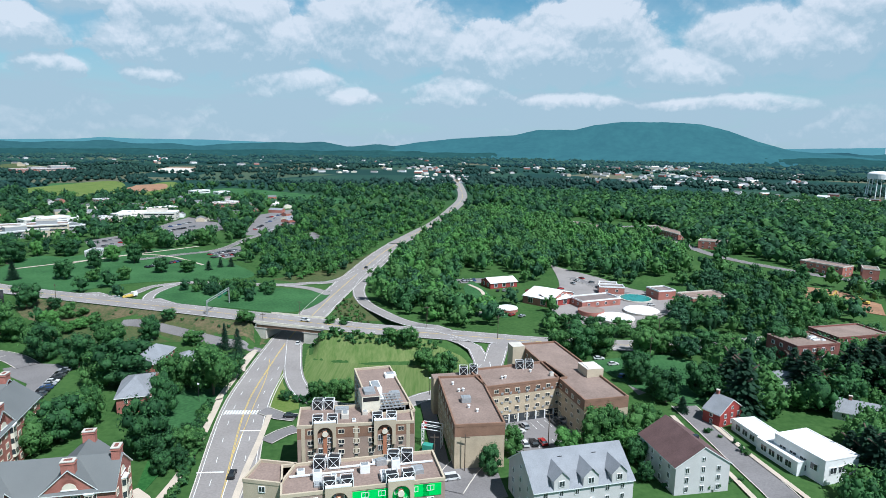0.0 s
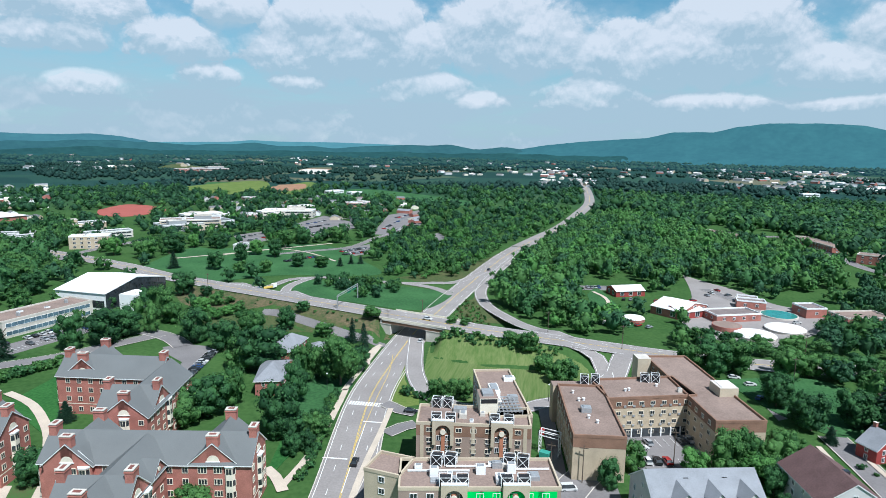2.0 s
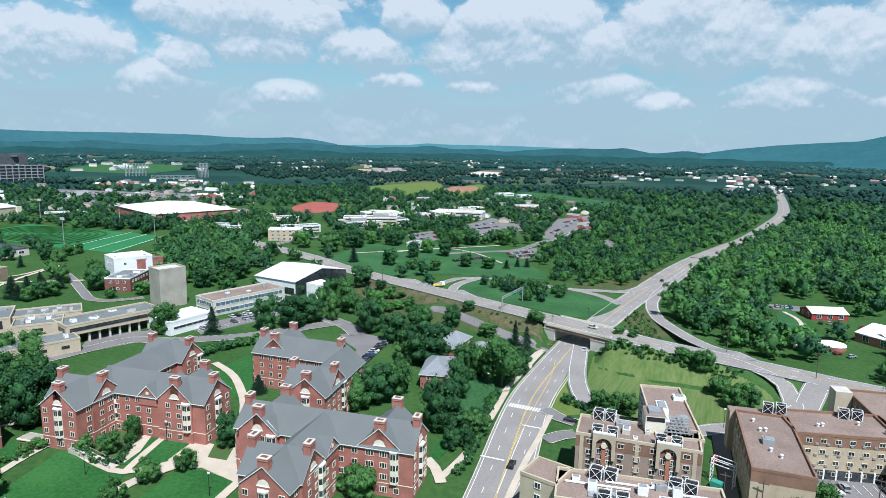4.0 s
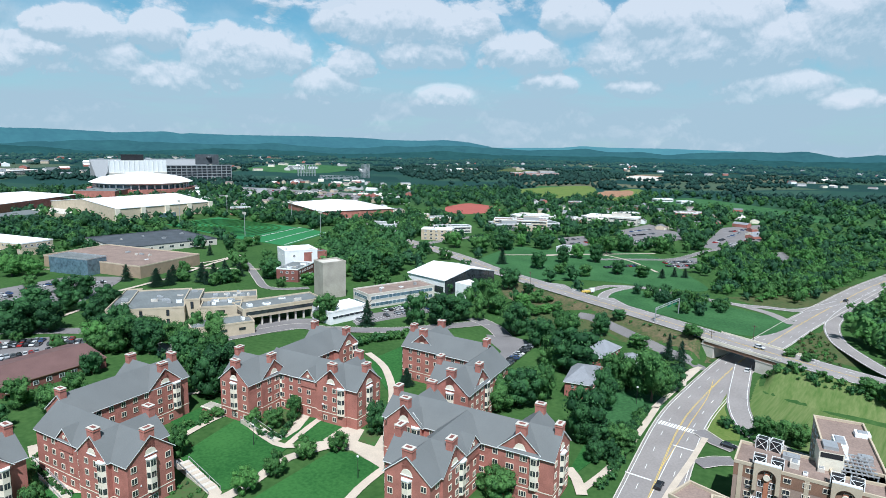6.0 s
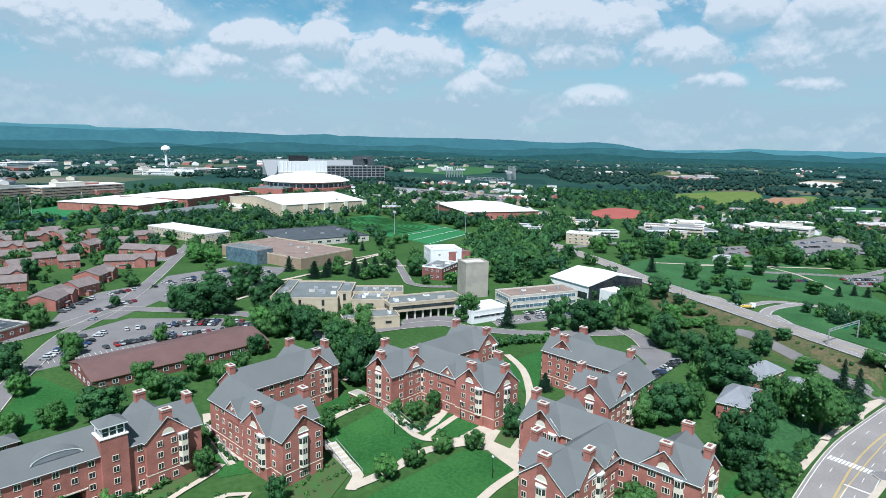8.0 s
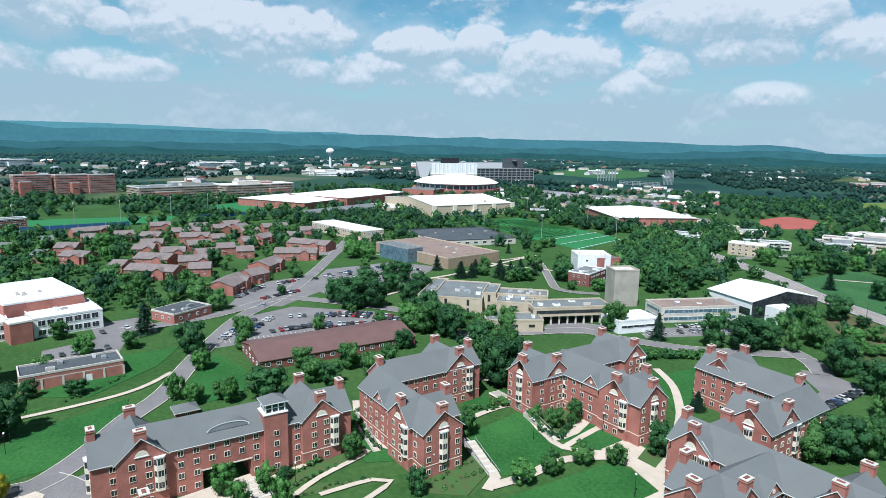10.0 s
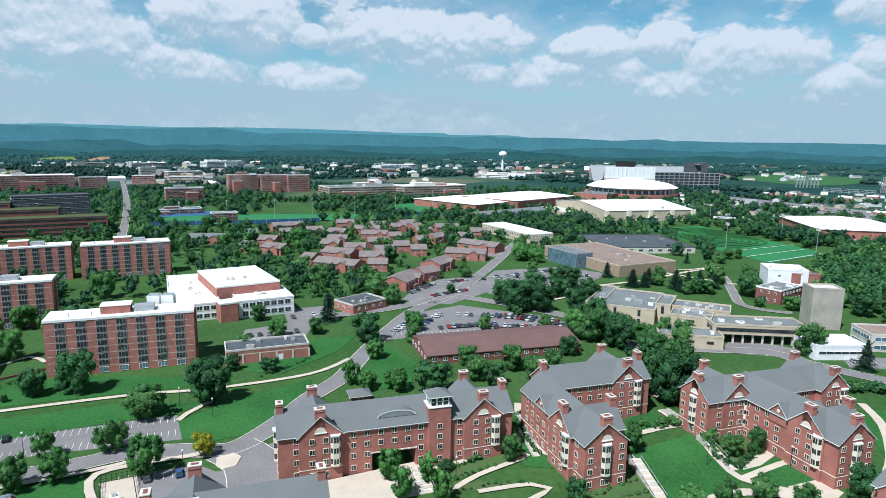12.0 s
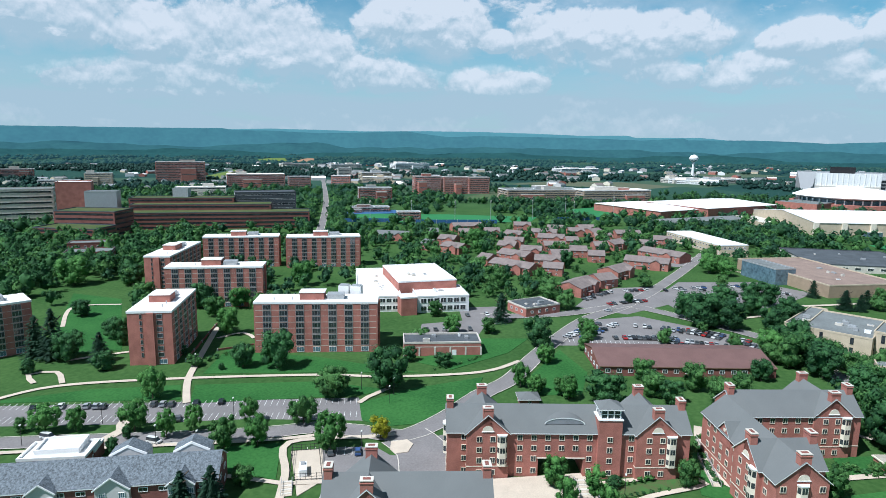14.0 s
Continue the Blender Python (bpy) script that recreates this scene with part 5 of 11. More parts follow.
CHIMNEY = Shape().box(-1.35, 1.35, -0.9, 0.9, EAVE, 20.2, "brick").box(-1.5, 1.5, -1.05, 1.05, 19.7, 19.85, "brick").box(-1.45, 1.45, -1.0, 1.0, 20.2, 20.40, "concrete").box(-0.8, 0.8, -0.4, 0.4, 20.38, 20.5, "brick_dark").mesh("chimney")


def lunette_mesh():
    s = Shape()
    pts = [(1.5 * math.cos(math.pi * i / 10), -0.08, 1.5 * math.sin(math.pi * i / 10)) for i in range(11)]
    s.face(pts[::-1], "cream")
    for a, b in zip(pts[:-1], pts[1:]):
        s.face([a, b, (b[0], 0.02, b[2]), (a[0], 0.02, a[2])], "cream")
    s.box(-1.7, 1.7, -0.2, 0.02, -0.22, 0.0, "white")
    return s.mesh("lunette")


LUNETTE = lunette_mesh()


def bay_mesh(z0=3.9, z1=12.6, w=2.7, d=0.9):
    """A cream bay of three storeys with windows all round."""
    s = Shape()
    plan = [(-w / 2, 0.0), (-w / 2 + 0.55, -d), (w / 2 - 0.55, -d), (w / 2, 0.0)]
    s.prism(plan, z0, z1, "cream")
    s.prism([(x * 1.12, y * 1.18) for x, y in plan], z1, z1 + 0.3, "white")
    for f in FLOOR_Z[1:]:
        for (ax, ay), (bx, by) in zip(plan[:-1], plan[1:]):
            for u0, u1 in ((0.10, 0.47), (0.53, 0.90)):
                if abs(ax - bx) < 1.0:
                    if u0 > 0.2:
                        continue
                    u1 = 0.9
                a = (ax + (bx - ax) * u0, ay + (by - ay) * u0)
                b = (ax + (bx - ax) * u1, ay + (by - ay) * u1)
                nx, ny = (b[1] - a[1]), -(b[0] - a[0])
                ln = math.hypot(nx, ny)
                nx, ny = nx / ln * 0.03, ny / ln * 0.03
                s.face([(a[0] + nx, a[1] + ny, f - 0.75), (b[0] + nx, b[1] + ny, f - 0.75), (b[0] + nx, b[1] + ny, f + 0.75), (a[0] + nx, a[1] + ny, f + 0.75)], "glass")
    return s.mesh("bay_window")


BAY = bay_mesh()


def dorm(wings, label, arch=None, cupola=None, dormers=()):
    """A hall out of gabled wings. Each wing: the places of its two end chimneys, and which ends have
    a chimney and a bay ('c' chimney, 'b' bay and chimney, 'g' plain gable, '-' joined)."""
    W, breadth = [], []
    for a, b, ends in wings:
        breadth.append(11.4 if ends == "cc" else 12.6)   # cross wings are narrower than the main bars
        a, b = Vector(a) * DORM_SCALE, Vector(b) * DORM_SCALE
        d = (b - a).normalized()
        W.append((a - d * (0.9 if ends[0] != "-" else 0), b + d * (0.9 if ends[1] != "-" else 0), ends))
    c = sum((w[0] + w[1] for w in W), Vector((0, 0))) / (2 * len(W))
    hall = thing("residence_hall", Matrix.Translation((c.x, c.y, 0)), label, "residence hall", "brick residence halls")

    def inside(p, own):
        for i, (a, b, _) in enumerate(W):
            if i == own:
                continue
            WIDE = breadth[i]
            d = (b - a).normalized()
            q = p - a
            u, v = q @ d, q @ Vector((-d.y, d.x))
            if -0.3 < u < (b - a).length + 0.3 and abs(v) < WIDE / 2 + 0.3:
                return True
        return False

    for i, (a, b, ends) in enumerate(W):
        WIDE = breadth[i]
        n = (b - a).length
        d = (b - a).normalized()
        nv = Vector((-d.y, d.x))
        o = a - nv * WIDE / 2 - c
        m = turn_at(o, math.atan2(d.y, d.x))
        lift = 0.006 * i
        KEEP_BLOCKS.append((turn_at(o + c, math.atan2(d.y, d.x)).inverted(), n, WIDE))
        hole = (arch[2] * n - 6.2, arch[2] * n + 6.2, 5.4) if arch and arch[0] == i else None
        part("wall", gable_shape(n, WIDE, EAVE + 0.05, RIDGE - EAVE - 0.05, "brick", hole), hall, at=m)
        roof = part("roof", gable_roof(n, WIDE, EAVE + lift, RIDGE - EAVE, "shingle", over=0.6, gable_over=0.35, trim="white"), hall, at=m)
        if not hole:
            part("belt_course", Shape().box(-0.07, n + 0.07, -0.07, WIDE + 0.07, 3.55, 3.77, "cream"), hall, at=m)
        for side in ("front", "back"):
            mm, _ = side_pose(side, n, WIDE)
            part("eaves_board", Shape().box(0, n, -0.09, 0.0, EAVE - 0.55, EAVE - 0.25, "white"), hall, at=m @ mm)
        win = window_mesh(1.5, 1.6, "cream", 1)
        for e in (0, 1):
            if ends[e] == "-":
                continue
            side = "left" if e == 0 else "right"
            mm, _ = side_pose(side, n, WIDE)
            x = 0.9 if e == 0 else n - 0.9
            if ends[e] in "cb":
                part("chimney", CHIMNEY, hall, at=m @ turn_at((x, WIDE / 2), math.pi / 2))
            part("lunette", LUNETTE, hall, at=m @ mm @ Matrix.Translation((WIDE / 2, 0, EAVE + 0.6)))
            if ends[e] == "b":
                part("bay_window", BAY, hall, "cream three-storey bay window", at=m @ mm @ Matrix.Translation((WIDE / 2, 0, 0)))
                part("window", window_mesh(2.6, 1.8, "cream", 3), hall, at=m @ mm @ Matrix.Translation((WIDE / 2, 0, 1.9)))
                xs = (1.6, WIDE - 1.6)
            else:
                xs = (WIDE * 0.30, WIDE * 0.62)
            for x in xs:
                for z in FLOOR_Z:
                    part("window", win, hall, at=m @ mm @ Matrix.Translation((x, 0, z)))
            if ends[e] == "c":
                part("bay_window", BAY, hall, "cream three-storey bay window", at=m @ mm @ Matrix.Translation((WIDE - 1.75, 0, 0)))
        for side in ("front", "back"):
            mm, length = side_pose(side, n, WIDE)
            count = int((n - 2) / 3.8)
            for q in range(count):
                x = n / 2 + (q - (count - 1) / 2) * 3.8
                world_p = (m @ mm @ Vector((x, -0.6, 0))).to_2d() + c
                out = (m @ mm).to_3x3() @ Vector((0, -1, 0))
                if inside(world_p, i) or out.to_2d() @ world_p > 25:   # no windows on walls turned away from the camera
                    continue
                if arch and arch[0] == i and side == arch[1] and abs(x - arch[2] * n) < 7:
                    zs = FLOOR_Z[2:]
                else:
                    zs = FLOOR_Z
                for z in zs:
                    part("window", win, hall, at=m @ mm @ Matrix.Translation((x, 0, z)))
        if arch and arch[0] == i:
            mm, length = side_pose(arch[1], n, WIDE)
            s = Shape()
            s.box(-6.6, 6.6, -0.14, 0.02, 5.4, 5.75, "cream")
            part("lintel", s, hall, "cream stone lintel over the passage", at=m @ mm @ Matrix.Translation((arch[2] * n, 0, 0)))
            s = Shape()
            pts = [(5.6 * math.cos(math.pi * j / 14), 1.9 * math.sin(math.pi * j / 14)) for j in range(15)]
            s.face([(x * 0.94, -0.82, z * 0.9) for x, z in pts], "shingle_pale")
            for p, q2 in zip(pts[:-1], pts[1:]):
                s.face([(p[0], -0.9, p[1]), (q2[0], -0.9, q2[1]), (q2[0] * 0.9, 2.6, q2[1] * 1.25), (p[0] * 0.9, 2.6, p[1] * 1.25)], "shingle")
            for p, q2 in zip(pts[:-1], pts[1:]):   # the pale rim
                s.face([(p[0], -0.92, p[1]), (q2[0], -0.92, q2[1]), (q2[0] * 0.93, -0.92, q2[1] * 0.86), (p[0] * 0.93, -0.92, p[1] * 0.86)], "white")
            part("eyebrow_dormer", s, hall, "shallow arched dormer with a pale rim", at=m @ mm @ Matrix.Translation((arch[2] * n + 1.0, 2.2, EAVE + 1.6)))
        if cupola and cupola[0] == i:
            mm, length = side_pose(cupola[1], n, WIDE)
            cm = m @ mm @ Matrix.Translation((cupola[2] * n, 1.6, 0))
            part("tower", Shape().box(-3.2, 3.2, -2.6, 3.0, 0, 17.0, "brick"), hall, at=cm)
            tw = Shape().box(-3.4, 3.4, -2.8, 3.2, 17.0, 17.25, "white").box(-2.6, 2.6, -2.0, 2.5, 17.25, 19.9, "glass")
            for cx in (-2.6, -0.87, 0.87, 2.6):
                for cy in (-2.0, 2.5):
                    tw.box(cx - 0.16, cx + 0.16, cy - 0.16, cy + 0.16, 17.25, 19.9, "white")
            for z in (17.25, 18.5):
                tw.box(-2.7, 2.7, -2.1, 2.6, z, z + 0.14, "white")
            tw.box(-3.4, 3.4, -2.8, 3.3, 19.9, 20.2, "white")
            for p, q2 in (((-3.4, -2.8), (3.4, -2.8)), ((3.4, -2.8), (3.4, 3.3)), ((3.4, 3.3), (-3.4, 3.3)), ((-3.4, 3.3), (-3.4, -2.8))):
                tw.face([(*p, 20.2), (*q2, 20.2), (0, 0.25, 22.0)], "shingle")
            cu = part("cupola", tw, hall, "white lantern with a hipped slate cap", at=cm)
            for z in FLOOR_Z:
                part("window", win, hall, at=cm @ Matrix.Translation((0, -2.6, z)))
    for i, side, u in dormers:
        a, b, _ = W[i]
        WIDE = breadth[i]
        n = (b - a).length
        d = (b - a).normalized()
        m = turn_at(a - Vector((-d.y, d.x)) * WIDE / 2 - c, math.atan2(d.y, d.x))
        mm, _ = side_pose(side, n, WIDE)
        s = Shape().face([(-3.2, -0.25, EAVE - 3), (3.2, -0.25, EAVE - 3), (3.2, -0.25, EAVE), (0, -0.25, EAVE + 3.2), (-3.2, -0.25, EAVE)], "brick")
        for x in (-3.2, 3.2):
            s.face([(x, -0.25, EAVE - 3), (x, 0.1, EAVE - 3), (x, 0.1, EAVE), (x, -0.25, EAVE)], "brick")
        part("cross_gable", s, hall, at=m @ mm @ Matrix.Translation((u * n, 0, 0)))
        s = Shape()
        for g in (-1, 1):
            s.face([(0, -0.6, EAVE + 3.45), (g * 3.7, -0.6, EAVE - 0.3), (g * 3.7, 1.0, EAVE - 0.3), (0, 5.0, EAVE + 3.45)], "shingle")
            s.face([(0, -0.6, EAVE + 3.45), (g * 3.7, -0.6, EAVE - 0.3), (g * 3.7, -0.6, EAVE - 0.6), (0, -0.6, EAVE + 3.1)], "white")
        part("roof", s, hall, at=m @ mm @ Matrix.Translation((u * n, 0, 0)))
        part("roundel", Shape().tube(0, 0, 0, 0.12, 0.55, 0.55, "cream", 14), hall, at=m @ mm @ Matrix.Translation((u * n, -0.25, EAVE + 0.9)) @ Matrix.Rotation(math.pi / 2, 4, "X"))
    return hall


dorm([((-73.4, 130.3), (-120.5, 120.0), "bc"), ((-80.2, 123.4), (-83.6, 137.4), "cc"), ((-112.7, 115.0), (-115.7, 129.0), "cc"),
      ((-92.2, 95.3), (-97.6, 123.0), "b-"), ((-102.2, 102.6), (-88.3, 105.8), "cc")],
     "four-storey red-brick residence hall with grey roofs beside the avenue", dormers=((3, "front", 0.72), (0, "back", 0.2)))
dorm([((-145.2, 59.2), (-182.0, 51.6), "b-"), ((-154.3, 50.5), (-157.7, 65.1), "cc"), ((-186.2, 53.5), (-193.5, 88.2), "cb"), ((-201.3, 78.6), (-186.2, 81.9), "cc")],
     "four-storey red-brick residence hall with grey roofs beside green courts", dormers=((0, "back", 0.35),))
dorm([((-172.7, 98.9), (-182.5, 147.0), "b-"), ((-183.3, 106.7), (-169.4, 110.0), "cc"), ((-189.5, 142.8), (-174.6, 146.0), "cc"),
      ((-140.5, 125.6), (-177.5, 117.6), "b-"), ((-147.9, 117.9), (-151.2, 131.8), "cc")],
     "four-storey red-brick residence hall with two projecting gabled wings", dormers=((3, "front", 0.45), (3, "back", 0.5)))
dorm([((-159.6, 167.2), (-128.2, 172.0), "cb"), ((-152.4, 164.7), (-155.4, 178.4), "cc"), ((-117.7, 140.2), (-125.0, 171.0), "b-"), ((-128.6, 147.6), (-114.9, 150.6), "cc")],
     "red-brick residence hall with grey gabled roofs by a car park")
dorm([((-159.6, -25.6), (-171.4, 37.0), "bb"), ((-170.1, -18.1), (-155.0, -14.6), "cc"), ((-179.1, 26.6), (-163.4, 30.0), "cc")],
     "long red-brick gatehouse hall with a wide passage and white lantern", arch=(0, "front", 0.47), cupola=(0, "front", 0.665))
dorm([((-118.2, -45.3), (-125.6, -11.8), "bc"), ((-128.4, -38.7), (-114.2, -35.5), "cc")],
     "red-brick residence hall with grey gabled roof beside the service yard")

# ---- tall brick slabs with white roofs ----


def slab(p0, p1, depth, label, h=21.6, solid_ends=True):
    m, n = along(p0, p1)
    KEEP_BLOCKS.append((m.inverted(), n, depth))
    b = thing("tower_block", m, label, "residence hall", "brick tower blocks")
    part("wall", Shape().box(0, n, 0, depth, 0, h, "brick"), b)
    for z in [2.9 + 2.65 * i for i in range(7)]:
        part("floor_band", Shape().box(0.6, n - 0.6, -0.05, 0.05, z, z + 0.16, "concrete"), b)
    r = Shape().box(-0.2, n + 0.2, -0.2, depth + 0.2, h, h + 0.9, "white", top="membrane_white")
    part("roof", r, b, "flat white roof with a pale rim")
    pent = Shape().box(n * 0.36, n * 0.56, depth * 0.25, depth * 0.75, h + 0.9, h + 3.9, "brick").box(n * 0.355, n * 0.565, depth * 0.24, depth * 0.76, h + 3.9, h + 4.2, "white").box(n * 0.58, n * 0.72, depth * 0.3, depth * 0.7, h + 0.9, h + 3.0, "steel")
    part("penthouse", pent, b, "rooftop plant room")
    pipes = Shape()
    for i in range(5):
        pipes.bar((n * (0.15 + 0.15 * i), depth * 0.3, h + 0.9), (n * (0.15 + 0.15 * i), depth * 0.3, h + 2.2), 0.18, "steel")
    part("vent_pipes", pipes, b)
    win = window_mesh(3.5, 2.2, "steel", 2)
    lobby = window_mesh(3.2, 2.2, "white", 2, "glass_blue")
    for side in ("front",):
        mm, _ = side_pose(side, n, depth)
        cols = max(2, int((n - 4) / 6.6))
        for c in range(cols):
            x = 2 + (n - 4) * (c + 0.5) / cols
            for f in range(7):
                part("window", win, b, at=mm @ Matrix.Translation((x, 0, 4.3 + 2.65 * f)))
            part("window", lobby, b, at=mm @ Matrix.Translation((x, 0, 1.5)))
    for side in ("left", "right"):
        mm, _ = side_pose(side, n, depth)
        part("stair_shaft", Shape().box(depth * 0.44, depth * 0.60, -0.9, 0, 0, h + 0.1, "brick"), b, "projecting brick stair shaft", at=mm)
        for x, w in ((depth * 0.30, 0.9), (depth * 0.72, 2.2)):
            for f in range(7):
                part("window", window_mesh(w, 1.8, "steel", 0), b, at=mm @ Matrix.Translation((x, 0, 4.3 + 2.65 * f)))
        part("window", window_mesh(3.0, 2.0, "white", 1, "glass_blue"), b, at=mm @ Matrix.Translation((depth * 0.76, 0, 1.4)))
    return b


slab((-237.6, -123.3), (-250.6, -72.6), 14, "eight-storey red-brick dormitory block with white flat roof")
slab((-217.9, -148.5), (-254.0, -160.1), 17, "eight-storey red-brick dormitory block beside lawns and firs")
slab((-294.2, -203.3), (-309.8, -154.7), 14, "eight-storey red-brick dormitory block behind bright trees")
slab((-324.4, -220.0), (-377.6, -232.4), 15, "eight-storey red-brick dormitory block with roof vents")
slab((-395.8, -242.1), (-415.0, -193.8), 14, "eight-storey red-brick dormitory block in the rear row")
slab((-411.5, -186.2), (-430.7, -137.8), 14, "eight-storey red-brick dormitory block in the rear row by the street")
slab((-194.8, -232.6), (-219.7, -214.8), 16, "eight-storey red-brick dormitory block among dark firs")

# dining hall with white roofs, and its neighbours
flat_building((-309.3, -100.8), (-316.8, -78.4), 76.2, 8, 2, "white", "membrane_white", "white-roofed dining hall wing with bands of windows", per=3.2, w=2.8, tall=2.3, units=6, coping="white", frame_key="white")
flat_building((-328.2, -82.8), (-343.0, -52.6), 48.7, 13, 1, "brick", "membrane_white", "raised red-brick hall with a white roof and skylight", sides=(), units=3, coping="white")
flat_building((-315.6, -69.2), (-326.0, -42.9), 25.8, 8.5, 2, "white", "membrane_white", "white dining hall front with two bands of windows", per=3.4, w=3.0, tall=2.6, units=2, coping="white")
flat_building((-307.8, -76.2), (-311.7, -68.6), 9, 9.2, 1, "brick", "membrane_white", "red-brick stair block with white roof", sides=(), coping="white")
sv = flat_building((-247.4, -60.1), (-256.0, -28.0), 13, 5.4, 1, "brick", "membrane_dark", "low red-brick service building with a dark flat roof", sides=("right",), per=5, w=2.0, tall=1.6, units=4, coping="concrete", band=("concrete", 1.6, 0.35))
m, n = along((-247.4, -60.1), (-256.0, -28.0))
for i in range(6):
    part("pilaster", Shape().box(n * i / 5 - 0.35, n * i / 5 + 0.35, -0.18, 0, 0, 3.75, "concrete"), sv)
part("door", Shape().box(n * 0.62, n * 0.68, -0.08, 0, 0, 2.6, "white"), sv, "white service door")
house((-242.0, 20.9), (-254.1, 89.8), 28, 4, 3.0, "brick_dark", "metal_red", 1, False, "long low brick building with a maroon metal roof", "pavilion", per=4.5, w=2.0, tall=1.6, trim="brick_brown", category="building")
flat_building((-319.9, -11.6), (-334.1, 5.9), 17, 4.5, 1, "brick", "membrane_dark", "small one-storey brick building with a dark roof", per=4.5, units=4, coping="concrete")
house((-206.5, -8.5), (-208.0, -1.8), 6, 2.4, 1.6, "brick_dark", "shingle", 1, True, "small kiosk with a grey hipped roof", "kiosk", per=4, trim="white", category="kiosk")

# terraced student houses
TERRACES = (   # the ends of the fronts
((-475.7, 53.9), (-465.9, 84.4)), ((-523.7, 70.1), (-498.2, 98.1)), ((-369.9, 18.7), (-393.2, 30.8)), ((-396.6, 31.7), (-405.3, 43.3)),
((-424.9, 45.2), (-444.5, 58.2)), ((-458.7, -12.1), (-458.5, 10.2)), ((-430.8, -5.6), (-429.5, 8.2)), ((-439.8, -44.2), (-423.4, -14.5)),
((-481.1, -42.2), (-468.7, -19.3)), ((-457.3, -55.5), (-452.3, -46.3)), ((-505.5, -92.0), (-495.3, -74.6)), ((-542.6, -101.3), (-539.4, -85.9)),
((-513.1, -110.9), (-509.1, -102.3)), ((-553.3, -162.2), (-552.9, -131.2)), ((-580.7, -116.7), (-582.7, -107.7)), ((-627.9, -100.1), (-643.5, -68.9)),
((-586.7, -88.5), (-589.0, -77.8)), ((-599.4, -64.7), (-602.5, -49.9)), ((-592.0, -46.3), (-584.5, -30.0)), ((-608.8, -20.7), (-606.5, 4.2)),
((-574.1, -13.1), (-572.3, 10.9)), ((-528.4, -5.6), (-532.1, 12.8)), ((-520.4, -45.8), (-517.7, -30.6)), ((-484.5, 0.9), (-487.4, 16.0)),
((-624.6, 16.7), (-627.9, 32.1)), ((-621.8, 40.2), (-632.0, 51.0)), ((-536.8, 36.7), (-539.3, 48.9)), ((-549.2, 53.7), (-564.0, 66.1)),
((-618.8, 62.1), (-623.9, 86.4)), ((-559.5, 74.5), (-555.9, 87.3)), ((-489.8, 28.5), (-489.8, 41.3)), ((-559.7, 13.3), (-562.0, 24.5)),
((-655.0, -40.0), (-657.0, -22.0)), ((-640.0, -5.0), (-641.0, 12.0)), ((-500.0, -25.0), (-499.0, -8.0)), ((-508.0, 15.0), (-509.0, 29.0)),
((-545.0, -42.0), (-544.0, -25.0)), ((-650.0, 28.0), (-655.0, 46.0)), ((-592.0, 40.0), (-594.0, 56.0)), ((-590.0, 92.0), (-588.0, 108.0)),
)


def terrace(q0, q1, d, roof):
    n = math.hypot(q1[0] - q0[0], q1[1] - q0[1])
    hs = house(q0, q1, d, 5.6, 2.9, "brick", roof, 2, False, "two-storey brick terraced house with a brown shingled roof", "terraced_house", "terraced houses",
               per=4.6, w=1.2, tall=1.3, trim="shingle_brown", sides=("front",))
    part("porch", Shape().box(n * 0.3, n * 0.45, -2.2, 0.0, 0, 2.6, "brick").box(n * 0.28, n * 0.47, -2.5, 0.0, 2.6, 2.85, roof), hs)
    if n > 15:   # a cross gable steps forward from the longer fronts
        g = Shape().face([(-3.4, -1.6, 0), (3.4, -1.6, 0), (3.4, -1.6, 5.6), (0, -1.6, 7.5), (-3.4, -1.6, 5.6)], "brick")
        for x in (-3.4, 3.4):
            g.face([(x, -1.6, 0), (x, 0, 0), (x, 0, 5.6), (x, -1.6, 5.6)], "brick")
        part("cross_gable", g, hs, at=Matrix.Translation((n * 0.72, 0, 0)))
        r = Shape()
        for k in (-1, 1):
            r.face([(0, -2.0, 7.8), (k * 3.9, -2.0, 5.55), (k * 3.9, 0.2, 5.55), (0, 4.6, 7.8)], roof)
        part("gable_roof", r, hs, at=Matrix.Translation((n * 0.72, 0, 0)))


for k, (q0, q1) in enumerate(TERRACES):
    terrace(q0, q1, 15 + (k % 3), "shingle" if k in (12, 13, 14) else "shingle_brown")

# ---- the hotel and the motel by the avenue ----


def roof_frame(parent, at):
    """A white cross-braced cube round a dark rooftop box."""
    s = Shape()
    for x in (-1.7, 1.7):
        for y in (-1.4, 1.4):
            s.bar((x, y, 0), (x, y, 3.6), 0.09, "white")
    for y in (-1.4, 1.4):
        for a, b in (((-1.7, 0), (1.7, 3.6)), ((-1.7, 3.6), (1.7, 0)), ((-1.7, 3.6), (1.7, 3.6))):
            s.bar((a[0], y, a[1]), (b[0], y, b[1]), 0.065, "white")
    for x in (-1.7, 1.7):
        for a, b in (((-1.4, 0), (1.4, 3.6)), ((-1.4, 3.6), (1.4, 0)), ((-1.4, 3.6), (1.4, 3.6))):
            s.bar((x, a[0], a[1]), (x, b[0], b[1]), 0.065, "white")
    f = part("roof_frame", s, parent, "white cross-braced rooftop frame", at=at @ Matrix.Scale(0.78, 4))
    part("dark_box", Shape().box(-1.55, 1.55, -1.25, 1.25, 0, 3.3, "black"), f)
    return f


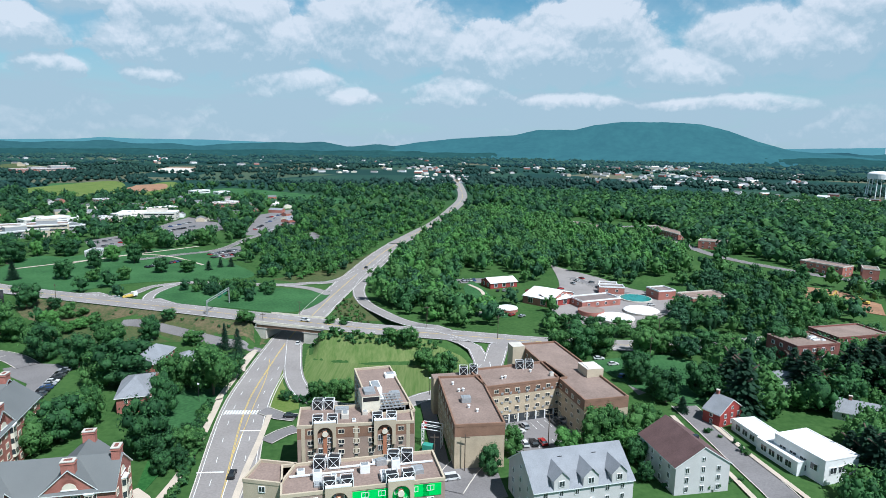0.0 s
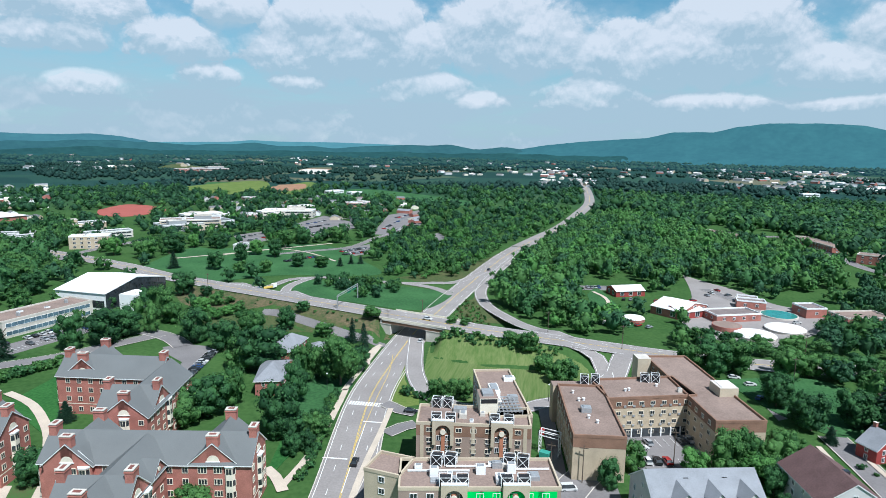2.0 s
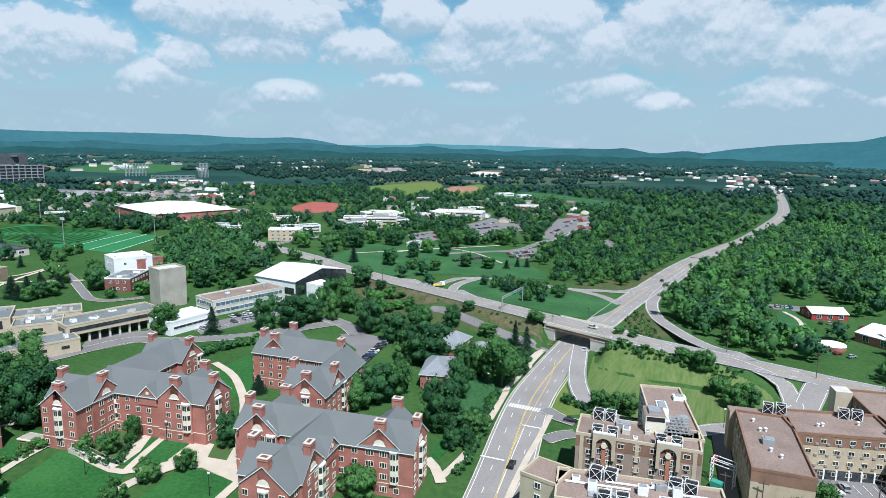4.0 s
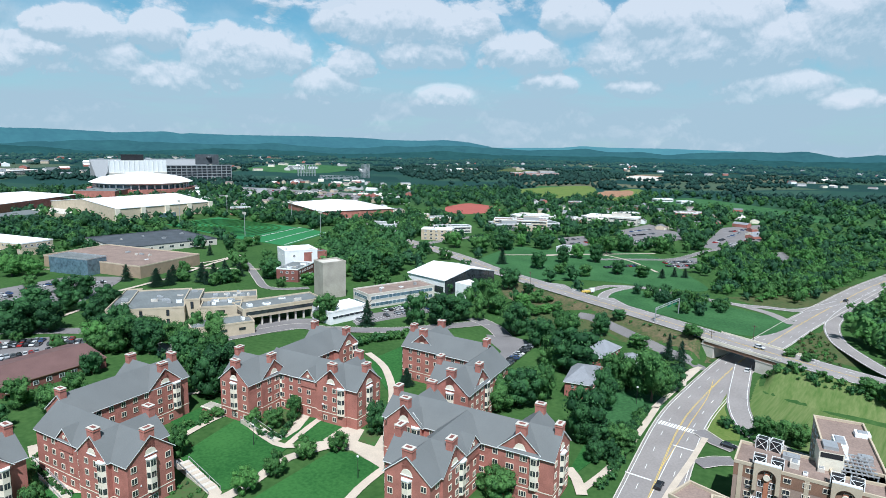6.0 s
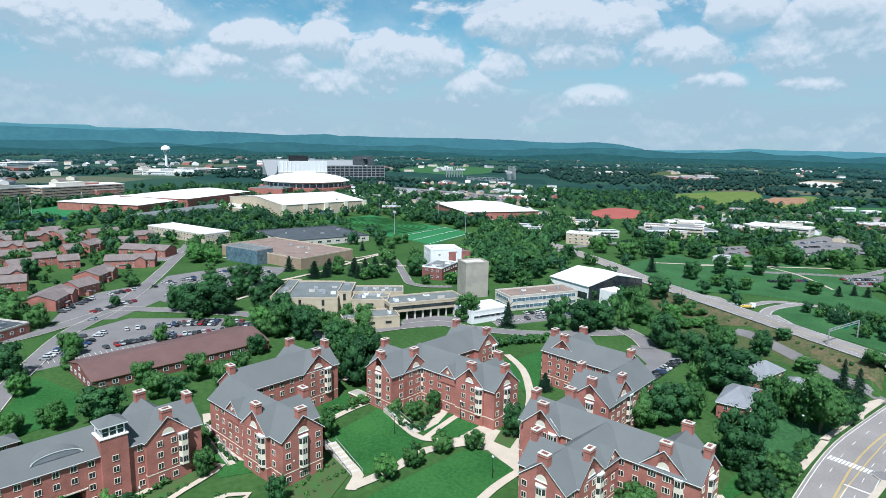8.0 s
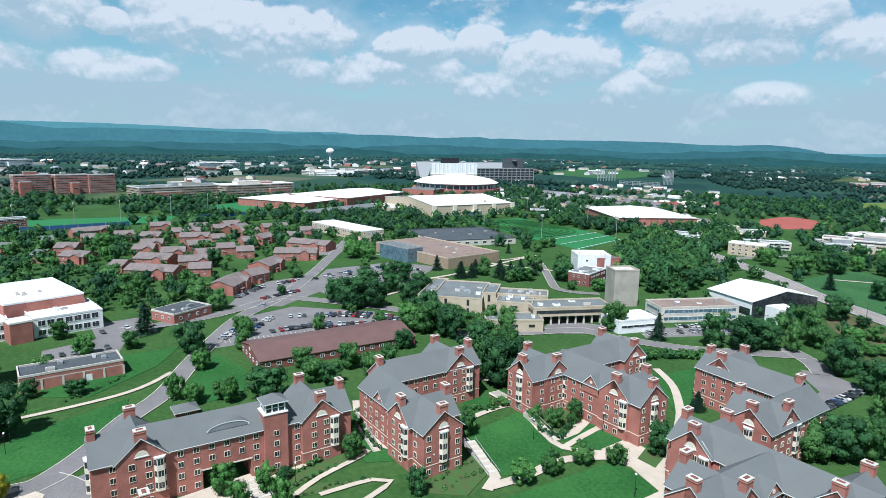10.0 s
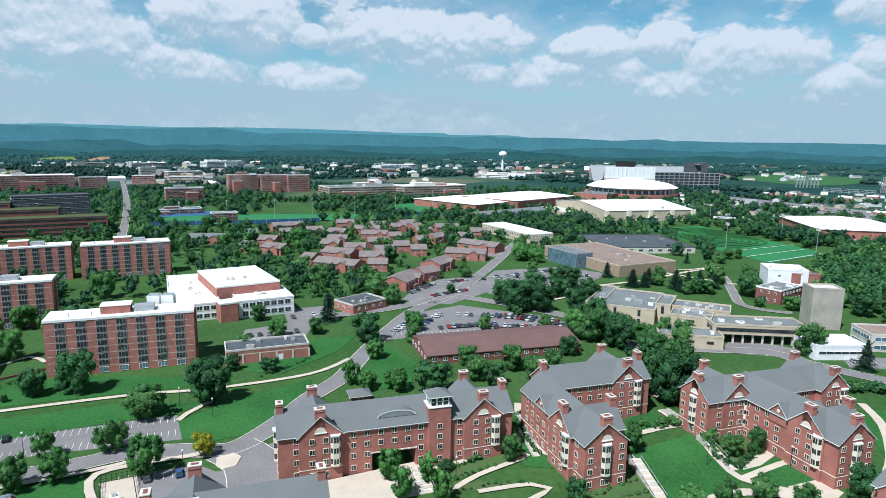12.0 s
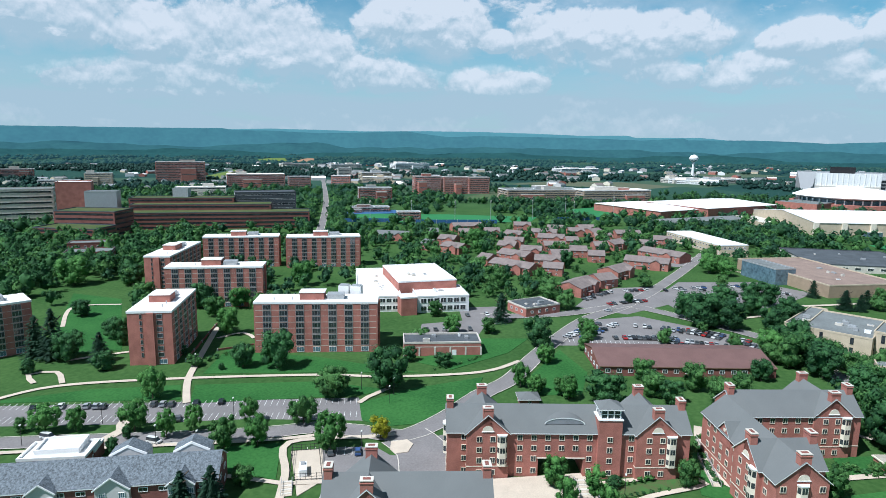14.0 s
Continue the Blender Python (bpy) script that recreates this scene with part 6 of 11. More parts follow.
def arch_bay(parent, at, h):
    """A projecting bay with an arched gable, and a terracotta strip down its middle."""
    s = Shape()
    s.box(-2.9, -2.0, -0.9, 0.0, h - 5.4, h + 1.6, "stucco").box(2.0, 2.9, -0.9, 0.0, h - 5.4, h + 1.6, "stucco")
    pts = [(2.0 * math.cos(math.pi * i / 12), h - 1.6 + 2.0 * math.sin(math.pi * i / 12)) for i in range(13)]
    for a, b in zip(pts[:-1], pts[1:]):
        s.face([(a[0], -0.9, a[1]), (b[0], -0.9, b[1]), (b[0], -0.9, h + 1.6), (a[0], -0.9, h + 1.6)], "stucco")
        s.face([(a[0], -0.9, a[1]), (b[0], -0.9, b[1]), (b[0], 0.0, b[1]), (a[0], 0.0, a[1])], "terracotta")
    s.box(-2.9, 2.9, -0.9, 0.0, h + 1.6, h + 1.9, "white")
    b = part("arched_bay", s, parent, "arched tan gable bay with a terracotta strip", at=at)
    part("strip", Shape().box(-0.5, 0.5, -0.35, 0.0, 0.5, h - 0.8, "terracotta"), b)
    part("roundel", Shape().tube(0, 0, 0, 0.3, 0.75, 0.75, "cream", 16), b, at=Matrix.Translation((0, -0.4, h - 1.7)) @ Matrix.Rotation(math.pi / 2, 4, "X"))
    for x in (-1.2, 1.2):
        for z in range(4):
            part("window", window_mesh(1.2, 1.5, "white", 1), b, at=Matrix.Translation((x, -0.02, 2.0 + z * 3.0)))


def hotel():
    h = 14.6
    mid = flat_building((-38.3, 153.6), (-7.6, 158.4), 12, h, 5, "brick_rose", "membrane_tan", "tan five-storey hotel with arched bays and a brown roof", "hotel", per=3.6, w=1.7, tall=1.3,
                        coping="stucco", frame_key="cream", band=("brick_brown", 3.1, 3.0), units=4)
    m, n = along((-38.3, 153.6), (-7.6, 158.4))
    for u in (0.235, 0.745):
        arch_bay(mid, Matrix.Translation((n * u, 0, 0)), h)
        for dx in (-1.9, 1.9):
            roof_frame(mid, Matrix.Translation((n * u + dx, 1.2, h + 0.1)))
    me = Shape().box(-0.5, 0.5, -0.22, 0, -0.28, 0.28, "steel").box(-0.42, 0.42, -0.24, -0.22, -0.2, 0.2, "black").mesh("air_conditioner")
    for k in range(7):
        for f in range(4):
            part("air_conditioner", me, mid, at=Matrix.Translation((n / 2 + (k - 3) * (n - 3) / 7, 0, (f + 0.56) * h / 5 - 1.05)))
    for x in (0.05, 0.5, 0.95):   # pale piers between the bays
        part("pier", Shape().box(n * x - 0.5, n * x + 0.5, -0.14, 0, 0, h - 0.1, "stucco"), mid)
    for q in ((-35.2, 166.1), (-32.1, 166.6)):
        roof_frame(mid, m.inverted() @ Matrix.Translation((*q, h + 0.1)))
    rear = flat_building((-19.2, 162.0), (-7.7, 165.4), 36, h, 5, "brick_rose", "membrane_tan", "rear wing of the tan hotel with rooftop pipework", "hotel_wing", per=3.6, w=1.7, tall=1.3, coping="stucco", units=3, sides=("right", "left"))
    m, n = along((-19.2, 162.0), (-8.1, 165.8))
    part("stair_tower", Shape().box(-2.6, 2.6, 2.5, 9.5, 0, 19.4, "cream", top="membrane_tan").box(-2.3, 2.3, 2.42, 2.5, 18.0, 19.2, "black"), rear, "pale stair and lift tower")
    part("equipment", Shape().box(-1.6, 1.5, 4, 8, 19.4, 20.2, "steel").box(1.8, 4.6, 10.5, 17, h, 18.2, "white").box(2.2, 4.2, 11.5, 16, 18.2, 18.5, "steel"), rear, "rooftop equipment")
    for i in range(6):
        part("pipe", Shape().bar((3 + i * 1.1, 1, h + 1.2), (3 + i * 1.1, 11, h + 1.2), 0.14, "steel"), rear)
        part("pipe", Shape().bar((2, 1 + i * 2, h + 1.6), (9.5, 1 + i * 2, h + 1.6), 0.14, "steel"), rear)
    for x in (2.2, 9.3):
        for y in (1.2, 10.8):
            part("pipe_stand", Shape().bar((x, y, h), (x, y, h + 1.6), 0.15, "steel"), rear)
    front = flat_building((-34.1, 121.1), (0.9, 129.5), 13, h, 5, "brick_rose", "membrane_tan", "front wing of the tan hotel with green panels under renovation", "hotel_wing", per=3.6, w=1.7, tall=1.3,
                          coping="stucco", units=7, sides=("front", "right"))
    m, n = along((-34.1, 121.1), (0.9, 129.5))
    for u in (0.34, 0.72):
        arch_bay(front, Matrix.Translation((n * u, 0, 0)), h)
        for dx in (-1.9, 1.9):
            roof_frame(front, Matrix.Translation((n * u + dx, 1.2, h + 0.1)))
    for q in ((-28.2, 134.0), (-25.0, 134.6), (-11.4, 137.2), (-8.2, 137.8)):
        roof_frame(front, m.inverted() @ Matrix.Translation((*q, h + 0.1)))
    for x0, x1, y in ((0.05, 0.45, 7.5), (0.30, 0.62, 9.5), (0.70, 0.97, 8.2)):
        part("duct", Shape().box(n * x0, n * x1, y, y + 0.35, h + 0.3, h + 0.65, "white"), front, "long white roof duct")
    for x, y, a, z in ((0.22, 6.0, 1.0, 2.2), (0.52, 7.2, 1.1, 2.0), (0.72, 7.5, 1.0, 2.4), (0.32, 4.8, 0.6, 1.6), (0.12, 9.0, 0.9, 1.2), (0.60, 10.5, 0.8, 1.0)):
        part("roof_unit", Shape().box(n * x - a, n * x + a, y - a * 0.8, y + a * 0.8, h + 0.12, h + z, "white").box(n * x - a * 0.7, n * x + a * 0.7, y - a * 0.5, y + a * 0.5, h + z, h + z + 0.15, "steel"), front, "white rooftop air unit")
    for k, x in enumerate((0.40, 0.50, 0.60, 0.66, 0.78, 0.86)):
        part("green_panel", Shape().box(n * x, n * x + 4.2, -0.12, 0, h - 3.2, h - 0.3, "green_paint"), front, "bright green sheathing panel")
    side = flat_building((-35.3, 126.0), (-33.9, 134.8), 9, h, 5, "stucco", "membrane_tan", "plain tan side wing of the hotel", "hotel_wing", sides=("left",), coping="stucco", per=6)


hotel()


def motel():
    h = 12.6
    common = dict(wall="brick_tan", roof="membrane_tan", coping="brick_brown", frame_key="cream", band=("brick_brown", 2.9, 2.9))
    a = flat_building((3.6, 160.3), (17.6, 162.3), 36, h, 4, label="tan and brown brick motel wing with a gravel roof", name="motel", sides=("left", "right"), per=4.2, w=1.6, tall=1.4, units=1, **common)
    b = flat_building((14.2, 187.9), (41.6, 197.6), 16, h, 4, label="long tan motel wing on pillars over parking bays", name="motel", sides=("front",), per=3.3, w=1.6, tall=1.3, units=1, **common)
    m, n = along((14.2, 187.9), (41.6, 197.6))
    # dark sheet on the wall paints the shade of the parking bays
    part("carport", Shape().box(1.5, n - 1.5, -0.09, 0.0, 0.05, 2.8, "glass"), b, "dark panel standing in for the shade of the parking bays")
    for i in range(9):
        x = 1.5 + i * (n - 3) / 8
        part("pillar", Shape().box(x - 0.2, x + 0.2, -0.35, 0.05, 0, 2.9, "white"), b)
    for k in range(8):
        x = 4 + k * (n - 8) / 7
        for f in range(1, 4):
            part("air_conditioner", Shape().box(x + 1.0, x + 1.8, -0.25, 0, f * 3.15 + 0.6, f * 3.15 + 1.2, "steel"), b)
    for q in ((7.0, 200.3), (10.5, 201.5), (26.7, 206.6), (30.1, 207.3)):
        roof_frame(b, m.inverted() @ Matrix.Translation((*q, h + 0.05)))
    ml, nl = along((-3.8, 195.0), (13.2, 198.8))
    part("link", Shape().box(1, nl + 24, 0.5, 5, 0, h - 0.1, "brick_tan", top="membrane_tan"), b, at=m.inverted() @ ml)
    for wing, spots in ((a, ((5, 24), (6.5, 24.5), (7, 18), (6, 12), (8, 9), (4, 30))), (b, ((8, 6), (9.4, 6.4), (20, 9)))):
        for x, y in spots:   # vents and hoods on the gravel
            part("roof_vent", Shape().tube(x, y, 12.7, 13.5, 0.35, 0.35, "white", 8).tube(x, y, 13.5, 13.7, 0.5, 0.45, "white", 8), wing)
    c = flat_building((43.4, 178.7), (57.8, 182.4), 55, h, 4, label="tan motel wing with a stair tower on its roof", name="motel", sides=("left",), per=4.2, w=1.6, tall=1.4, units=1, **common)
    m, n = along((43.4, 178.7), (57.8, 182.4))
    part("stair_tower", Shape().box(n - 5, n + 1.0, 18, 25, 0, 15.6, "stucco", top="concrete").box(n - 4, n + 0.6, 19, 24, 15.6, 15.8, "membrane_white"), c, "tan stair tower")
    part("stair_tower", Shape().box(-5, -0.2, 49, 54.5, 0, 14.2, "stucco", top="concrete"), c, "tan stair tower")


motel()

# town houses by the side street
def town():
    g1 = house((22.1, 135.4), (47.8, 142.3), 16.5, 8.5, 6.0, "siding", "shingle_pale", 3, False, "pale three-storey apartment house with grey gabled roof and dormers", "apartment_house", per=4.0, category="house")
    m, n = along((22.1, 135.4), (47.8, 142.3))
    for u in (0.26, 0.55, 0.84):
        d = Shape().face([(-2, -0.4, 8), (2, -0.4, 8), (2, -0.4, 11.2), (0, -0.4, 13.0), (-2, -0.4, 11.2)], "siding")
        for s in (-1, 1):
            d.face([(0, -0.7, 13.2), (s * 2.4, -0.7, 10.8), (s * 2.4, 3.2, 10.8), (0, 6.5, 13.2)], "shingle_pale")
            d.face([(s * 2, -0.4, 8), (s * 2, 3.0, 8), (s * 2, 3.0, 11.2), (s * 2, -0.4, 11.2)], "siding")
        dm = part("dormer", d, g1, "gabled dormer with white trim", at=Matrix.Translation((n * u, 0, 0)))
        part("window", window_mesh(1.6, 1.6), dm, at=Matrix.Translation((0, -0.4, 10.0)))
    for u in (0.35, 0.7):
        part("skylight", Shape().box(n * u - 0.6, n * u + 0.6, 6.2, 7.4, 12.3, 13.4, "black"), g1)
    b = house((57.2, 167.9), (60.8, 149.1), 15.6, 8.0, 5.0, "siding", "shingle_maroon", 3, False, "three-storey pale house with a brown gabled roof and shutters", "apartment_house", per=4.0, w=1.1, tall=1.6, sides=("front", "right", "left"), category="house")
    part("skylight", Shape().box(9, 10.2, 10.6, 12.0, 10.2, 11.5, "glass"), b)
    house((86.7, 194.7), (89.9, 189.2), 12, 4.5, 4.0, "red_paint", "shingle_pale", 2, False, "red wooden house with a grey roof and brick chimney", per=3.2, chimney=0.1)
    house((132.2, 198.2), (143.8, 191.7), 9, 3.0, 3.0, "siding", "shingle_pale", 1, False, "low pale bungalow with a grey roof", per=3.5, chimney=0.35)
    for q0, q1, d, hh in (((93.5, 188.4), (96.1, 175.7), 8, 3.6), ((94.8, 174.9), (98.7, 160.0), 7, 4.0), ((98.1, 171.5), (103.3, 155.3), 12, 7.0)):
        flat_building(q0, q1, d, hh, 1, "white", "membrane_white", "modern white building with flat overhanging roofs", "pavilion", per=3.0, w=2.4, tall=2.0, coping="white", parapet=0.3)
    house((117.0, 217.9), (125.7, 213.0), 12, 5, 3.4, "siding", "shingle_pale", 2, False, "pale house among dark firs", per=3.5)
    flat_building((138.4, 233.4), (158.3, 238.5), 16, 13, 4, "brick_dark", "membrane_tan", "dark brick apartment block with a chimney", per=4.2, units=3)
    flat_building((168.6, 255.4), (194.8, 262.4), 16, 10, 3, "brick_dark", "membrane_tan", "brick apartment block by the road", per=4.2)
    house((-106.9, 191.5), (-98.0, 194.6), 21, 5.6, 3.4, "brick", "shingle_pale", 2, True, "brick house with a long pale hipped roof among trees", per=3.4)
    house((-109.5, 224.0), (-110.0, 243.0), 10, 5.4, 3.4, "brick", "shingle_pale", 2, True, "second brick house with a pale hipped roof among trees", per=3.4)
    house((-105.4, 238.2), (-100.2, 240.4), 6, 2.8, 1.8, "siding", "shingle_pale", 1, True, "small pale garage with a hipped roof below the bypass", "garage", per=3.4, category="garage")


town()


def shingle_hall():
    """The long brick hall with white-edged gables, low before the lots."""
    p0, p1 = (-109.7, -139.0), (-131.1, -79.4)
    m, n = along(p0, p1)
    b = house(p0, p1, 13, 6.8, 4.2, "brick_dark", "shingle_blue", 2, False, "long brick hall with a mottled blue-grey roof and white-edged gables", "hall", per=4.6, w=2.2, tall=1.2, category="building")
    foot, y, slope = 6.85, -1.4, 4.2 / 6.5
    for u, wd, rise in ((0.368, 3.1, 2.5), (0.618, 3.9, 3.0), (0.867, 3.1, 2.6)):
        apex, back = foot + rise, rise / slope + 0.1       # its ridge runs back into the main roof
        d = Shape().face([(-wd, y, 0), (wd, y, 0), (wd, y, foot), (0, y, apex - 0.15), (-wd, y, foot)], "siding")
        for k in (-1, 1):
            e = k * (wd + 0.4)
            d.face([(k * wd, y, 0), (k * wd, 0, 0), (k * wd, 0, foot), (k * wd, y, foot)], "siding")
            d.face([(0, y - 0.4, apex), (e, y - 0.4, foot - 0.15), (e, 0.0, foot - 0.15), (0, back, apex)], "shingle_blue")
        g = part("gable", d, b, "pale gable with a roof running back into the main one", at=Matrix.Translation((n * u, 0, 0)))
        t = Shape()
        for k in (-1, 1):
            e = k * (wd + 0.4)
            t.bar((0, y - 0.45, apex - 0.1), (e, y - 0.45, foot - 0.25), 0.15, "white")
            t.bar((0, back, apex + 0.06), (e, -0.1, foot - 0.06), 0.12, "white")
        part("white_edging", t, g, "white edging boards and flashings")
        if wd > 4.5:
            part("window", window_mesh(4.0, 3.4, "white", 2, "glass_blue"), g, at=Matrix.Translation((0, y, 4.0)))
        else:
            for x in (-2.2, 2.2):
                part("window", window_mesh(1.5, 1.5, "white", 2, "glass_blue"), g, at=Matrix.Translation((x, y, 5.0)))
    for u in (0.630, 0.875):
        d = Shape()
        for s in (-1, 1):
            d.face([(0, 9.0, 12.6), (s * 4.6, 9.0, 10.2), (s * 4.6, 14.0, 10.2), (0, 14.0, 12.6)][::s], "shingle_blue")
            d.face([(0, 9.0, 12.63), (s * 4.6, 9.0, 10.23), (s * 4.6, 8.9, 9.7), (0, 8.9, 12.1)][::s], "white")
            d.face([(0, 9.0, 12.64), (s * 4.6, 9.0, 10.24), (s * 4.6, 9.4, 10.24), (0, 9.4, 12.64)][::s], "white")
            d.face([(s * 4.6, 9.0, 10.2), (s * 4.6, 14.0, 10.2), (s * 4.6, 14.0, 6.0), (s * 4.6, 9.0, 6.0)], "siding")
        d.face([(-4.6, 9.05, 8.0), (4.6, 9.05, 8.0), (4.6, 9.05, 10.0), (0, 9.05, 12.4), (-4.6, 9.05, 10.0)], "siding").face([(-4.6, 14.0, 6.0), (4.6, 14.0, 6.0), (4.6, 14.0, 10.0), (0, 14.0, 12.4), (-4.6, 14.0, 10.0)][::-1], "siding")
        part("rear_gable", d, b, at=Matrix.Translation((n * u, 0, 0)))
    flat_building((-131.6, -138.1), (-136.8, -121.7), 10, 4.5, 1, "brick_dark", "membrane_white", "low brick annex with bright white roofs", "annex", per=5, coping="white")
    flat_building((-134.8, -135.6), (-138.9, -125.2), 8, 5.5, 1, "white", "membrane_white", "white-roofed annex block beside the brick hall", "annex", sides=(), coping="white")


shingle_hall()
flat_building((-138.3, -132.2), (-141.8, -122.8), 7, 3.6, 1, "brick_dark", "membrane_white", "low white-roofed porch wing beside the brick hall", "annex", sides=(), coping="white")

# ---- laboratories and halls beyond the residence halls ----
tan = dict(wall="stucco", roof="membrane_grey", coping="stucco", frame_key="black")
flat_building((-300.2, 115.3), (-286.0, 138.0), 40, 9, 2, label="tan laboratory block with a broad grey roof", per=9, w=1.4, tall=3.0, units=7, **tan)
flat_building((-313.3, 111.9), (-308.7, 118.6), 44, 7, 1, label="lower tan laboratory wing with a grey roof", per=9, w=1.4, tall=2.0, units=2, **tan)
flat_building((-291.8, 140.8), (-287.7, 146.9), 22, 11, 2, label="taller tan laboratory stair block", per=9, w=1.4, tall=3.6, units=1, **tan)
flat_building((-279.9, 142.8), (-269.2, 158.4), 26, 9, 2, label="tan laboratory block with rooftop plant", per=8, w=4.0, tall=1.2, units=14, **tan)
flat_building((-291.3, 148.7), (-276.8, 172.3), 14, 10, 2, label="rear laboratory block with pale roof plant", per=8, w=3.0, tall=1.2, units=8, **tan)
flat_building((-260.1, 128.3), (-251.8, 154.9), 14, 5.5, 1, label="low tan wing with dark slot windows", per=7, w=3.0, tall=1.2, units=2, **tan)
lb = flat_building((-262.1, 155.3), (-253.6, 196.3), 16, 4.2, 1, label="long tan bridge wing raised on concrete pillars", per=4, w=3.2, tall=1.6, strip=True, units=5, z0=4.6, **tan)
m, n = along((-262.1, 155.3), (-253.6, 196.3))
for i in range(10):
    part("pillar", Shape().box(i * n / 9.5 + 0.5, i * n / 9.5 + 1.3, 1.0, 1.8, -4.6, 0, "concrete"), lb)
flat_building((-280.5, 217.5), (-277.2, 231.8), 12, 20.5, 1, "tower", "concrete", "windowless raw concrete tower", "tower", sides=(), parapet=0.9, coping="tower")
flat_building((-236.9, 187.9), (-235.2, 211.0), 16, 6, 1, "white", "membrane_white", "low white-roofed link building", per=4, w=3, tall=1.4, strip=True, coping="white")
flat_building((-245.8, 221.3), (-236.5, 264.5), 17, 7.6, 2, "concrete", "membrane_tan", "two-storey office block with bands of windows", per=3, tall=2.0, strip=True, units=4, glass="glass_blue", coping="concrete")
flat_building((-339.0, 225.7), (-326.1, 233.1), 26, 8, 2, "brick_dark", "membrane_grey", "brick laboratory with a grey flat roof", per=3.5, units=6, coping="white")
flat_building((-354.9, 243.3), (-347.1, 264.8), 20, 15, 2, "white", "membrane_white", "white laboratory block over brick", per=8, units=3, coping="white")
flat_building((-349.6, 255.7), (-346.2, 272.1), 10, 13, 1, "brick", "membrane_grey", "plain brick stair block", sides=())


def white_hall():
    p0, p1 = (-269.5, 276.0), (-237.0, 274.2)
    m, n = along(p0, p1)
    d = 46
    b = thing("fabrication_hall", m, "white-roofed test hall with a black glazed gable", "building")
    KEEP_BLOCKS.append((m.inverted(), n + 12, d))
    part("wall", gable_shape(n, d, 9, 4.6, "white"), b)
    part("roof", gable_roof(n, d, 9, 4.6, "membrane_white", over=0.6, gable_over=0.4, trim="white"), b, "broad white pitched roof")
    part("glazed_gable", Shape().face([(n + 0.12, 0, 0), (n + 0.12, d, 0), (n + 0.12, d, 8.8), (n + 0.12, d / 2, 13.2), (n + 0.12, 0, 8.8)], "glass"), b, "black glazed gable wall")
    for i in range(1, 8):
        z = 8.8 + 4.4 * (1 - abs(i - 4) / 4)
        part("mullion", Shape().box(n + 0.12, n + 0.2, d * i / 8 - 0.06, d * i / 8 + 0.06, 0, z, "black"), b)
    part("window_band", Shape().box(1, n - 1, -0.06, 0, 1.0, 5.0, "glass"), b)
    part("annex", Shape().box(n + 5, n + 15, 4, 16, 0, 8.5, "white", top="membrane_white"), b, "plain white annex")


white_hall()
flat_building((-490.6, 138.2), (-405.1, 167.8), 52, 7.5, 1, "brick_buff", "membrane_tan", "broad windowless tan brick hall with a gravel roof", sides=(), units=5, coping="stucco")
flat_building((-467.6, 134.6), (-435.9, 147.2), 15, 10.5, 1, "glass_blue", "membrane_grey", "grey-blue metal-clad plant block", "plant_block", sides=(), coping="steel")
flat_building((-497.3, 192.4), (-496.2, 271.6), 75, 5, 1, "concrete", "membrane_dark", "low hall with a broad dark roof", per=8, w=4, tall=2.0, units=4, coping="membrane_dark")
flat_building((-480.3, 181.3), (-431.5, 207.4), 8, 4, 1, "concrete", "membrane_tan", "long pale terrace wall", "terrace", sides=(), coping="concrete")
flat_building((-630.8, 110.4), (-549.1, 140.3), 26, 8, 2, "stucco", "membrane_white", "two-storey tan office building with rows of windows", per=4, w=2, tall=1.6, coping="white")
flat_building((-543.6, 138.9), (-546.0, 161.4), 14, 5, 1, "stucco", "membrane_grey", "one-storey tan office wing", per=5)


def big_roof(p0, p1, depth, h, rise, wall, roof, label, name="sports_hall", hip=0.25):
    m, n = along(p0, p1)
    KEEP_BLOCKS.append((m.inverted(), n, depth))
    b = thing(name, m, label, "sports hall")
    part("wall", Shape().box(0, n, 0, depth, 0, h, wall), b)
    part("roof", hip_roof(n, depth, h + 0.3, rise, roof, over=1.0, inset=n * hip, trim="white"), b)
    return b




def indoor_hall():
    p0, p1 = (-703.8, 271.1), (-722.1, 387.8)
    m, n = along(p0, p1)
    d = 138
    b = thing("sports_hall", m, "huge tan indoor sports hall with a bright white pitched roof", "sports hall")
    KEEP_BLOCKS.append((m.inverted(), n, d))
    part("wall", gable_shape(n, d, 13.5, 6.5, "stucco"), b)
    part("roof", gable_roof(n, d, 13.5, 6.5, "membrane_white", over=0.6, gable_over=0.4, thick=0.5, trim="white"), b, "broad white membrane roof")
    for i in range(5):
        part("buttress", Shape().box(i * n / 4 - 2.5, i * n / 4 + 2.5, -2.4, 0, 0, 14.2, "cream"), b)
    part("entrance", Shape().box(n * 0.42, n * 0.58, -3.0, 0, 0, 5.0, "glass_blue", top="concrete"), b)
    part("side_wing", Shape().box(-26, -0.3, d * 0.42, d * 0.95, 0, 6.0, "stucco", top="concrete"), b)


indoor_hall()
big_roof((-805.0, 131.7), (-864.4, 203.3), 118, 10, 2.0, "brick", "membrane_white", "low brick wing of the ice rink with a white roof", hip=0.1)
big_roof((-837.3, 194.8), (-925.6, 304.5), 105, 12.5, 5, "brick", "membrane_white", "long brick ice rink with a low white roof", hip=0.16)
big_roof((-720.5, 124.5), (-787.3, 223.1), 24, 6, 3, "white", "membrane_grey", "low white sports shed", hip=0.02)
big_roof((-692.8, 482.5), (-579.9, 447.6), 95, 9, 6, "brick", "membrane_white", "brick tennis hall with a broad white roof", hip=0.3)


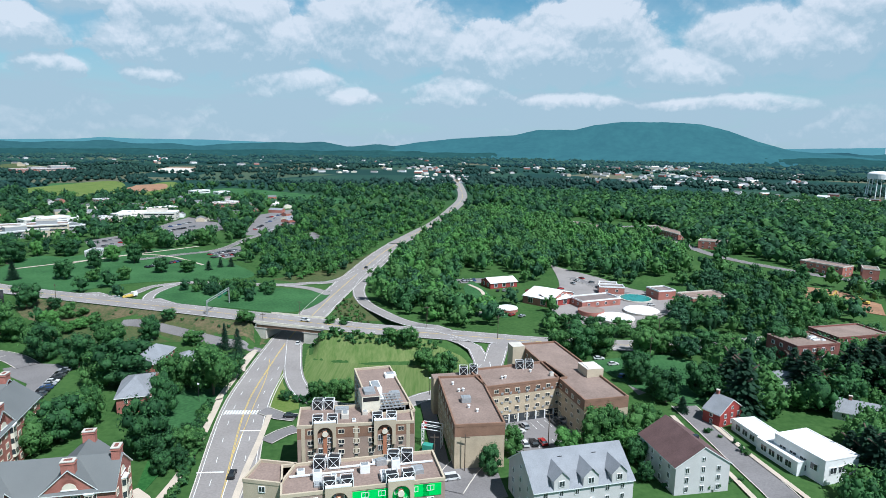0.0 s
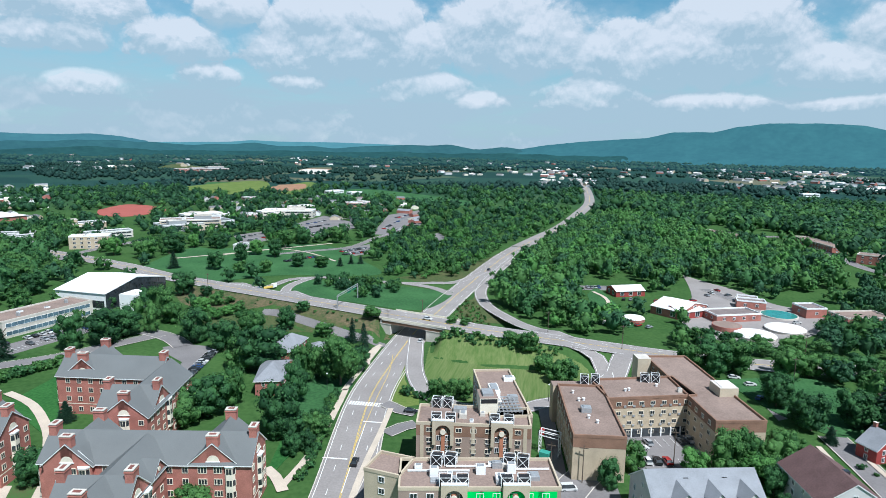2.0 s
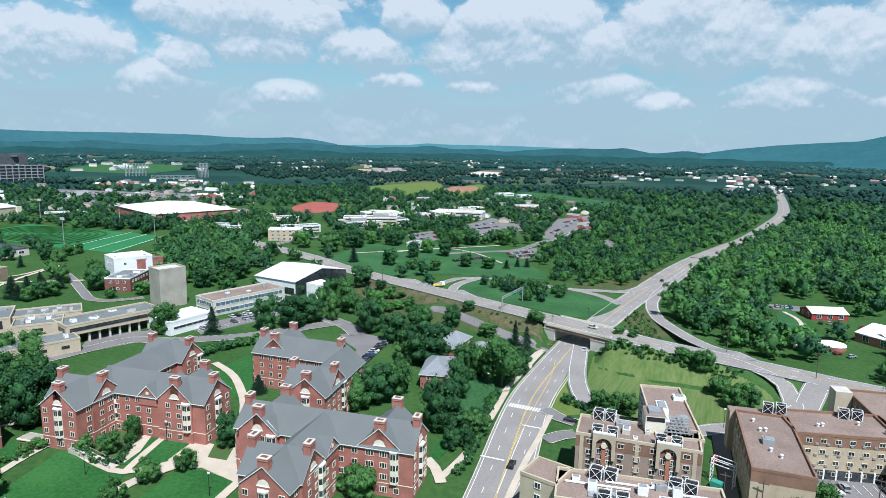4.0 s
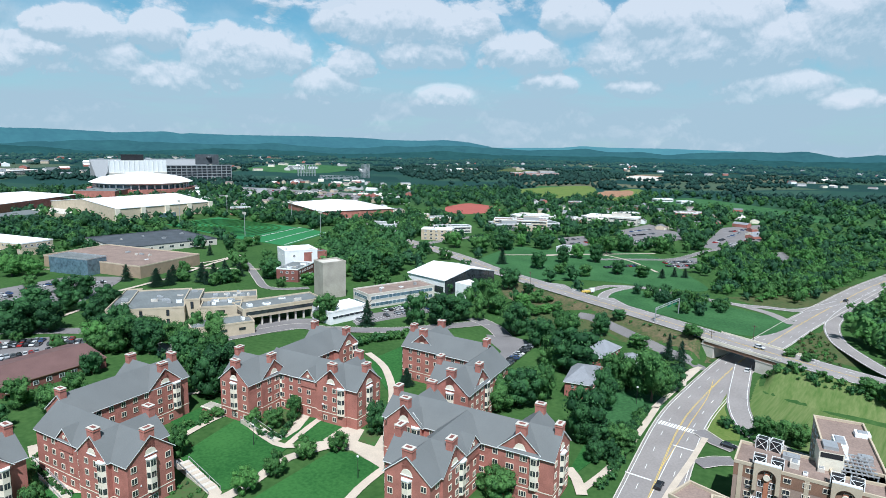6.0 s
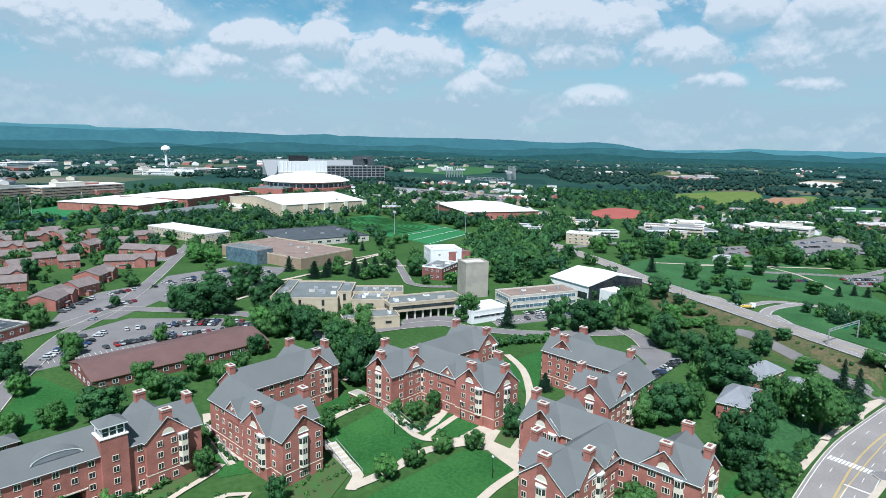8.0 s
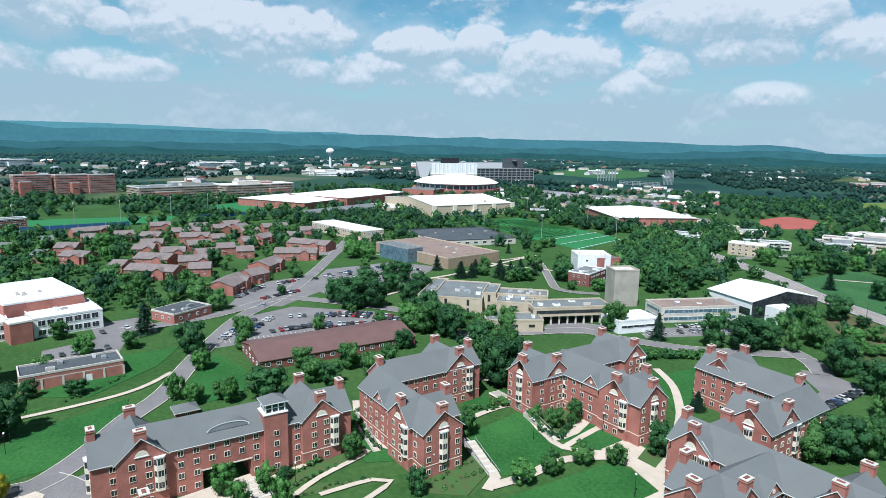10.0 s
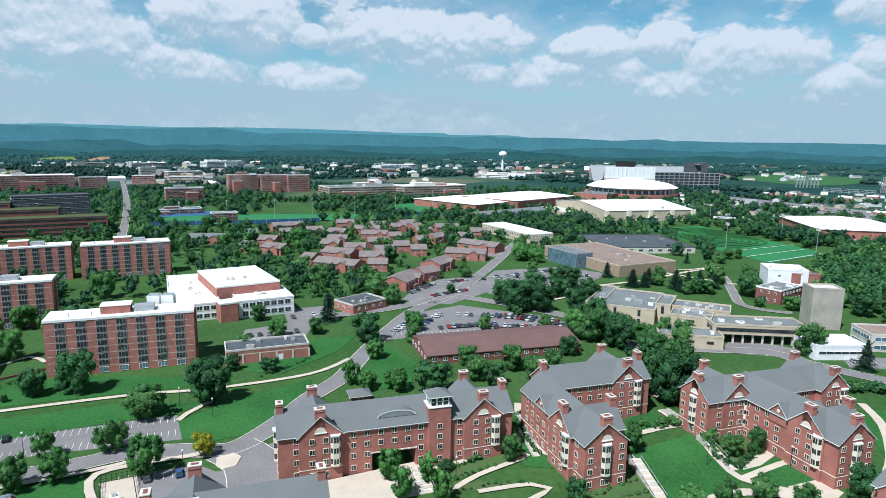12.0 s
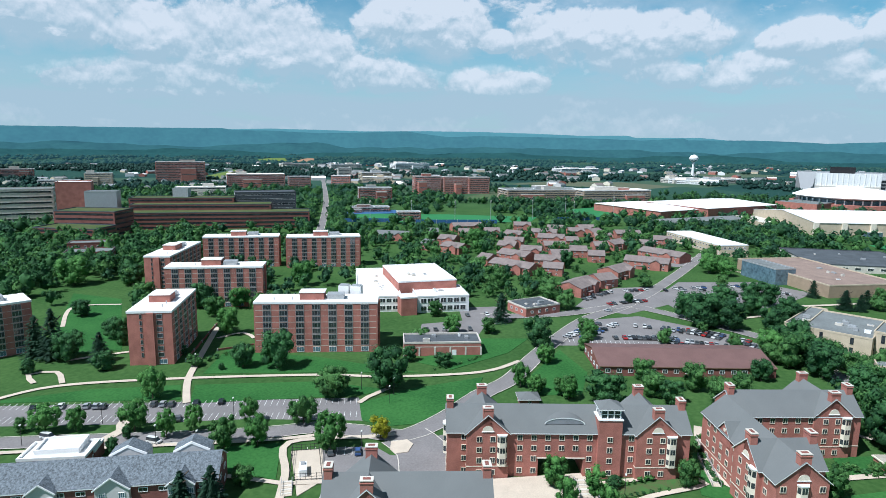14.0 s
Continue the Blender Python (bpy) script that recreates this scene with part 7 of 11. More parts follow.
def arena():
    c = (-1070.9, 456.0)
    b = thing("arena", Matrix.Translation((*c, 0)) @ Matrix.Rotation(radians(-45), 4, "Z"), "round sports arena with a shallow white dome", "arena")
    s = Shape()
    s.tube(0, 0, 0, 9, 82, 82, "brick", 40)
    part("wall", s, b)
    part("glazing", Shape().tube(0, 0, 9, 15, 70, 70, "glass_blue", 40), b)
    for i in range(40):
        t = 2 * math.pi * i / 40
        part("column", Shape().box(-0.8, 0.8, -0.8, 0.8, 9, 16, "white"), b, at=turn_at((72.5 * math.cos(t), 72.5 * math.sin(t)), t))
    d = Shape().tube(0, 0, 15, 18.5, 66, 79, "white", 40, cap=False)
    d.tube(0, 0, 18.5, 25.5, 79, 62, "membrane_white", 40, cap=False).tube(0, 0, 25.5, 29.5, 62, 38, "membrane_white", 40, cap=False).tube(0, 0, 29.5, 31, 38, 20, "membrane_white", 40, cap=False).tube(0, 0, 31, 33, 20, 19, "white", 40)
    part("roof", d, b, "shallow white dome with a thick rim")
    part("portal", Shape().box(-75, -40, -52, 0, 0, 9, "brick", top="membrane_grey").box(40, 125, -50, 10, 0, 11, "brick", top="membrane_grey"), b, "brick entrance blocks")
    KEEP_BLOCKS.append(((b.matrix_basis @ Matrix.Translation((-80, -80, 0))).inverted(), 160, 160))


arena()


def stadium():
    a, e = (-1323.3, 499.7), (-1285.0, 744.8)
    m, n = along(a, e)
    b = thing("stadium", m, "great open football stadium with steel stands", "stadium")
    KEEP_BLOCKS.append((m.inverted(), n, 200))
    for k, (y0, y1, z0, z1) in enumerate(((0, 26, 6, 34), (26, 46, 4, 16))):
        s = Shape()
        s.face([(0, y0, z1), (n * 1.0, y0, z1), (n, y1, z0), (0, y1, z0)], "steel")
        part("stand", s, b)
    fac = Shape()
    for i in range(24):
        x = n * i / 23
        fac.bar((x, 0, 0), (x, 0, 34), 0.7, "steel")
    for z in (8, 14, 20, 26, 32):
        fac.box(0, n, -1.0, 6.0, z, z + 1.4, "steel")
    fac.box(n * 0.0, n, 2, 8, 0, 32, "membrane_dark")
    part("frame", fac, b, "grey steel frame of the stand")
    w = Shape().box(0, n * 0.44, -3, 2, 20, 44, "white").box(0, n * 0.44, -5, -3, 0, 20, "concrete")
    part("press_tower", w, b, "pale back of the upper stand")
    for i in range(12):
        part("rib", Shape().box(n * 0.44 * i / 12, n * 0.44 * i / 12 + 1.2, -4, -2.8, 20, 44, "white"), b)
    part("scoreboard", Shape().box(n * 0.1, n * 0.27, 4, 8, 44, 56, "black"), b, "dark scoreboard")
    part("scoreboard", Shape().box(n * 0.72, n * 0.92, 20, 26, 34, 56, "membrane_dark").tube(n * 0.83, 19, 50, 51, 6, 6, "steel", 16), b, "dark scoreboard with round emblem")
    far = Shape().face([(0, 120, 4), (n, 120, 4), (n, 175, 40), (0, 175, 40)], "steel").box(0, n, 175, 180, 0, 42, "steel")
    part("far_stand", far, b)


stadium()


def water_tower(p, h, r, legs, label):
    b = thing("water_tower", Matrix.Translation((*p, 0)), label, "water tower")
    if legs:
        s = Shape()
        for i in range(8):
            a = 2 * math.pi * i / 8
            s.bar((r * 1.05 * math.cos(a), r * 1.05 * math.sin(a), 0), (r * 0.9 * math.cos(a), r * 0.9 * math.sin(a), h * 0.78), 0.6, "white")
        part("legs", s, b)
        t = Shape().tube(0, 0, h * 0.72, h * 0.9, r, r, "white", 24)
        t.dome(0, 0, h * 0.9, r, r, h * 0.1, "white", 24, 4)
        part("tank", t, b)
    else:
        s = Shape()
        prof = ((0, 0.55), (0.06, 0.34), (0.55, 0.27), (0.68, 0.34))
        for (u0, a0), (u1, a1) in zip(prof[:-1], prof[1:]):
            s.tube(0, 0, u0 * h, u1 * h, a0 * r, a1 * r, "white", 20, cap=False)
        part("stem", s, b)
        t = Shape()
        prof = ((0.68, 0.34), (0.74, 0.75), (0.80, 0.97), (0.86, 1.0), (0.92, 0.86), (0.97, 0.55), (1.0, 0.12))
        for (u0, a0), (u1, a1) in zip(prof[:-1], prof[1:]):
            t.tube(0, 0, u0 * h, u1 * h, a0 * r, a1 * r, "white", 24, cap=u1 == 1.0)
        part("bowl", t, b)


water_tower((-1934, 398), 67.7, 12.9, False, "tall white water tower with a round bowl")
water_tower((795, 1148), 50.4, 19.7, True, "white water tank on tall steel legs")

# red sheds and tanks of the treatment works
def works():
    house((28.9, 378.1), (46.3, 385.5), 13, 3.6, 2.2, "red_paint", "membrane_white", 1, False, "red shed with a white roof", "shed", per=5, w=2.4, tall=2.4, category="shed")
    house((45.1, 346.0), (59.4, 334.6), 26, 4.4, 3.0, "brick", "membrane_white", 1, False, "large red shed with a white metal roof", "shed", per=6, w=3, tall=3, category="shed")
    house((58.7, 335.8), (72.5, 345.3), 14, 3.8, 2.2, "red_paint", "membrane_white", 1, False, "red annex shed with a grey roof", "shed", per=6, w=3, tall=3, category="shed")


works()
for p, r, h, top, key, lab in (
    ((90.0, 314.2), 9.4, 1.3, "membrane_white", "concrete", "round tank with a white domed cover"),
    ((108.0, 329.6), 9.4, 1.3, "membrane_white", "concrete", "round tank with a white domed cover"),
    ((79.3, 324.4), 7.0, 2.4, "membrane_tan", "brick", "round brick tank with a flat top"),
    ((34.7, 328.3), 5.6, 1.6, "membrane_white", "brick", "small round brick tank with a white roof"),
    ((113.6, 358.5), 9.5, 0.9, "water_green", "concrete", "open round basin with green water"),
):
    b = thing("tank", Matrix.Translation((*p, 0)), lab, "tank", "treatment tanks")
    part("wall", Shape().tube(0, 0, 0, h, r, r, key, 32), b)
    if top == "membrane_white":
        part("cover", Shape().dome(0, 0, h, r * 1.02, r * 1.02, 1.1, top, 32, 4), b)
    else:
        part("cover", Shape().tube(0, 0, h, h + 0.05, r * 0.94, r * 0.94, top, 32), b)
    KEEP_BLOCKS.append((Matrix.Translation((p[0] - r, p[1] - r, 0)).inverted(), 2 * r, 2 * r))
for q0, q1, d, h, lab in (((94.9, 371.1), (109.9, 369.3), 8, 4, "low red-roofed works building"),
                          ((76.7, 334.6), (100.7, 344.7), 13, 3.6, "low brick filter house with a pale roof"), ((97.8, 383.1), (108.6, 380.9), 7, 3.2, "small red works shed"), ((125.8, 370.4), (132.2, 370.8), 6, 3, "small brick hut beside the basin"),
                          ((126.4, 356.7), (137.6, 360.1), 12, 5, "square brick works building")):
    flat_building(q0, q1, d, h, 1, "brick", "membrane_white" if h > 5.5 else "shingle_brown", lab, "works_building", per=5, coping="white")

# brick strip along the far side street
for q0, q1, h in (((131.9, 679.0), (159.6, 638.9), 5), ((213.7, 662.2), (226.2, 597.1), 5), ((225.9, 548.3), (251.9, 533.5), 7), ((265.6, 457.1), (280.9, 430.8), 7), ((289.3, 422.4), (297.8, 417.7), 8),
                  ((140.3, 341.1), (164.5, 348.9), 5)):
    flat_building(q0, q1, 14, h, 2, "brick", "membrane_tan", "brick roadside building with a tan roof", "roadside_building", per=4.5, coping="concrete")

# ---- the wide dark science complex and the old campus ----
def science():
    # dark brick, its tone also carrying the cloud shade over the complex
    mk = lambda q0, q1, d, h, lab: flat_building(q0, q1, d, h, max(2, int(h / 4)), "brick_dark", "meadow", lab, "science_building", per=5, tall=1.8, strip=True, coping="membrane_dark", frame_key="black")
    mk((-459.8, -440.5), (-462.9, -383.5), 30, 13, "dark brick terraced science wing with a planted roof")
    mk((-497.5, -452.9), (-506.0, -396.8), 34, 23, "dark brick science wing with stepped terraces")
    mk((-544.4, -426.3), (-617.1, -252.8), 30, 16.5, "long dark brick science building with bands of glass")
    mk((-573.5, -432.2), (-626.8, -300.8), 30, 22, "upper storeys of the dark brick science building")
    mk((-593.0, -446.7), (-633.0, -347.2), 26, 27, "top storey of the dark brick science building")
    flat_building((-564.6, -509.4), (-582.5, -481.9), 22, 44, 1, "brick", "membrane_white", "plain brick tower of the science building", "science_building", sides=())
    flat_building((-565.1, -476.4), (-577.9, -448.8), 18, 35, 1, "steel", "membrane_grey", "pale metal plant room over the science building", "plant_block", sides=())
    flat_building((-623.2, -414.5), (-627.9, -398.9), 12, 36, 1, "steel", "membrane_grey", "pale metal plant room on the roof", "plant_block", sides=())
    flat_building((-642.6, -350.4), (-676.5, -292.9), 28, 32, 6, "membrane_dark", "membrane_dark", "dark glazed office block", "office_block", strip=True, per=4, tall=1.6)
    flat_building((-539.2, -595.0), (-587.2, -532.9), 30, 35, 6, "concrete", "membrane_grey", "office block with bands of pale wall and glass", "office_block", strip=True, per=4, tall=2.4)
    flat_building((-377.7, -339.7), (-393.1, -313.1), 20, 9, 3, "brick_dark", "membrane_grey", "small dark brick building among trees", per=4)
    flat_building((-404.2, -359.0), (-418.0, -333.9), 14, 11, 2, "brick_dark", "membrane_grey", "upper block of a dark brick building", per=4)


science()
flat_building((-1108, -620), (-1163, -526), 38, 24.9, 7, "brick", "membrane_white", "brick distant campus block with rows of windows", "campus_block", per=15.6, w=7.8, tall=1.7, units=3, coping="white", group="distant campus blocks", strip=True)
flat_building((-1105, -493), (-1125, -457), 14, 24.0, 7, "brick", "membrane_grey", "brick distant campus block with rows of windows", "campus_block", per=5.9, w=2.9, tall=1.7, units=3, coping="white", group="distant campus blocks", strip=True)
flat_building((-1204, -838), (-1259, -755), 35, 41.7, 12, "brick", "membrane_tan", "brick tall campus block with rows of windows", "campus_block", per=14.2, w=7.1, tall=1.7, units=1, coping="white", group="distant campus blocks", strip=True)
flat_building((-1020, -857), (-1044, -817), 16, 25.5, 7, "brick_tan", "membrane_grey", "tan brick distant campus block with rows of windows", "campus_block", per=6.7, w=3.3, tall=1.7, units=1, coping="white", group="distant campus blocks", strip=True)
flat_building((-1525, -544), (-1546, -515), 14, 23.4, 6, "concrete", "membrane_white", "concrete distant campus block with rows of windows", "campus_block", per=5.1, w=2.6, tall=1.7, units=1, coping="white", group="distant campus blocks", strip=True)
flat_building((-1450, -459), (-1492, -395), 27, 17.3, 5, "brick_tan", "membrane_white", "tan brick distant campus block with rows of windows", "campus_block", per=10.9, w=5.4, tall=1.7, units=1, coping="white", group="distant campus blocks", strip=True)
flat_building((-1085, -245), (-1108, -201), 17, 31.0, 9, "brick", "membrane_tan", "brick tall campus block with rows of windows", "campus_block", per=7.1, w=3.5, tall=1.7, units=3, coping="white", group="distant campus blocks", strip=True)
flat_building((-900, -289), (-921, -243), 18, 21.7, 6, "brick_dark", "membrane_grey", "dark brick low campus building with a pale flat roof", "campus_block", per=7.2, w=3.6, tall=1.7, units=3, coping="white", group="distant campus blocks", strip=True)
flat_building((-1104, -195), (-1125, -154), 16, 30.3, 8, "brick", "membrane_tan", "brick tall campus block with rows of windows", "campus_block", per=6.5, w=3.2, tall=1.7, units=3, coping="white", group="distant campus blocks", strip=True)
flat_building((-1121, -152), (-1139, -117), 14, 29.6, 8, "brick", "membrane_tan", "brick tall campus block with rows of windows", "campus_block", per=5.7, w=2.8, tall=1.7, units=3, coping="white", group="distant campus blocks", strip=True)
flat_building((-987, -72), (-1043, 49), 47, 18.1, 5, "brick_buff", "membrane_grey", "buff brick long campus building with bands of windows", "campus_block", per=19.0, w=9.5, tall=1.7, units=3, coping="white", group="distant campus blocks", strip=True)
flat_building((-1010, 47), (-1059, 156), 42, 18.9, 5, "brick_buff", "membrane_white", "buff brick long campus building with bands of windows", "campus_block", per=17.1, w=8.5, tall=1.7, units=3, coping="white", group="distant campus blocks", strip=True)
flat_building((-2025, 20), (-2116, 143), 50, 14.8, 4, "white", "membrane_white", "white low campus building with a pale flat roof", "campus_block", per=21.9, w=10.9, tall=1.7, units=1, coping="white", group="distant campus blocks", strip=True)
flat_building((-1630, 283), (-1680, 367), 34, 11.5, 3, "concrete", "membrane_white", "concrete low campus building with a pale flat roof", "campus_block", per=13.9, w=7.0, tall=1.7, units=1, coping="white", group="distant campus blocks", strip=True)
flat_building((-1637, 364), (-1706, 485), 49, 10.2, 3, "concrete", "membrane_white", "concrete low campus building with a pale flat roof", "campus_block", per=19.8, w=9.9, tall=1.7, units=1, coping="white", group="distant campus blocks", strip=True)
flat_building((-1961, -506), (-2042, -411), 44, 23.3, 6, "white", "membrane_white", "white distant campus block with rows of windows", "campus_block", per=17.8, w=8.9, tall=1.7, units=1, coping="white", group="distant campus blocks", strip=True)
flat_building((-1940, -716), (-2012, -636), 38, 16.7, 5, "concrete", "membrane_white", "concrete distant campus block with rows of windows", "campus_block", per=15.4, w=7.7, tall=1.7, units=1, coping="white", group="distant campus blocks", strip=True)
flat_building((-999, -938), (-1035, -881), 24, 11.4, 3, "concrete", "membrane_grey", "concrete low campus building with a pale flat roof", "campus_block", per=9.6, w=4.8, tall=1.7, units=1, coping="white", group="distant campus blocks", strip=True)
flat_building((-1231, -1252), (-1272, -1201), 23, 16.4, 5, "brick", "membrane_tan", "brick long campus building with bands of windows", "campus_block", per=9.3, w=4.7, tall=1.7, units=1, coping="white", group="distant campus blocks", strip=True)
flat_building((-1942, -886), (-2010, -815), 34, 15.3, 4, "cream", "membrane_tan", "cream distant campus block with rows of windows", "campus_block", per=14.0, w=7.0, tall=1.7, units=1, coping="white", group="distant campus blocks", strip=True)
flat_building((-770, -259), (-791, -212), 18, 6.0, 2, "brick_dark", "membrane_grey", "dark brick low campus building with a pale flat roof", "campus_block", per=7.4, w=3.7, tall=1.7, units=3, coping="white", group="distant campus blocks", strip=True)
flat_building((-693, -176), (-703, -151), 14, 10.7, 3, "brick_dark", "membrane_grey", "dark brick low campus building with a pale flat roof", "campus_block", per=4.5, w=2.2, tall=1.7, units=3, coping="white", group="distant campus blocks", strip=True)
flat_building((-920, -607), (-957, -538), 27, 12.6, 3, "concrete", "membrane_white", "concrete long campus building with bands of windows", "campus_block", per=11.2, w=5.6, tall=1.7, units=3, coping="white", group="distant campus blocks", strip=True)
flat_building((-677, -867), (-716, -787), 31, 17.1, 5, "brick", "membrane_tan", "brick long campus building with bands of windows", "campus_block", per=12.8, w=6.4, tall=1.7, units=3, coping="white", group="distant campus blocks", strip=True)
flat_building((-1274, -471), (-1280, -431), 14, 18.3, 5, "brick", "membrane_white", "brick distant campus block with rows of windows", "campus_block", per=5.7, w=2.8, tall=1.7, units=1, coping="white", group="distant campus blocks", strip=True)
flat_building((-1345, -425), (-1356, -359), 23, 12.8, 4, "brick_tan", "membrane_white", "tan brick distant campus block with rows of windows", "campus_block", per=9.5, w=4.8, tall=1.7, units=1, coping="white", group="distant campus blocks", strip=True)
flat_building((-406, 558), (-362, 567), 16, 6.1, 2, "brick_tan", "membrane_tan", "tan brick low campus building with a pale flat roof", "campus_block", per=6.4, w=3.2, tall=1.7, units=3, coping="white", group="distant campus blocks", strip=False)
flat_building((-433, 621), (-385, 632), 17, 5.2, 1, "concrete", "membrane_white", "concrete low campus building with a pale flat roof", "campus_block", per=7.1, w=3.5, tall=1.7, units=3, coping="white", group="distant campus blocks", strip=True)
flat_building((-357, 634), (-346, 637), 14, 6.3, 2, "brick", "membrane_tan", "brick low campus building with a pale flat roof", "campus_block", per=4.5, w=2.2, tall=1.7, units=3, coping="white", group="distant campus blocks", strip=True)
flat_building((-356, 668), (-298, 681), 21, 8.4, 2, "concrete", "membrane_white", "concrete long campus building with bands of windows", "campus_block", per=8.5, w=4.3, tall=1.7, units=3, coping="white", group="distant campus blocks", strip=True)
flat_building((-300, 796), (-270, 803), 14, 7.3, 2, "brick", "membrane_tan", "brick distant campus block with rows of windows", "campus_block", per=4.5, w=2.2, tall=1.7, units=3, coping="white", group="distant campus blocks", strip=True)
flat_building((-490, 444), (-466, 459), 14, 4.9, 1, "steel", "membrane_grey", "grey metal low campus building with a pale flat roof", "campus_block", per=4.5, w=2.2, tall=1.7, units=3, coping="white", group="distant campus blocks", strip=False)
flat_building((-396, 423), (-371, 438), 14, 9.9, 3, "brick_tan", "membrane_white", "tan brick low campus building with a pale flat roof", "campus_block", per=4.5, w=2.2, tall=1.7, units=3, coping="white", group="distant campus blocks", strip=False)
flat_building((-396, 537), (-348, 568), 20, 9.7, 3, "stucco", "membrane_tan", "tan long campus building with bands of windows", "campus_block", per=8.2, w=4.1, tall=1.7, units=3, coping="white", group="distant campus blocks", strip=True)
flat_building((-1034, 1497), (-952, 1605), 47, 8.8, 2, "brick", "membrane_tan", "brick long campus building with bands of windows", "campus_block", per=19.4, w=9.7, tall=1.7, units=1, coping="white", group="distant campus blocks", strip=True)
flat_building((-411, 609), (-384, 627), 14, 6.0, 2, "white", "membrane_white", "white low campus building with a pale flat roof", "campus_block", per=4.6, w=2.3, tall=1.7, units=3, coping="white", group="distant campus blocks", strip=True)
flat_building((-1660, 1158), (-1634, 1202), 18, 10.9, 3, "white", "membrane_white", "white low campus building with a pale flat roof", "campus_block", per=7.2, w=3.6, tall=1.7, units=1, coping="white", group="distant campus blocks", strip=True)
flat_building((431, 1300), (464, 1311), 14, 5.3, 1, "white", "membrane_white", "white low campus building with a pale flat roof", "campus_block", per=5.0, w=2.5, tall=1.7, units=1, coping="white", group="distant campus blocks", strip=True)
flat_building((499, 943), (569, 960), 25, 7.0, 2, "brick", "shingle_brown", "brick low campus building with a pale flat roof", "campus_block", per=10.3, w=5.1, tall=1.7, units=3, coping="white", group="distant campus blocks", strip=True)
flat_building((65, 1010), (89, 1017), 14, 5.0, 1, "white", "membrane_white", "white low campus building with a pale flat roof", "campus_block", per=4.5, w=2.2, tall=1.7, units=3, coping="white", group="distant campus blocks", strip=True)
flat_building((653, 1534), (703, 1553), 19, 6.2, 2, "white", "membrane_white", "white low campus building with a pale flat roof", "campus_block", per=7.6, w=3.8, tall=1.7, units=1, coping="white", group="distant campus blocks", strip=True)
flat_building((-272, 460), (-262, 461), 14, 3.9, 1, "siding", "membrane_grey", "pale low campus building with a pale flat roof", "campus_block", per=4.5, w=2.2, tall=1.7, units=3, coping="white", group="distant campus blocks", strip=False)
flat_building((-350, 658), (-330, 689), 14, 7.7, 2, "concrete", "membrane_white", "concrete long campus building with bands of windows", "campus_block", per=5.2, w=2.6, tall=1.7, units=3, coping="white", group="distant campus blocks", strip=True)
flat_building((-347, 723), (-327, 754), 14, 6.9, 2, "brick_tan", "membrane_white", "tan brick low campus building with a pale flat roof", "campus_block", per=5.2, w=2.6, tall=1.7, units=3, coping="white", group="distant campus blocks", strip=True)
flat_building((-384, 526), (-344, 587), 26, 6.5, 2, "steel", "membrane_grey", "grey metal long campus building with bands of windows", "campus_block", per=10.4, w=5.2, tall=1.7, units=3, coping="white", group="distant campus blocks", strip=True)
flat_building((-411, 600), (-388, 637), 15, 7.8, 2, "concrete", "membrane_white", "concrete low campus building with a pale flat roof", "campus_block", per=6.2, w=3.1, tall=1.7, units=3, coping="white", group="distant campus blocks", strip=True)
flat_building((-363, 651), (-358, 660), 14, 5.4, 1, "brick_tan", "membrane_tan", "tan brick low campus building with a pale flat roof", "campus_block", per=4.5, w=2.2, tall=1.7, units=3, coping="white", group="distant campus blocks", strip=True)
flat_building((-296, 792), (-275, 825), 14, 7.7, 2, "brick", "membrane_tan", "brick low campus building with a pale flat roof", "campus_block", per=5.6, w=2.8, tall=1.7, units=3, coping="white", group="distant campus blocks", strip=True)
flat_building((-414, 464), (-393, 495), 14, 6.3, 2, "concrete", "membrane_grey", "concrete long campus building with bands of windows", "campus_block", per=5.3, w=2.7, tall=1.7, units=3, coping="white", group="distant campus blocks", strip=True)
flat_building((-477, 495), (-453, 533), 16, 6.9, 2, "brick_tan", "membrane_grey", "tan brick low campus building with a pale flat roof", "campus_block", per=6.6, w=3.3, tall=1.7, units=3, coping="white", group="distant campus blocks", strip=False)
flat_building((-409, 1007), (-393, 1035), 14, 4.9, 1, "white", "membrane_white", "white low campus building with a pale flat roof", "campus_block", per=4.7, w=2.3, tall=1.7, units=3, coping="white", group="distant campus blocks", strip=True)
flat_building((-368, 1005), (-356, 1025), 14, 4.0, 1, "white", "membrane_white", "white low campus building with a pale flat roof", "campus_block", per=4.5, w=2.2, tall=1.7, units=3, coping="white", group="distant campus blocks", strip=True)
flat_building((-458, 817), (-449, 834), 14, 7.4, 2, "brick", "membrane_tan", "brick low campus building with a pale flat roof", "campus_block", per=4.5, w=2.2, tall=1.7, units=3, coping="white", group="distant campus blocks", strip=True)
flat_building((-687, 395), (-675, 415), 14, 7.6, 2, "brick", "membrane_grey", "brick low campus building with a pale flat roof", "campus_block", per=4.5, w=2.2, tall=1.7, units=3, coping="white", group="distant campus blocks", strip=True)
flat_building((-764, 265), (-749, 292), 14, 3.6, 1, "brick", "membrane_white", "brick low campus building with a pale flat roof", "campus_block", per=4.5, w=2.2, tall=1.7, units=3, coping="white", group="distant campus blocks", strip=True)
flat_building((-1631, 280), (-1605, 392), 40, 9.0, 2, "white", "membrane_white", "white long campus building with bands of windows", "campus_block", per=16.4, w=8.2, tall=1.7, units=1, coping="white", group="distant campus blocks", strip=True)
flat_building((-461, 416), (-443, 443), 14, 6.2, 2, "steel", "membrane_grey", "grey metal low campus building with a pale flat roof", "campus_block", per=4.6, w=2.3, tall=1.7, units=3, coping="white", group="distant campus blocks", strip=False)
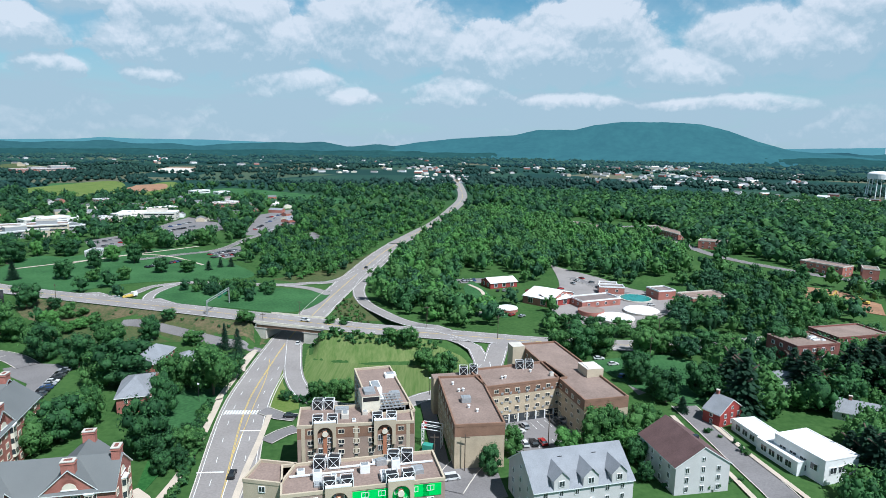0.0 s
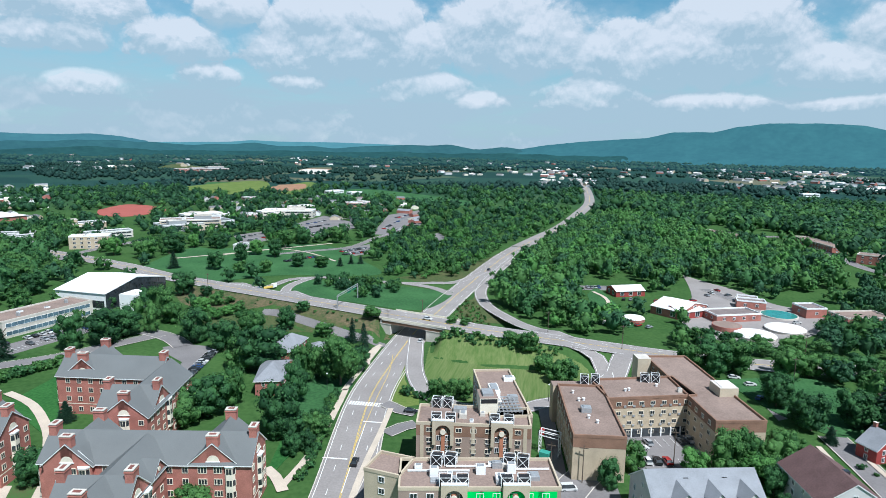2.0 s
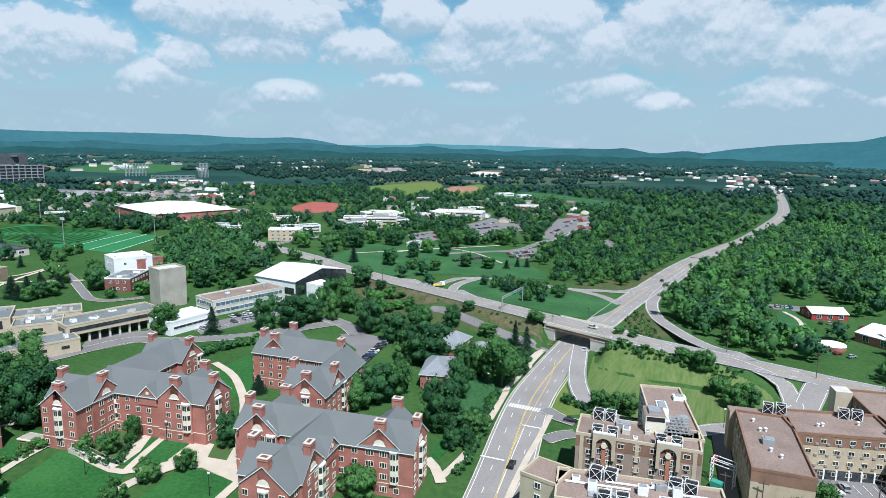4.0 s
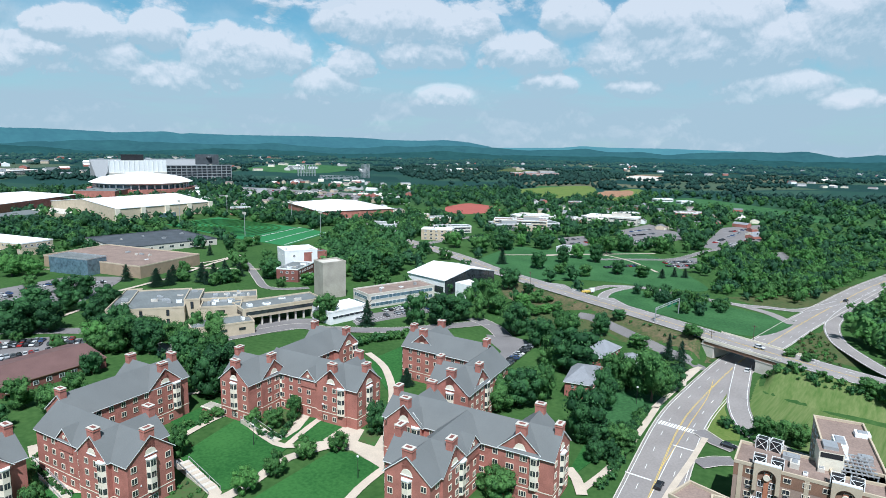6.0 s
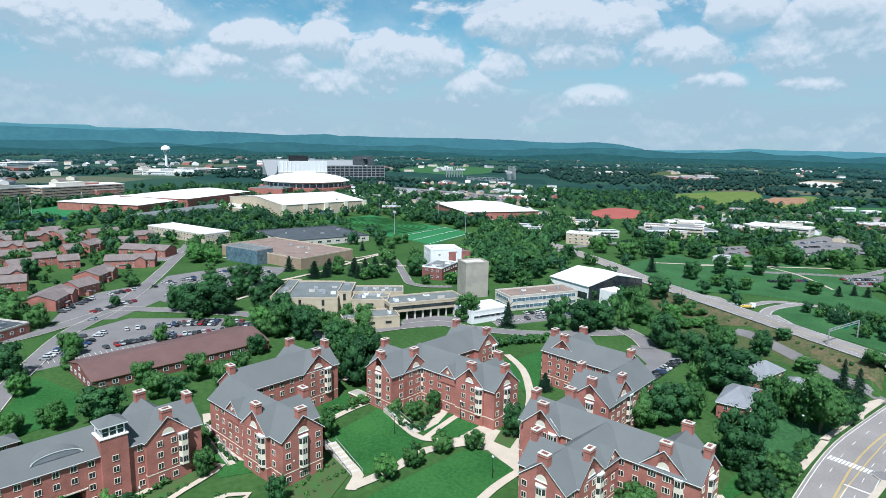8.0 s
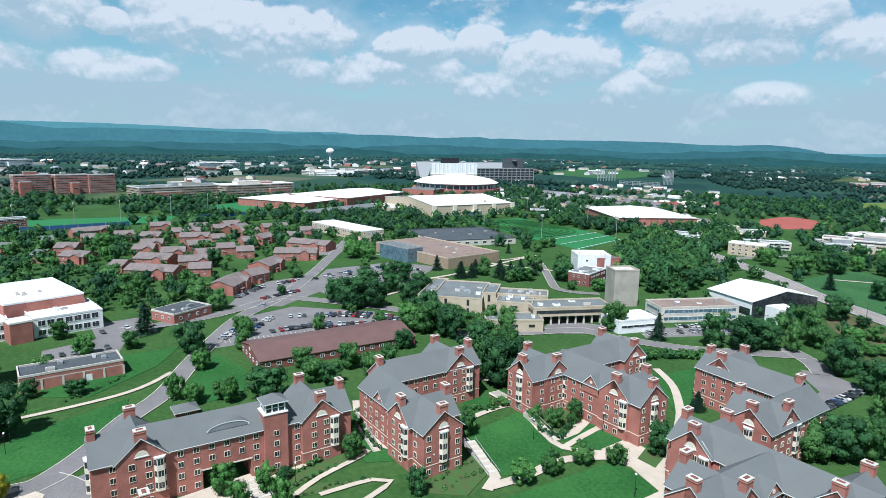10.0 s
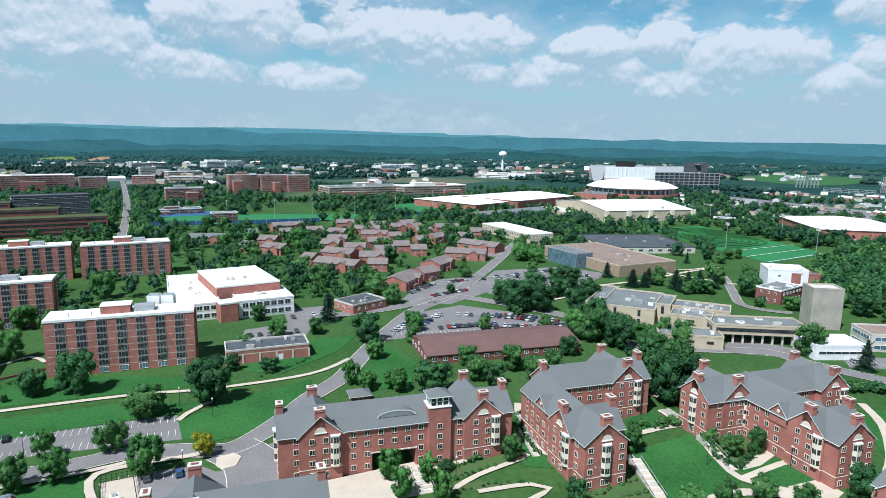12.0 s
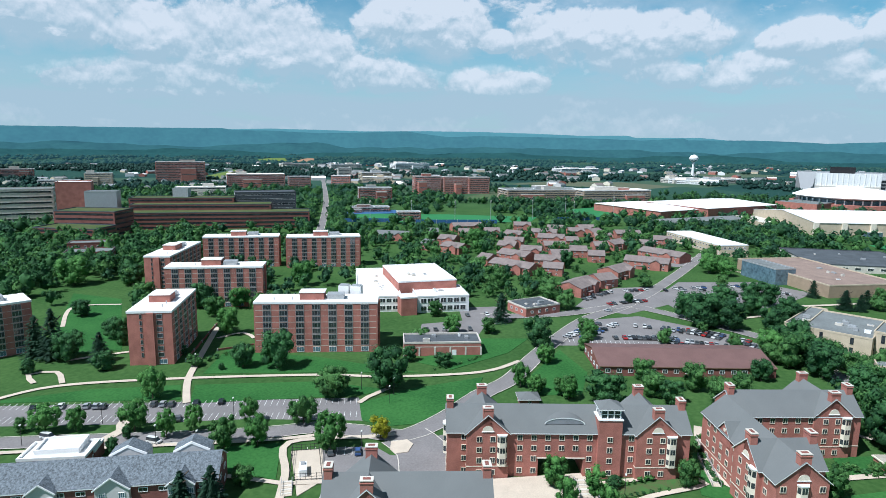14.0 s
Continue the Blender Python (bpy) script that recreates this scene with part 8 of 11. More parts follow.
flat_building((-1123, -608), (-1133, -592), 17.2, 28.6, 1, "concrete", "membrane_white", "pale rooftop storey of a campus block", "campus_block", sides=(), per=5, tall=1.7, strip=True, coping="concrete", group="distant campus blocks")
flat_building((-1114, -590), (-1132, -560), 9.4, 14.8, 1, "brick", "membrane_grey", "low forebuilding of a campus block", "campus_block", sides=("front",), per=5, tall=1.7, strip=True, coping="concrete", group="distant campus blocks")
flat_building((-1244, -806), (-1261, -780), 15.7, 45.0, 1, "concrete", "membrane_tan", "pale rooftop storey of a campus block", "campus_block", sides=(), per=5, tall=1.7, strip=True, coping="concrete", group="distant campus blocks")
flat_building((-1223, -790), (-1240, -765), 10.4, 28.2, 1, "brick", "membrane_grey", "low forebuilding of a campus block", "campus_block", sides=("front",), per=5, tall=1.7, strip=True, coping="concrete", group="distant campus blocks")
flat_building((-1026, -857), (-1033, -846), 7.4, 30.1, 1, "concrete", "membrane_white", "pale rooftop storey of a campus block", "campus_block", sides=(), per=5, tall=1.7, strip=True, coping="concrete", group="distant campus blocks")
flat_building((-1020, -840), (-1025, -833), 8.2, 16.8, 1, "brick_tan", "membrane_grey", "low forebuilding of a campus block", "campus_block", sides=("front",), per=5, tall=1.7, strip=True, coping="concrete", group="distant campus blocks")
flat_building((-1472, -440), (-1486, -420), 12.0, 22.4, 1, "steel", "membrane_grey", "pale rooftop storey of a campus block", "campus_block", sides=(), per=5, tall=1.7, strip=True, coping="concrete", group="distant campus blocks")
flat_building((-1460, -431), (-1470, -416), 6.9, 12.3, 1, "brick_tan", "membrane_white", "low forebuilding of a campus block", "campus_block", sides=("front",), per=5, tall=1.7, strip=True, coping="concrete", group="distant campus blocks")
flat_building((-1097, -234), (-1105, -219), 7.8, 35.1, 1, "brick", "membrane_grey", "pale rooftop storey of a campus block", "campus_block", sides=(), per=5, tall=1.7, strip=True, coping="concrete", group="distant campus blocks")
flat_building((-1079, -236), (-1086, -223), 8.9, 21.0, 1, "brick", "membrane_white", "low forebuilding of a campus block", "campus_block", sides=("front",), per=5, tall=1.7, strip=True, coping="concrete", group="distant campus blocks")
flat_building((-910, -280), (-916, -267), 7.9, 25.1, 1, "steel", "membrane_white", "pale rooftop storey of a campus block", "campus_block", sides=(), per=5, tall=1.7, strip=True, coping="concrete", group="distant campus blocks")
flat_building((-904, -262), (-911, -248), 7.3, 15.6, 1, "brick_dark", "membrane_white", "low forebuilding of a campus block", "campus_block", sides=("front",), per=5, tall=1.7, strip=True, coping="concrete", group="distant campus blocks")
flat_building((-1111, -188), (-1114, -182), 7.1, 33.9, 1, "steel", "membrane_tan", "pale rooftop storey of a campus block", "campus_block", sides=(), per=5, tall=1.7, strip=True, coping="concrete", group="distant campus blocks")
flat_building((-1104, -173), (-1109, -164), 10.0, 17.6, 1, "brick", "membrane_tan", "low forebuilding of a campus block", "campus_block", sides=("front",), per=5, tall=1.7, strip=True, coping="concrete", group="distant campus blocks")
flat_building((-1029, -29), (-1038, -8), 20.9, 22.5, 1, "steel", "membrane_white", "pale rooftop storey of a campus block", "campus_block", sides=(), per=5, tall=1.7, strip=True, coping="concrete", group="distant campus blocks")
flat_building((-988, -48), (-1003, -15), 9.0, 11.3, 1, "brick", "membrane_grey", "low forebuilding of a campus block", "campus_block", sides=("front",), per=5, tall=1.7, strip=True, coping="concrete", group="distant campus blocks")
flat_building((-1022, -16), (-1035, 11), 20.9, 21.5, 1, "concrete", "membrane_grey", "pale rooftop storey of a campus block", "campus_block", sides=(), per=5, tall=1.7, strip=True, coping="concrete", group="distant campus blocks")
flat_building((-1052, 103), (-1061, 122), 18.8, 21.6, 1, "brick", "membrane_tan", "pale rooftop storey of a campus block", "campus_block", sides=(), per=5, tall=1.7, strip=True, coping="concrete", group="distant campus blocks")
flat_building((-1033, 116), (-1046, 145), 6.9, 11.6, 1, "brick", "membrane_tan", "low forebuilding of a campus block", "campus_block", sides=("front",), per=5, tall=1.7, strip=True, coping="concrete", group="distant campus blocks")
flat_building((-1028, 65), (-1044, 102), 18.8, 23.4, 1, "concrete", "membrane_white", "pale rooftop storey of a campus block", "campus_block", sides=(), per=5, tall=1.7, strip=True, coping="concrete", group="distant campus blocks")
flat_building((-2062, 46), (-2085, 77), 22.5, 17.9, 1, "white", "membrane_grey", "pale rooftop storey of a campus block", "campus_block", sides=(), per=5, tall=1.7, strip=True, coping="concrete", group="distant campus blocks")
flat_building((-2066, 89), (-2088, 119), 7.7, 8.8, 1, "white", "membrane_white", "low forebuilding of a campus block", "campus_block", sides=("front",), per=5, tall=1.7, strip=True, coping="concrete", group="distant campus blocks")
flat_building((-2066, 41), (-2085, 66), 22.5, 18.3, 1, "steel", "membrane_tan", "pale rooftop storey of a campus block", "campus_block", sides=(), per=5, tall=1.7, strip=True, coping="concrete", group="distant campus blocks")
flat_building((-1645, 284), (-1658, 306), 15.3, 16.9, 1, "concrete", "membrane_tan", "pale rooftop storey of a campus block", "campus_block", sides=(), per=5, tall=1.7, strip=True, coping="concrete", group="distant campus blocks")
flat_building((-1623, 292), (-1634, 312), 11.4, 7.6, 1, "concrete", "membrane_white", "low forebuilding of a campus block", "campus_block", sides=("front",), per=5, tall=1.7, strip=True, coping="concrete", group="distant campus blocks")
flat_building((-1667, 383), (-1686, 416), 21.9, 15.1, 1, "steel", "membrane_tan", "pale rooftop storey of a campus block", "campus_block", sides=(), per=5, tall=1.7, strip=True, coping="concrete", group="distant campus blocks")
flat_building((-1639, 387), (-1660, 424), 9.2, 6.4, 1, "concrete", "membrane_grey", "low forebuilding of a campus block", "campus_block", sides=("front",), per=5, tall=1.7, strip=True, coping="concrete", group="distant campus blocks")
flat_building((-1696, 426), (-1715, 460), 21.9, 12.9, 1, "concrete", "membrane_grey", "pale rooftop storey of a campus block", "campus_block", sides=(), per=5, tall=1.7, strip=True, coping="concrete", group="distant campus blocks")
flat_building((-2007, -476), (-2020, -459), 19.6, 26.3, 1, "white", "membrane_grey", "pale rooftop storey of a campus block", "campus_block", sides=(), per=5, tall=1.7, strip=True, coping="concrete", group="distant campus blocks")
flat_building((-1994, -457), (-2020, -426), 6.8, 17.1, 1, "white", "membrane_grey", "low forebuilding of a campus block", "campus_block", sides=("front",), per=5, tall=1.7, strip=True, coping="concrete", group="distant campus blocks")
flat_building((-1982, -509), (-2007, -480), 19.6, 28.1, 1, "white", "membrane_white", "pale rooftop storey of a campus block", "campus_block", sides=(), per=5, tall=1.7, strip=True, coping="concrete", group="distant campus blocks")
flat_building((-1986, -679), (-2000, -663), 17.0, 21.2, 1, "concrete", "membrane_grey", "pale rooftop storey of a campus block", "campus_block", sides=(), per=5, tall=1.7, strip=True, coping="concrete", group="distant campus blocks")
flat_building((-1973, -664), (-1990, -645), 9.5, 9.6, 1, "concrete", "membrane_grey", "low forebuilding of a campus block", "campus_block", sides=("front",), per=5, tall=1.7, strip=True, coping="concrete", group="distant campus blocks")
flat_building((-1021, -921), (-1027, -910), 10.6, 14.9, 1, "concrete", "membrane_white", "pale rooftop storey of a campus block", "campus_block", sides=(), per=5, tall=1.7, strip=True, coping="concrete", group="distant campus blocks")
flat_building((-999, -923), (-1007, -910), 7.7, 7.3, 1, "concrete", "membrane_grey", "low forebuilding of a campus block", "campus_block", sides=("front",), per=5, tall=1.7, strip=True, coping="concrete", group="distant campus blocks")
flat_building((-1247, -1243), (-1259, -1228), 10.3, 21.5, 1, "concrete", "membrane_white", "pale rooftop storey of a campus block", "campus_block", sides=(), per=5, tall=1.7, strip=True, coping="concrete", group="distant campus blocks")
flat_building((-1246, -1217), (-1259, -1201), 10.3, 10.4, 1, "brick", "membrane_grey", "low forebuilding of a campus block", "campus_block", sides=("front",), per=5, tall=1.7, strip=True, coping="concrete", group="distant campus blocks")
flat_building((-1952, -887), (-1974, -864), 15.5, 18.3, 1, "steel", "membrane_grey", "pale rooftop storey of a campus block", "campus_block", sides=(), per=5, tall=1.7, strip=True, coping="concrete", group="distant campus blocks")
flat_building((-1942, -873), (-1960, -855), 8.3, 10.5, 1, "cream", "membrane_grey", "low forebuilding of a campus block", "campus_block", sides=("front",), per=5, tall=1.7, strip=True, coping="concrete", group="distant campus blocks")
flat_building((-777, -252), (-784, -236), 8.1, 8.5, 1, "brick_dark", "membrane_grey", "pale rooftop storey of a campus block", "campus_block", sides=(), per=5, tall=1.7, strip=True, coping="concrete", group="distant campus blocks")
flat_building((-763, -251), (-767, -243), 9.3, 3.9, 1, "brick_dark", "membrane_grey", "low forebuilding of a campus block", "campus_block", sides=("front",), per=5, tall=1.7, strip=True, coping="concrete", group="distant campus blocks")
flat_building((-950, -576), (-959, -561), 12.3, 17.4, 1, "concrete", "membrane_white", "pale rooftop storey of a campus block", "campus_block", sides=(), per=5, tall=1.7, strip=True, coping="concrete", group="distant campus blocks")
flat_building((-926, -572), (-935, -554), 11.3, 8.1, 1, "concrete", "membrane_grey", "low forebuilding of a campus block", "campus_block", sides=("front",), per=5, tall=1.7, strip=True, coping="concrete", group="distant campus blocks")
flat_building((-710, -825), (-719, -805), 14.1, 20.9, 1, "steel", "membrane_white", "pale rooftop storey of a campus block", "campus_block", sides=(), per=5, tall=1.7, strip=True, coping="concrete", group="distant campus blocks")
flat_building((-675, -849), (-686, -828), 9.7, 10.9, 1, "brick", "membrane_tan", "low forebuilding of a campus block", "campus_block", sides=("front",), per=5, tall=1.7, strip=True, coping="concrete", group="distant campus blocks")
flat_building((-1357, -393), (-1359, -380), 10.5, 18.0, 1, "brick_tan", "membrane_grey", "pale rooftop storey of a campus block", "campus_block", sides=(), per=5, tall=1.7, strip=True, coping="concrete", group="distant campus blocks")
flat_building((-1341, -396), (-1345, -375), 8.3, 9.4, 1, "brick_tan", "membrane_grey", "low forebuilding of a campus block", "campus_block", sides=("front",), per=5, tall=1.7, strip=True, coping="concrete", group="distant campus blocks")
flat_building((-424, 626), (-413, 628), 7.8, 7.8, 1, "concrete", "membrane_grey", "pale rooftop storey of a campus block", "campus_block", sides=(), per=5, tall=1.7, strip=True, coping="concrete", group="distant campus blocks")
flat_building((-407, 617), (-391, 620), 9.6, 3.4, 1, "concrete", "membrane_white", "low forebuilding of a campus block", "campus_block", sides=("front",), per=5, tall=1.7, strip=True, coping="concrete", group="distant campus blocks")
flat_building((-330, 681), (-310, 686), 9.4, 11.3, 1, "concrete", "membrane_tan", "pale rooftop storey of a campus block", "campus_block", sides=(), per=5, tall=1.7, strip=True, coping="concrete", group="distant campus blocks")
flat_building((-344, 659), (-327, 663), 11.1, 5.8, 1, "concrete", "membrane_white", "low forebuilding of a campus block", "campus_block", sides=("front",), per=5, tall=1.7, strip=True, coping="concrete", group="distant campus blocks")
flat_building((-372, 558), (-358, 567), 9.0, 13.1, 1, "steel", "membrane_tan", "pale rooftop storey of a campus block", "campus_block", sides=(), per=5, tall=1.7, strip=True, coping="concrete", group="distant campus blocks")
flat_building((-371, 540), (-355, 550), 10.8, 6.1, 1, "stucco", "membrane_grey", "low forebuilding of a campus block", "campus_block", sides=("front",), per=5, tall=1.7, strip=True, coping="concrete", group="distant campus blocks")
flat_building((-1026, 1540), (-1005, 1568), 21.3, 12.0, 1, "steel", "membrane_tan", "pale rooftop storey of a campus block", "campus_block", sides=(), per=5, tall=1.7, strip=True, coping="concrete", group="distant campus blocks")
flat_building((-997, 1530), (-972, 1563), 9.3, 4.9, 1, "brick", "membrane_grey", "low forebuilding of a campus block", "campus_block", sides=("front",), per=5, tall=1.7, strip=True, coping="concrete", group="distant campus blocks")
flat_building((-997, 1572), (-969, 1608), 21.3, 14.0, 1, "steel", "membrane_white", "pale rooftop storey of a campus block", "campus_block", sides=(), per=5, tall=1.7, strip=True, coping="concrete", group="distant campus blocks")
flat_building((-1652, 1182), (-1645, 1192), 8.0, 15.3, 1, "white", "membrane_white", "pale rooftop storey of a campus block", "campus_block", sides=(), per=5, tall=1.7, strip=True, coping="concrete", group="distant campus blocks")
flat_building((-1647, 1158), (-1642, 1166), 10.7, 6.3, 1, "white", "membrane_tan", "low forebuilding of a campus block", "campus_block", sides=("front",), per=5, tall=1.7, strip=True, coping="concrete", group="distant campus blocks")
flat_building((525, 954), (545, 959), 11.3, 11.1, 1, "concrete", "membrane_white", "pale rooftop storey of a campus block", "campus_block", sides=(), per=5, tall=1.7, strip=True, coping="concrete", group="distant campus blocks")
flat_building((534, 940), (548, 944), 11.1, 4.2, 1, "brick", "membrane_tan", "low forebuilding of a campus block", "campus_block", sides=("front",), per=5, tall=1.7, strip=True, coping="concrete", group="distant campus blocks")
flat_building((660, 1544), (676, 1550), 8.4, 10.9, 1, "white", "membrane_grey", "pale rooftop storey of a campus block", "campus_block", sides=(), per=5, tall=1.7, strip=True, coping="concrete", group="distant campus blocks")
flat_building((686, 1535), (702, 1541), 10.3, 4.3, 1, "white", "membrane_tan", "low forebuilding of a campus block", "campus_block", sides=("front",), per=5, tall=1.7, strip=True, coping="concrete", group="distant campus blocks")
flat_building((-385, 536), (-375, 550), 11.5, 9.7, 1, "steel", "membrane_white", "pale rooftop storey of a campus block", "campus_block", sides=(), per=5, tall=1.7, strip=True, coping="concrete", group="distant campus blocks")
flat_building((-367, 536), (-359, 547), 8.2, 4.3, 1, "steel", "membrane_grey", "low forebuilding of a campus block", "campus_block", sides=("front",), per=5, tall=1.7, strip=True, coping="concrete", group="distant campus blocks")
flat_building((-474, 504), (-468, 513), 7.2, 10.7, 1, "brick_tan", "membrane_white", "pale rooftop storey of a campus block", "campus_block", sides=(), per=5, tall=1.7, strip=True, coping="concrete", group="distant campus blocks")
flat_building((-466, 499), (-459, 510), 6.8, 4.6, 1, "brick_tan", "membrane_white", "low forebuilding of a campus block", "campus_block", sides=("front",), per=5, tall=1.7, strip=True, coping="concrete", group="distant campus blocks")
flat_building((-1630, 321), (-1623, 349), 18.1, 13.6, 1, "steel", "membrane_tan", "pale rooftop storey of a campus block", "campus_block", sides=(), per=5, tall=1.7, strip=True, coping="concrete", group="distant campus blocks")
flat_building((-1608, 327), (-1600, 363), 10.9, 6.5, 1, "white", "membrane_tan", "low forebuilding of a campus block", "campus_block", sides=("front",), per=5, tall=1.7, strip=True, coping="concrete", group="distant campus blocks")
flat_building((-1637, 297), (-1631, 324), 18.1, 14.2, 1, "white", "membrane_grey", "pale rooftop storey of a campus block", "campus_block", sides=(), per=5, tall=1.7, strip=True, coping="concrete", group="distant campus blocks")

# ---- trees ----


def lump(seg=6, rings=3):
    """A coarse ball as arrays: radius 1 round the origin, made of quads."""
    v, f = [], []
    for k in range(rings + 1):
        a = -math.pi / 2 + math.pi * k / rings
        r = max(math.cos(a), 0.08)
        v += [(r * math.cos(2 * math.pi * i / seg), r * math.sin(2 * math.pi * i / seg), math.sin(a)) for i in range(seg)]
    for k in range(rings):
        for i in range(seg):
            j = (i + 1) % seg
            f.append((k * seg + i, k * seg + j, (k + 1) * seg + j, (k + 1) * seg + i))
    return np.array(v), np.array(f)


def leaf_cloud(rng, centres, radii, per, size, heart=(0, 0, 0.45)):
    """Leaf sprays (bent quads) on the skins of clumps, turned outwards from the clump and from the heart of the crown."""
    V, F = [], []
    for c, r in zip(centres, radii):
        d = rng.normal(size=(per, 3))
        d[:, 2] += 0.25
        d /= np.linalg.norm(d, axis=1, keepdims=True)
        p = c + d * r * rng.uniform(0.70, 1.22, (per, 1))
        o = p - np.array(heart)
        o /= np.linalg.norm(o, axis=1, keepdims=True)
        nrm = 0.55 * d + 0.65 * o + rng.normal(size=(per, 3)) * 0.36
        nrm /= np.linalg.norm(nrm, axis=1, keepdims=True)
        a = np.cross(nrm, rng.normal(size=(per, 3)))
        a /= np.linalg.norm(a, axis=1, keepdims=True)
        b = np.cross(nrm, a)
        s = size * rng.uniform(0.6, 1.35, (per, 1))
        quad = np.stack([p - a * s, p - b * s * 0.7 - nrm * s * 0.2, p + a * s, p + b * s * 0.7 - nrm * s * 0.2], 1)
        n = sum(len(x) for x in V)
        V.append(quad.reshape(-1, 3))
        F.append(np.arange(per * 4).reshape(-1, 4) + n)
    return np.concatenate(V), np.concatenate(F)


def crown(seed, clumps, per, size, wide=0.42, base=0.22, small=None):
    """A broad-leaved crown of a tree 1 high: leaf sprays on uneven clumps over a dark core."""
    rng = np.random.default_rng(seed)
    C, R = [], []
    for i in range(clumps):
        u = rng.uniform(0, 1)
        z = base + 0.10 + (0.90 - base - 0.12) * u
        ring = wide * math.sqrt(max(0.08, 1 - ((z - 0.56) / 0.46) ** 2)) * (rng.uniform(0.76, 0.9) if small else rng.uniform(0.55, 0.86))
        a = i * 2.4 + rng.uniform(-0.5, 0.5)
        C.append((ring * math.cos(a), ring * math.sin(a), z))
        R.append(rng.uniform(*small) if small else rng.uniform(0.115, 0.185) if clumps > 8 else rng.uniform(0.13, 0.20))
    C.append((0, 0, 0.80))
    R.append(0.19)
    C, R = np.array(C), np.array(R)
    v, f = leaf_cloud(rng, C, R, per, size)
    fine = clumps > 8
    for c, r in zip(C, R):                            # the leafy mass of each clump below its outer sprays
        bv, bf = lump(6, 3) if fine and per > 35 else lump(5, 2)
        f = np.concatenate([f, bf + len(v)])
        v = np.concatenate([v, c + bv * (r * 0.70) * (1 + 0.13 * rng.normal(size=(len(bv), 1)))])
    bv, bf = lump()
    f = np.concatenate([f, bf + len(v)])
    v = np.concatenate([v, np.array((0, 0, 0.52)) + bv * (wide * (0.50 if fine else 0.40), wide * (0.50 if fine else 0.40), 0.32) * (1 + 0.12 * rng.normal(size=(len(bv), 1)))])
    return v, f


def fir(seed, tiers, per, size, wide=0.20):
    rng = np.random.default_rng(seed)
    V, F, n = [], [], 0
    for t in range(tiers):
        u = t / tiers
        z, r = 0.10 + 0.88 * u, wide * (1 - u) ** 0.85 + 0.012
        k = max(6, int(per * (1 - u * 0.75)))
        a = rng.uniform(0, 2 * math.pi, k)
        rr = r * rng.uniform(0.25, 1.12, k) * (1 + 0.28 * np.sin(3 * a + t * 1.7) + 0.2 * rng.normal())
        p = np.stack([rr * np.cos(a), rr * np.sin(a), z - 0.10 * rr / wide + rng.normal(size=k) * 0.012], -1)
        out = np.stack([np.cos(a), np.sin(a), np.full(k, -0.35)], -1)
        side = np.stack([-np.sin(a), np.cos(a), np.zeros(k)], -1)
        s = (size * rng.uniform(0.6, 1.3, k))[:, None]
        q = np.stack([p - out * s, p - side * s * 0.55, p + out * s, p + side * s * 0.55], 1)
        V.append(q.reshape(-1, 3))
        F.append(np.arange(k * 4).reshape(-1, 4) + n)
        n += k * 4
    return np.concatenate(V), np.concatenate(F)


def trunk_shape(h=0.5, r=0.022):
    s = Shape().tube(0, 0, 0, h * 0.55, r * 1.3, r * 0.9, "bark", 7, cap=False).tube(0, 0, h * 0.55, h, r * 0.9, r * 0.5, "bark", 7)
    for a, z in ((0.3, 0.26), (2.2, 0.32), (4.1, 0.36), (5.4, 0.42)):
        s.bar((0, 0, z * h / 0.5), (0.16 * math.cos(a), 0.16 * math.sin(a), z * h / 0.5 + 0.16), r * 0.4, "bark")
    return s


TREES = {}


def tree_kind(kind, key, seed, mesh_arrays, label, leafname, base_name="tree"):
    v, f = mesh_arrays
    t = thing(base_name, Matrix.Translation((0, 0, -500)), label, "tree", "trees of the campus")
    part("trunk", trunk_shape(0.5 if base_name == "tree" else 0.9, 0.020), t)
    part("crown", fast_mesh("crown", v, f, [key]), t)
    TREES.setdefault(kind, []).append(t)


for i in range(3):
    tree_kind("oak", "leaf", i, crown(10 + i, 28, 56, 0.024, 0.42, 0.05), "broad green shade tree standing on the lawn", "leaf")
for i in range(2):
    tree_kind("dark", "leaf_dark", i, crown(30 + i, 28, 56, 0.024, 0.43, 0.02), "dense dark green tree with low branches", "leaf")
for i in range(2):
    tree_kind("bright", "leaf_bright", i, crown(40 + i, 28, 56, 0.024, 0.42, 0.06), "fresh bright green tree", "leaf")
for i in range(2):
    tree_kind("round", ("leaf", "leaf_bright")[i], i, crown(20 + i, 36, 36, 0.025, 0.42, 0.05, (0.10, 0.14)), "small round-headed green tree beside the path", "leaf")
tree_kind("column", "leaf_bright", 0, crown(25, 34, 36, 0.023, 0.30, 0.03, (0.09, 0.13)), "slim upright fresh green tree", "leaf")
tree_kind("yellow", "leaf_yellow", 0, crown(50, 24, 50, 0.027, 0.46, 0.12), "small golden-yellow tree beside the drive", "leaf")
for i in range(2):
    tree_kind("fir", "needle", i, fir(60 + i, 34, 58, 0.042, 0.20 + 0.03 * i), "tall dark conifer with drooping branches", "needle", "conifer")
rng_place = random.Random(5)


def plant(kind, p, h, wide=1.0):
    src = rng_place.choice(TREES[kind])
    t = copy_thing(src, Matrix.Translation((p[0], p[1], float(land(np.array([p[0]]), np.array([p[1]]))[0]) - 0.05)) @ Matrix.Rotation(rng_place.uniform(0, 6.28), 4, "Z"))
    t.scale = (h * wide * rng_place.uniform(0.92, 1.1), h * wide * rng_place.uniform(0.92, 1.1), h)
    return t


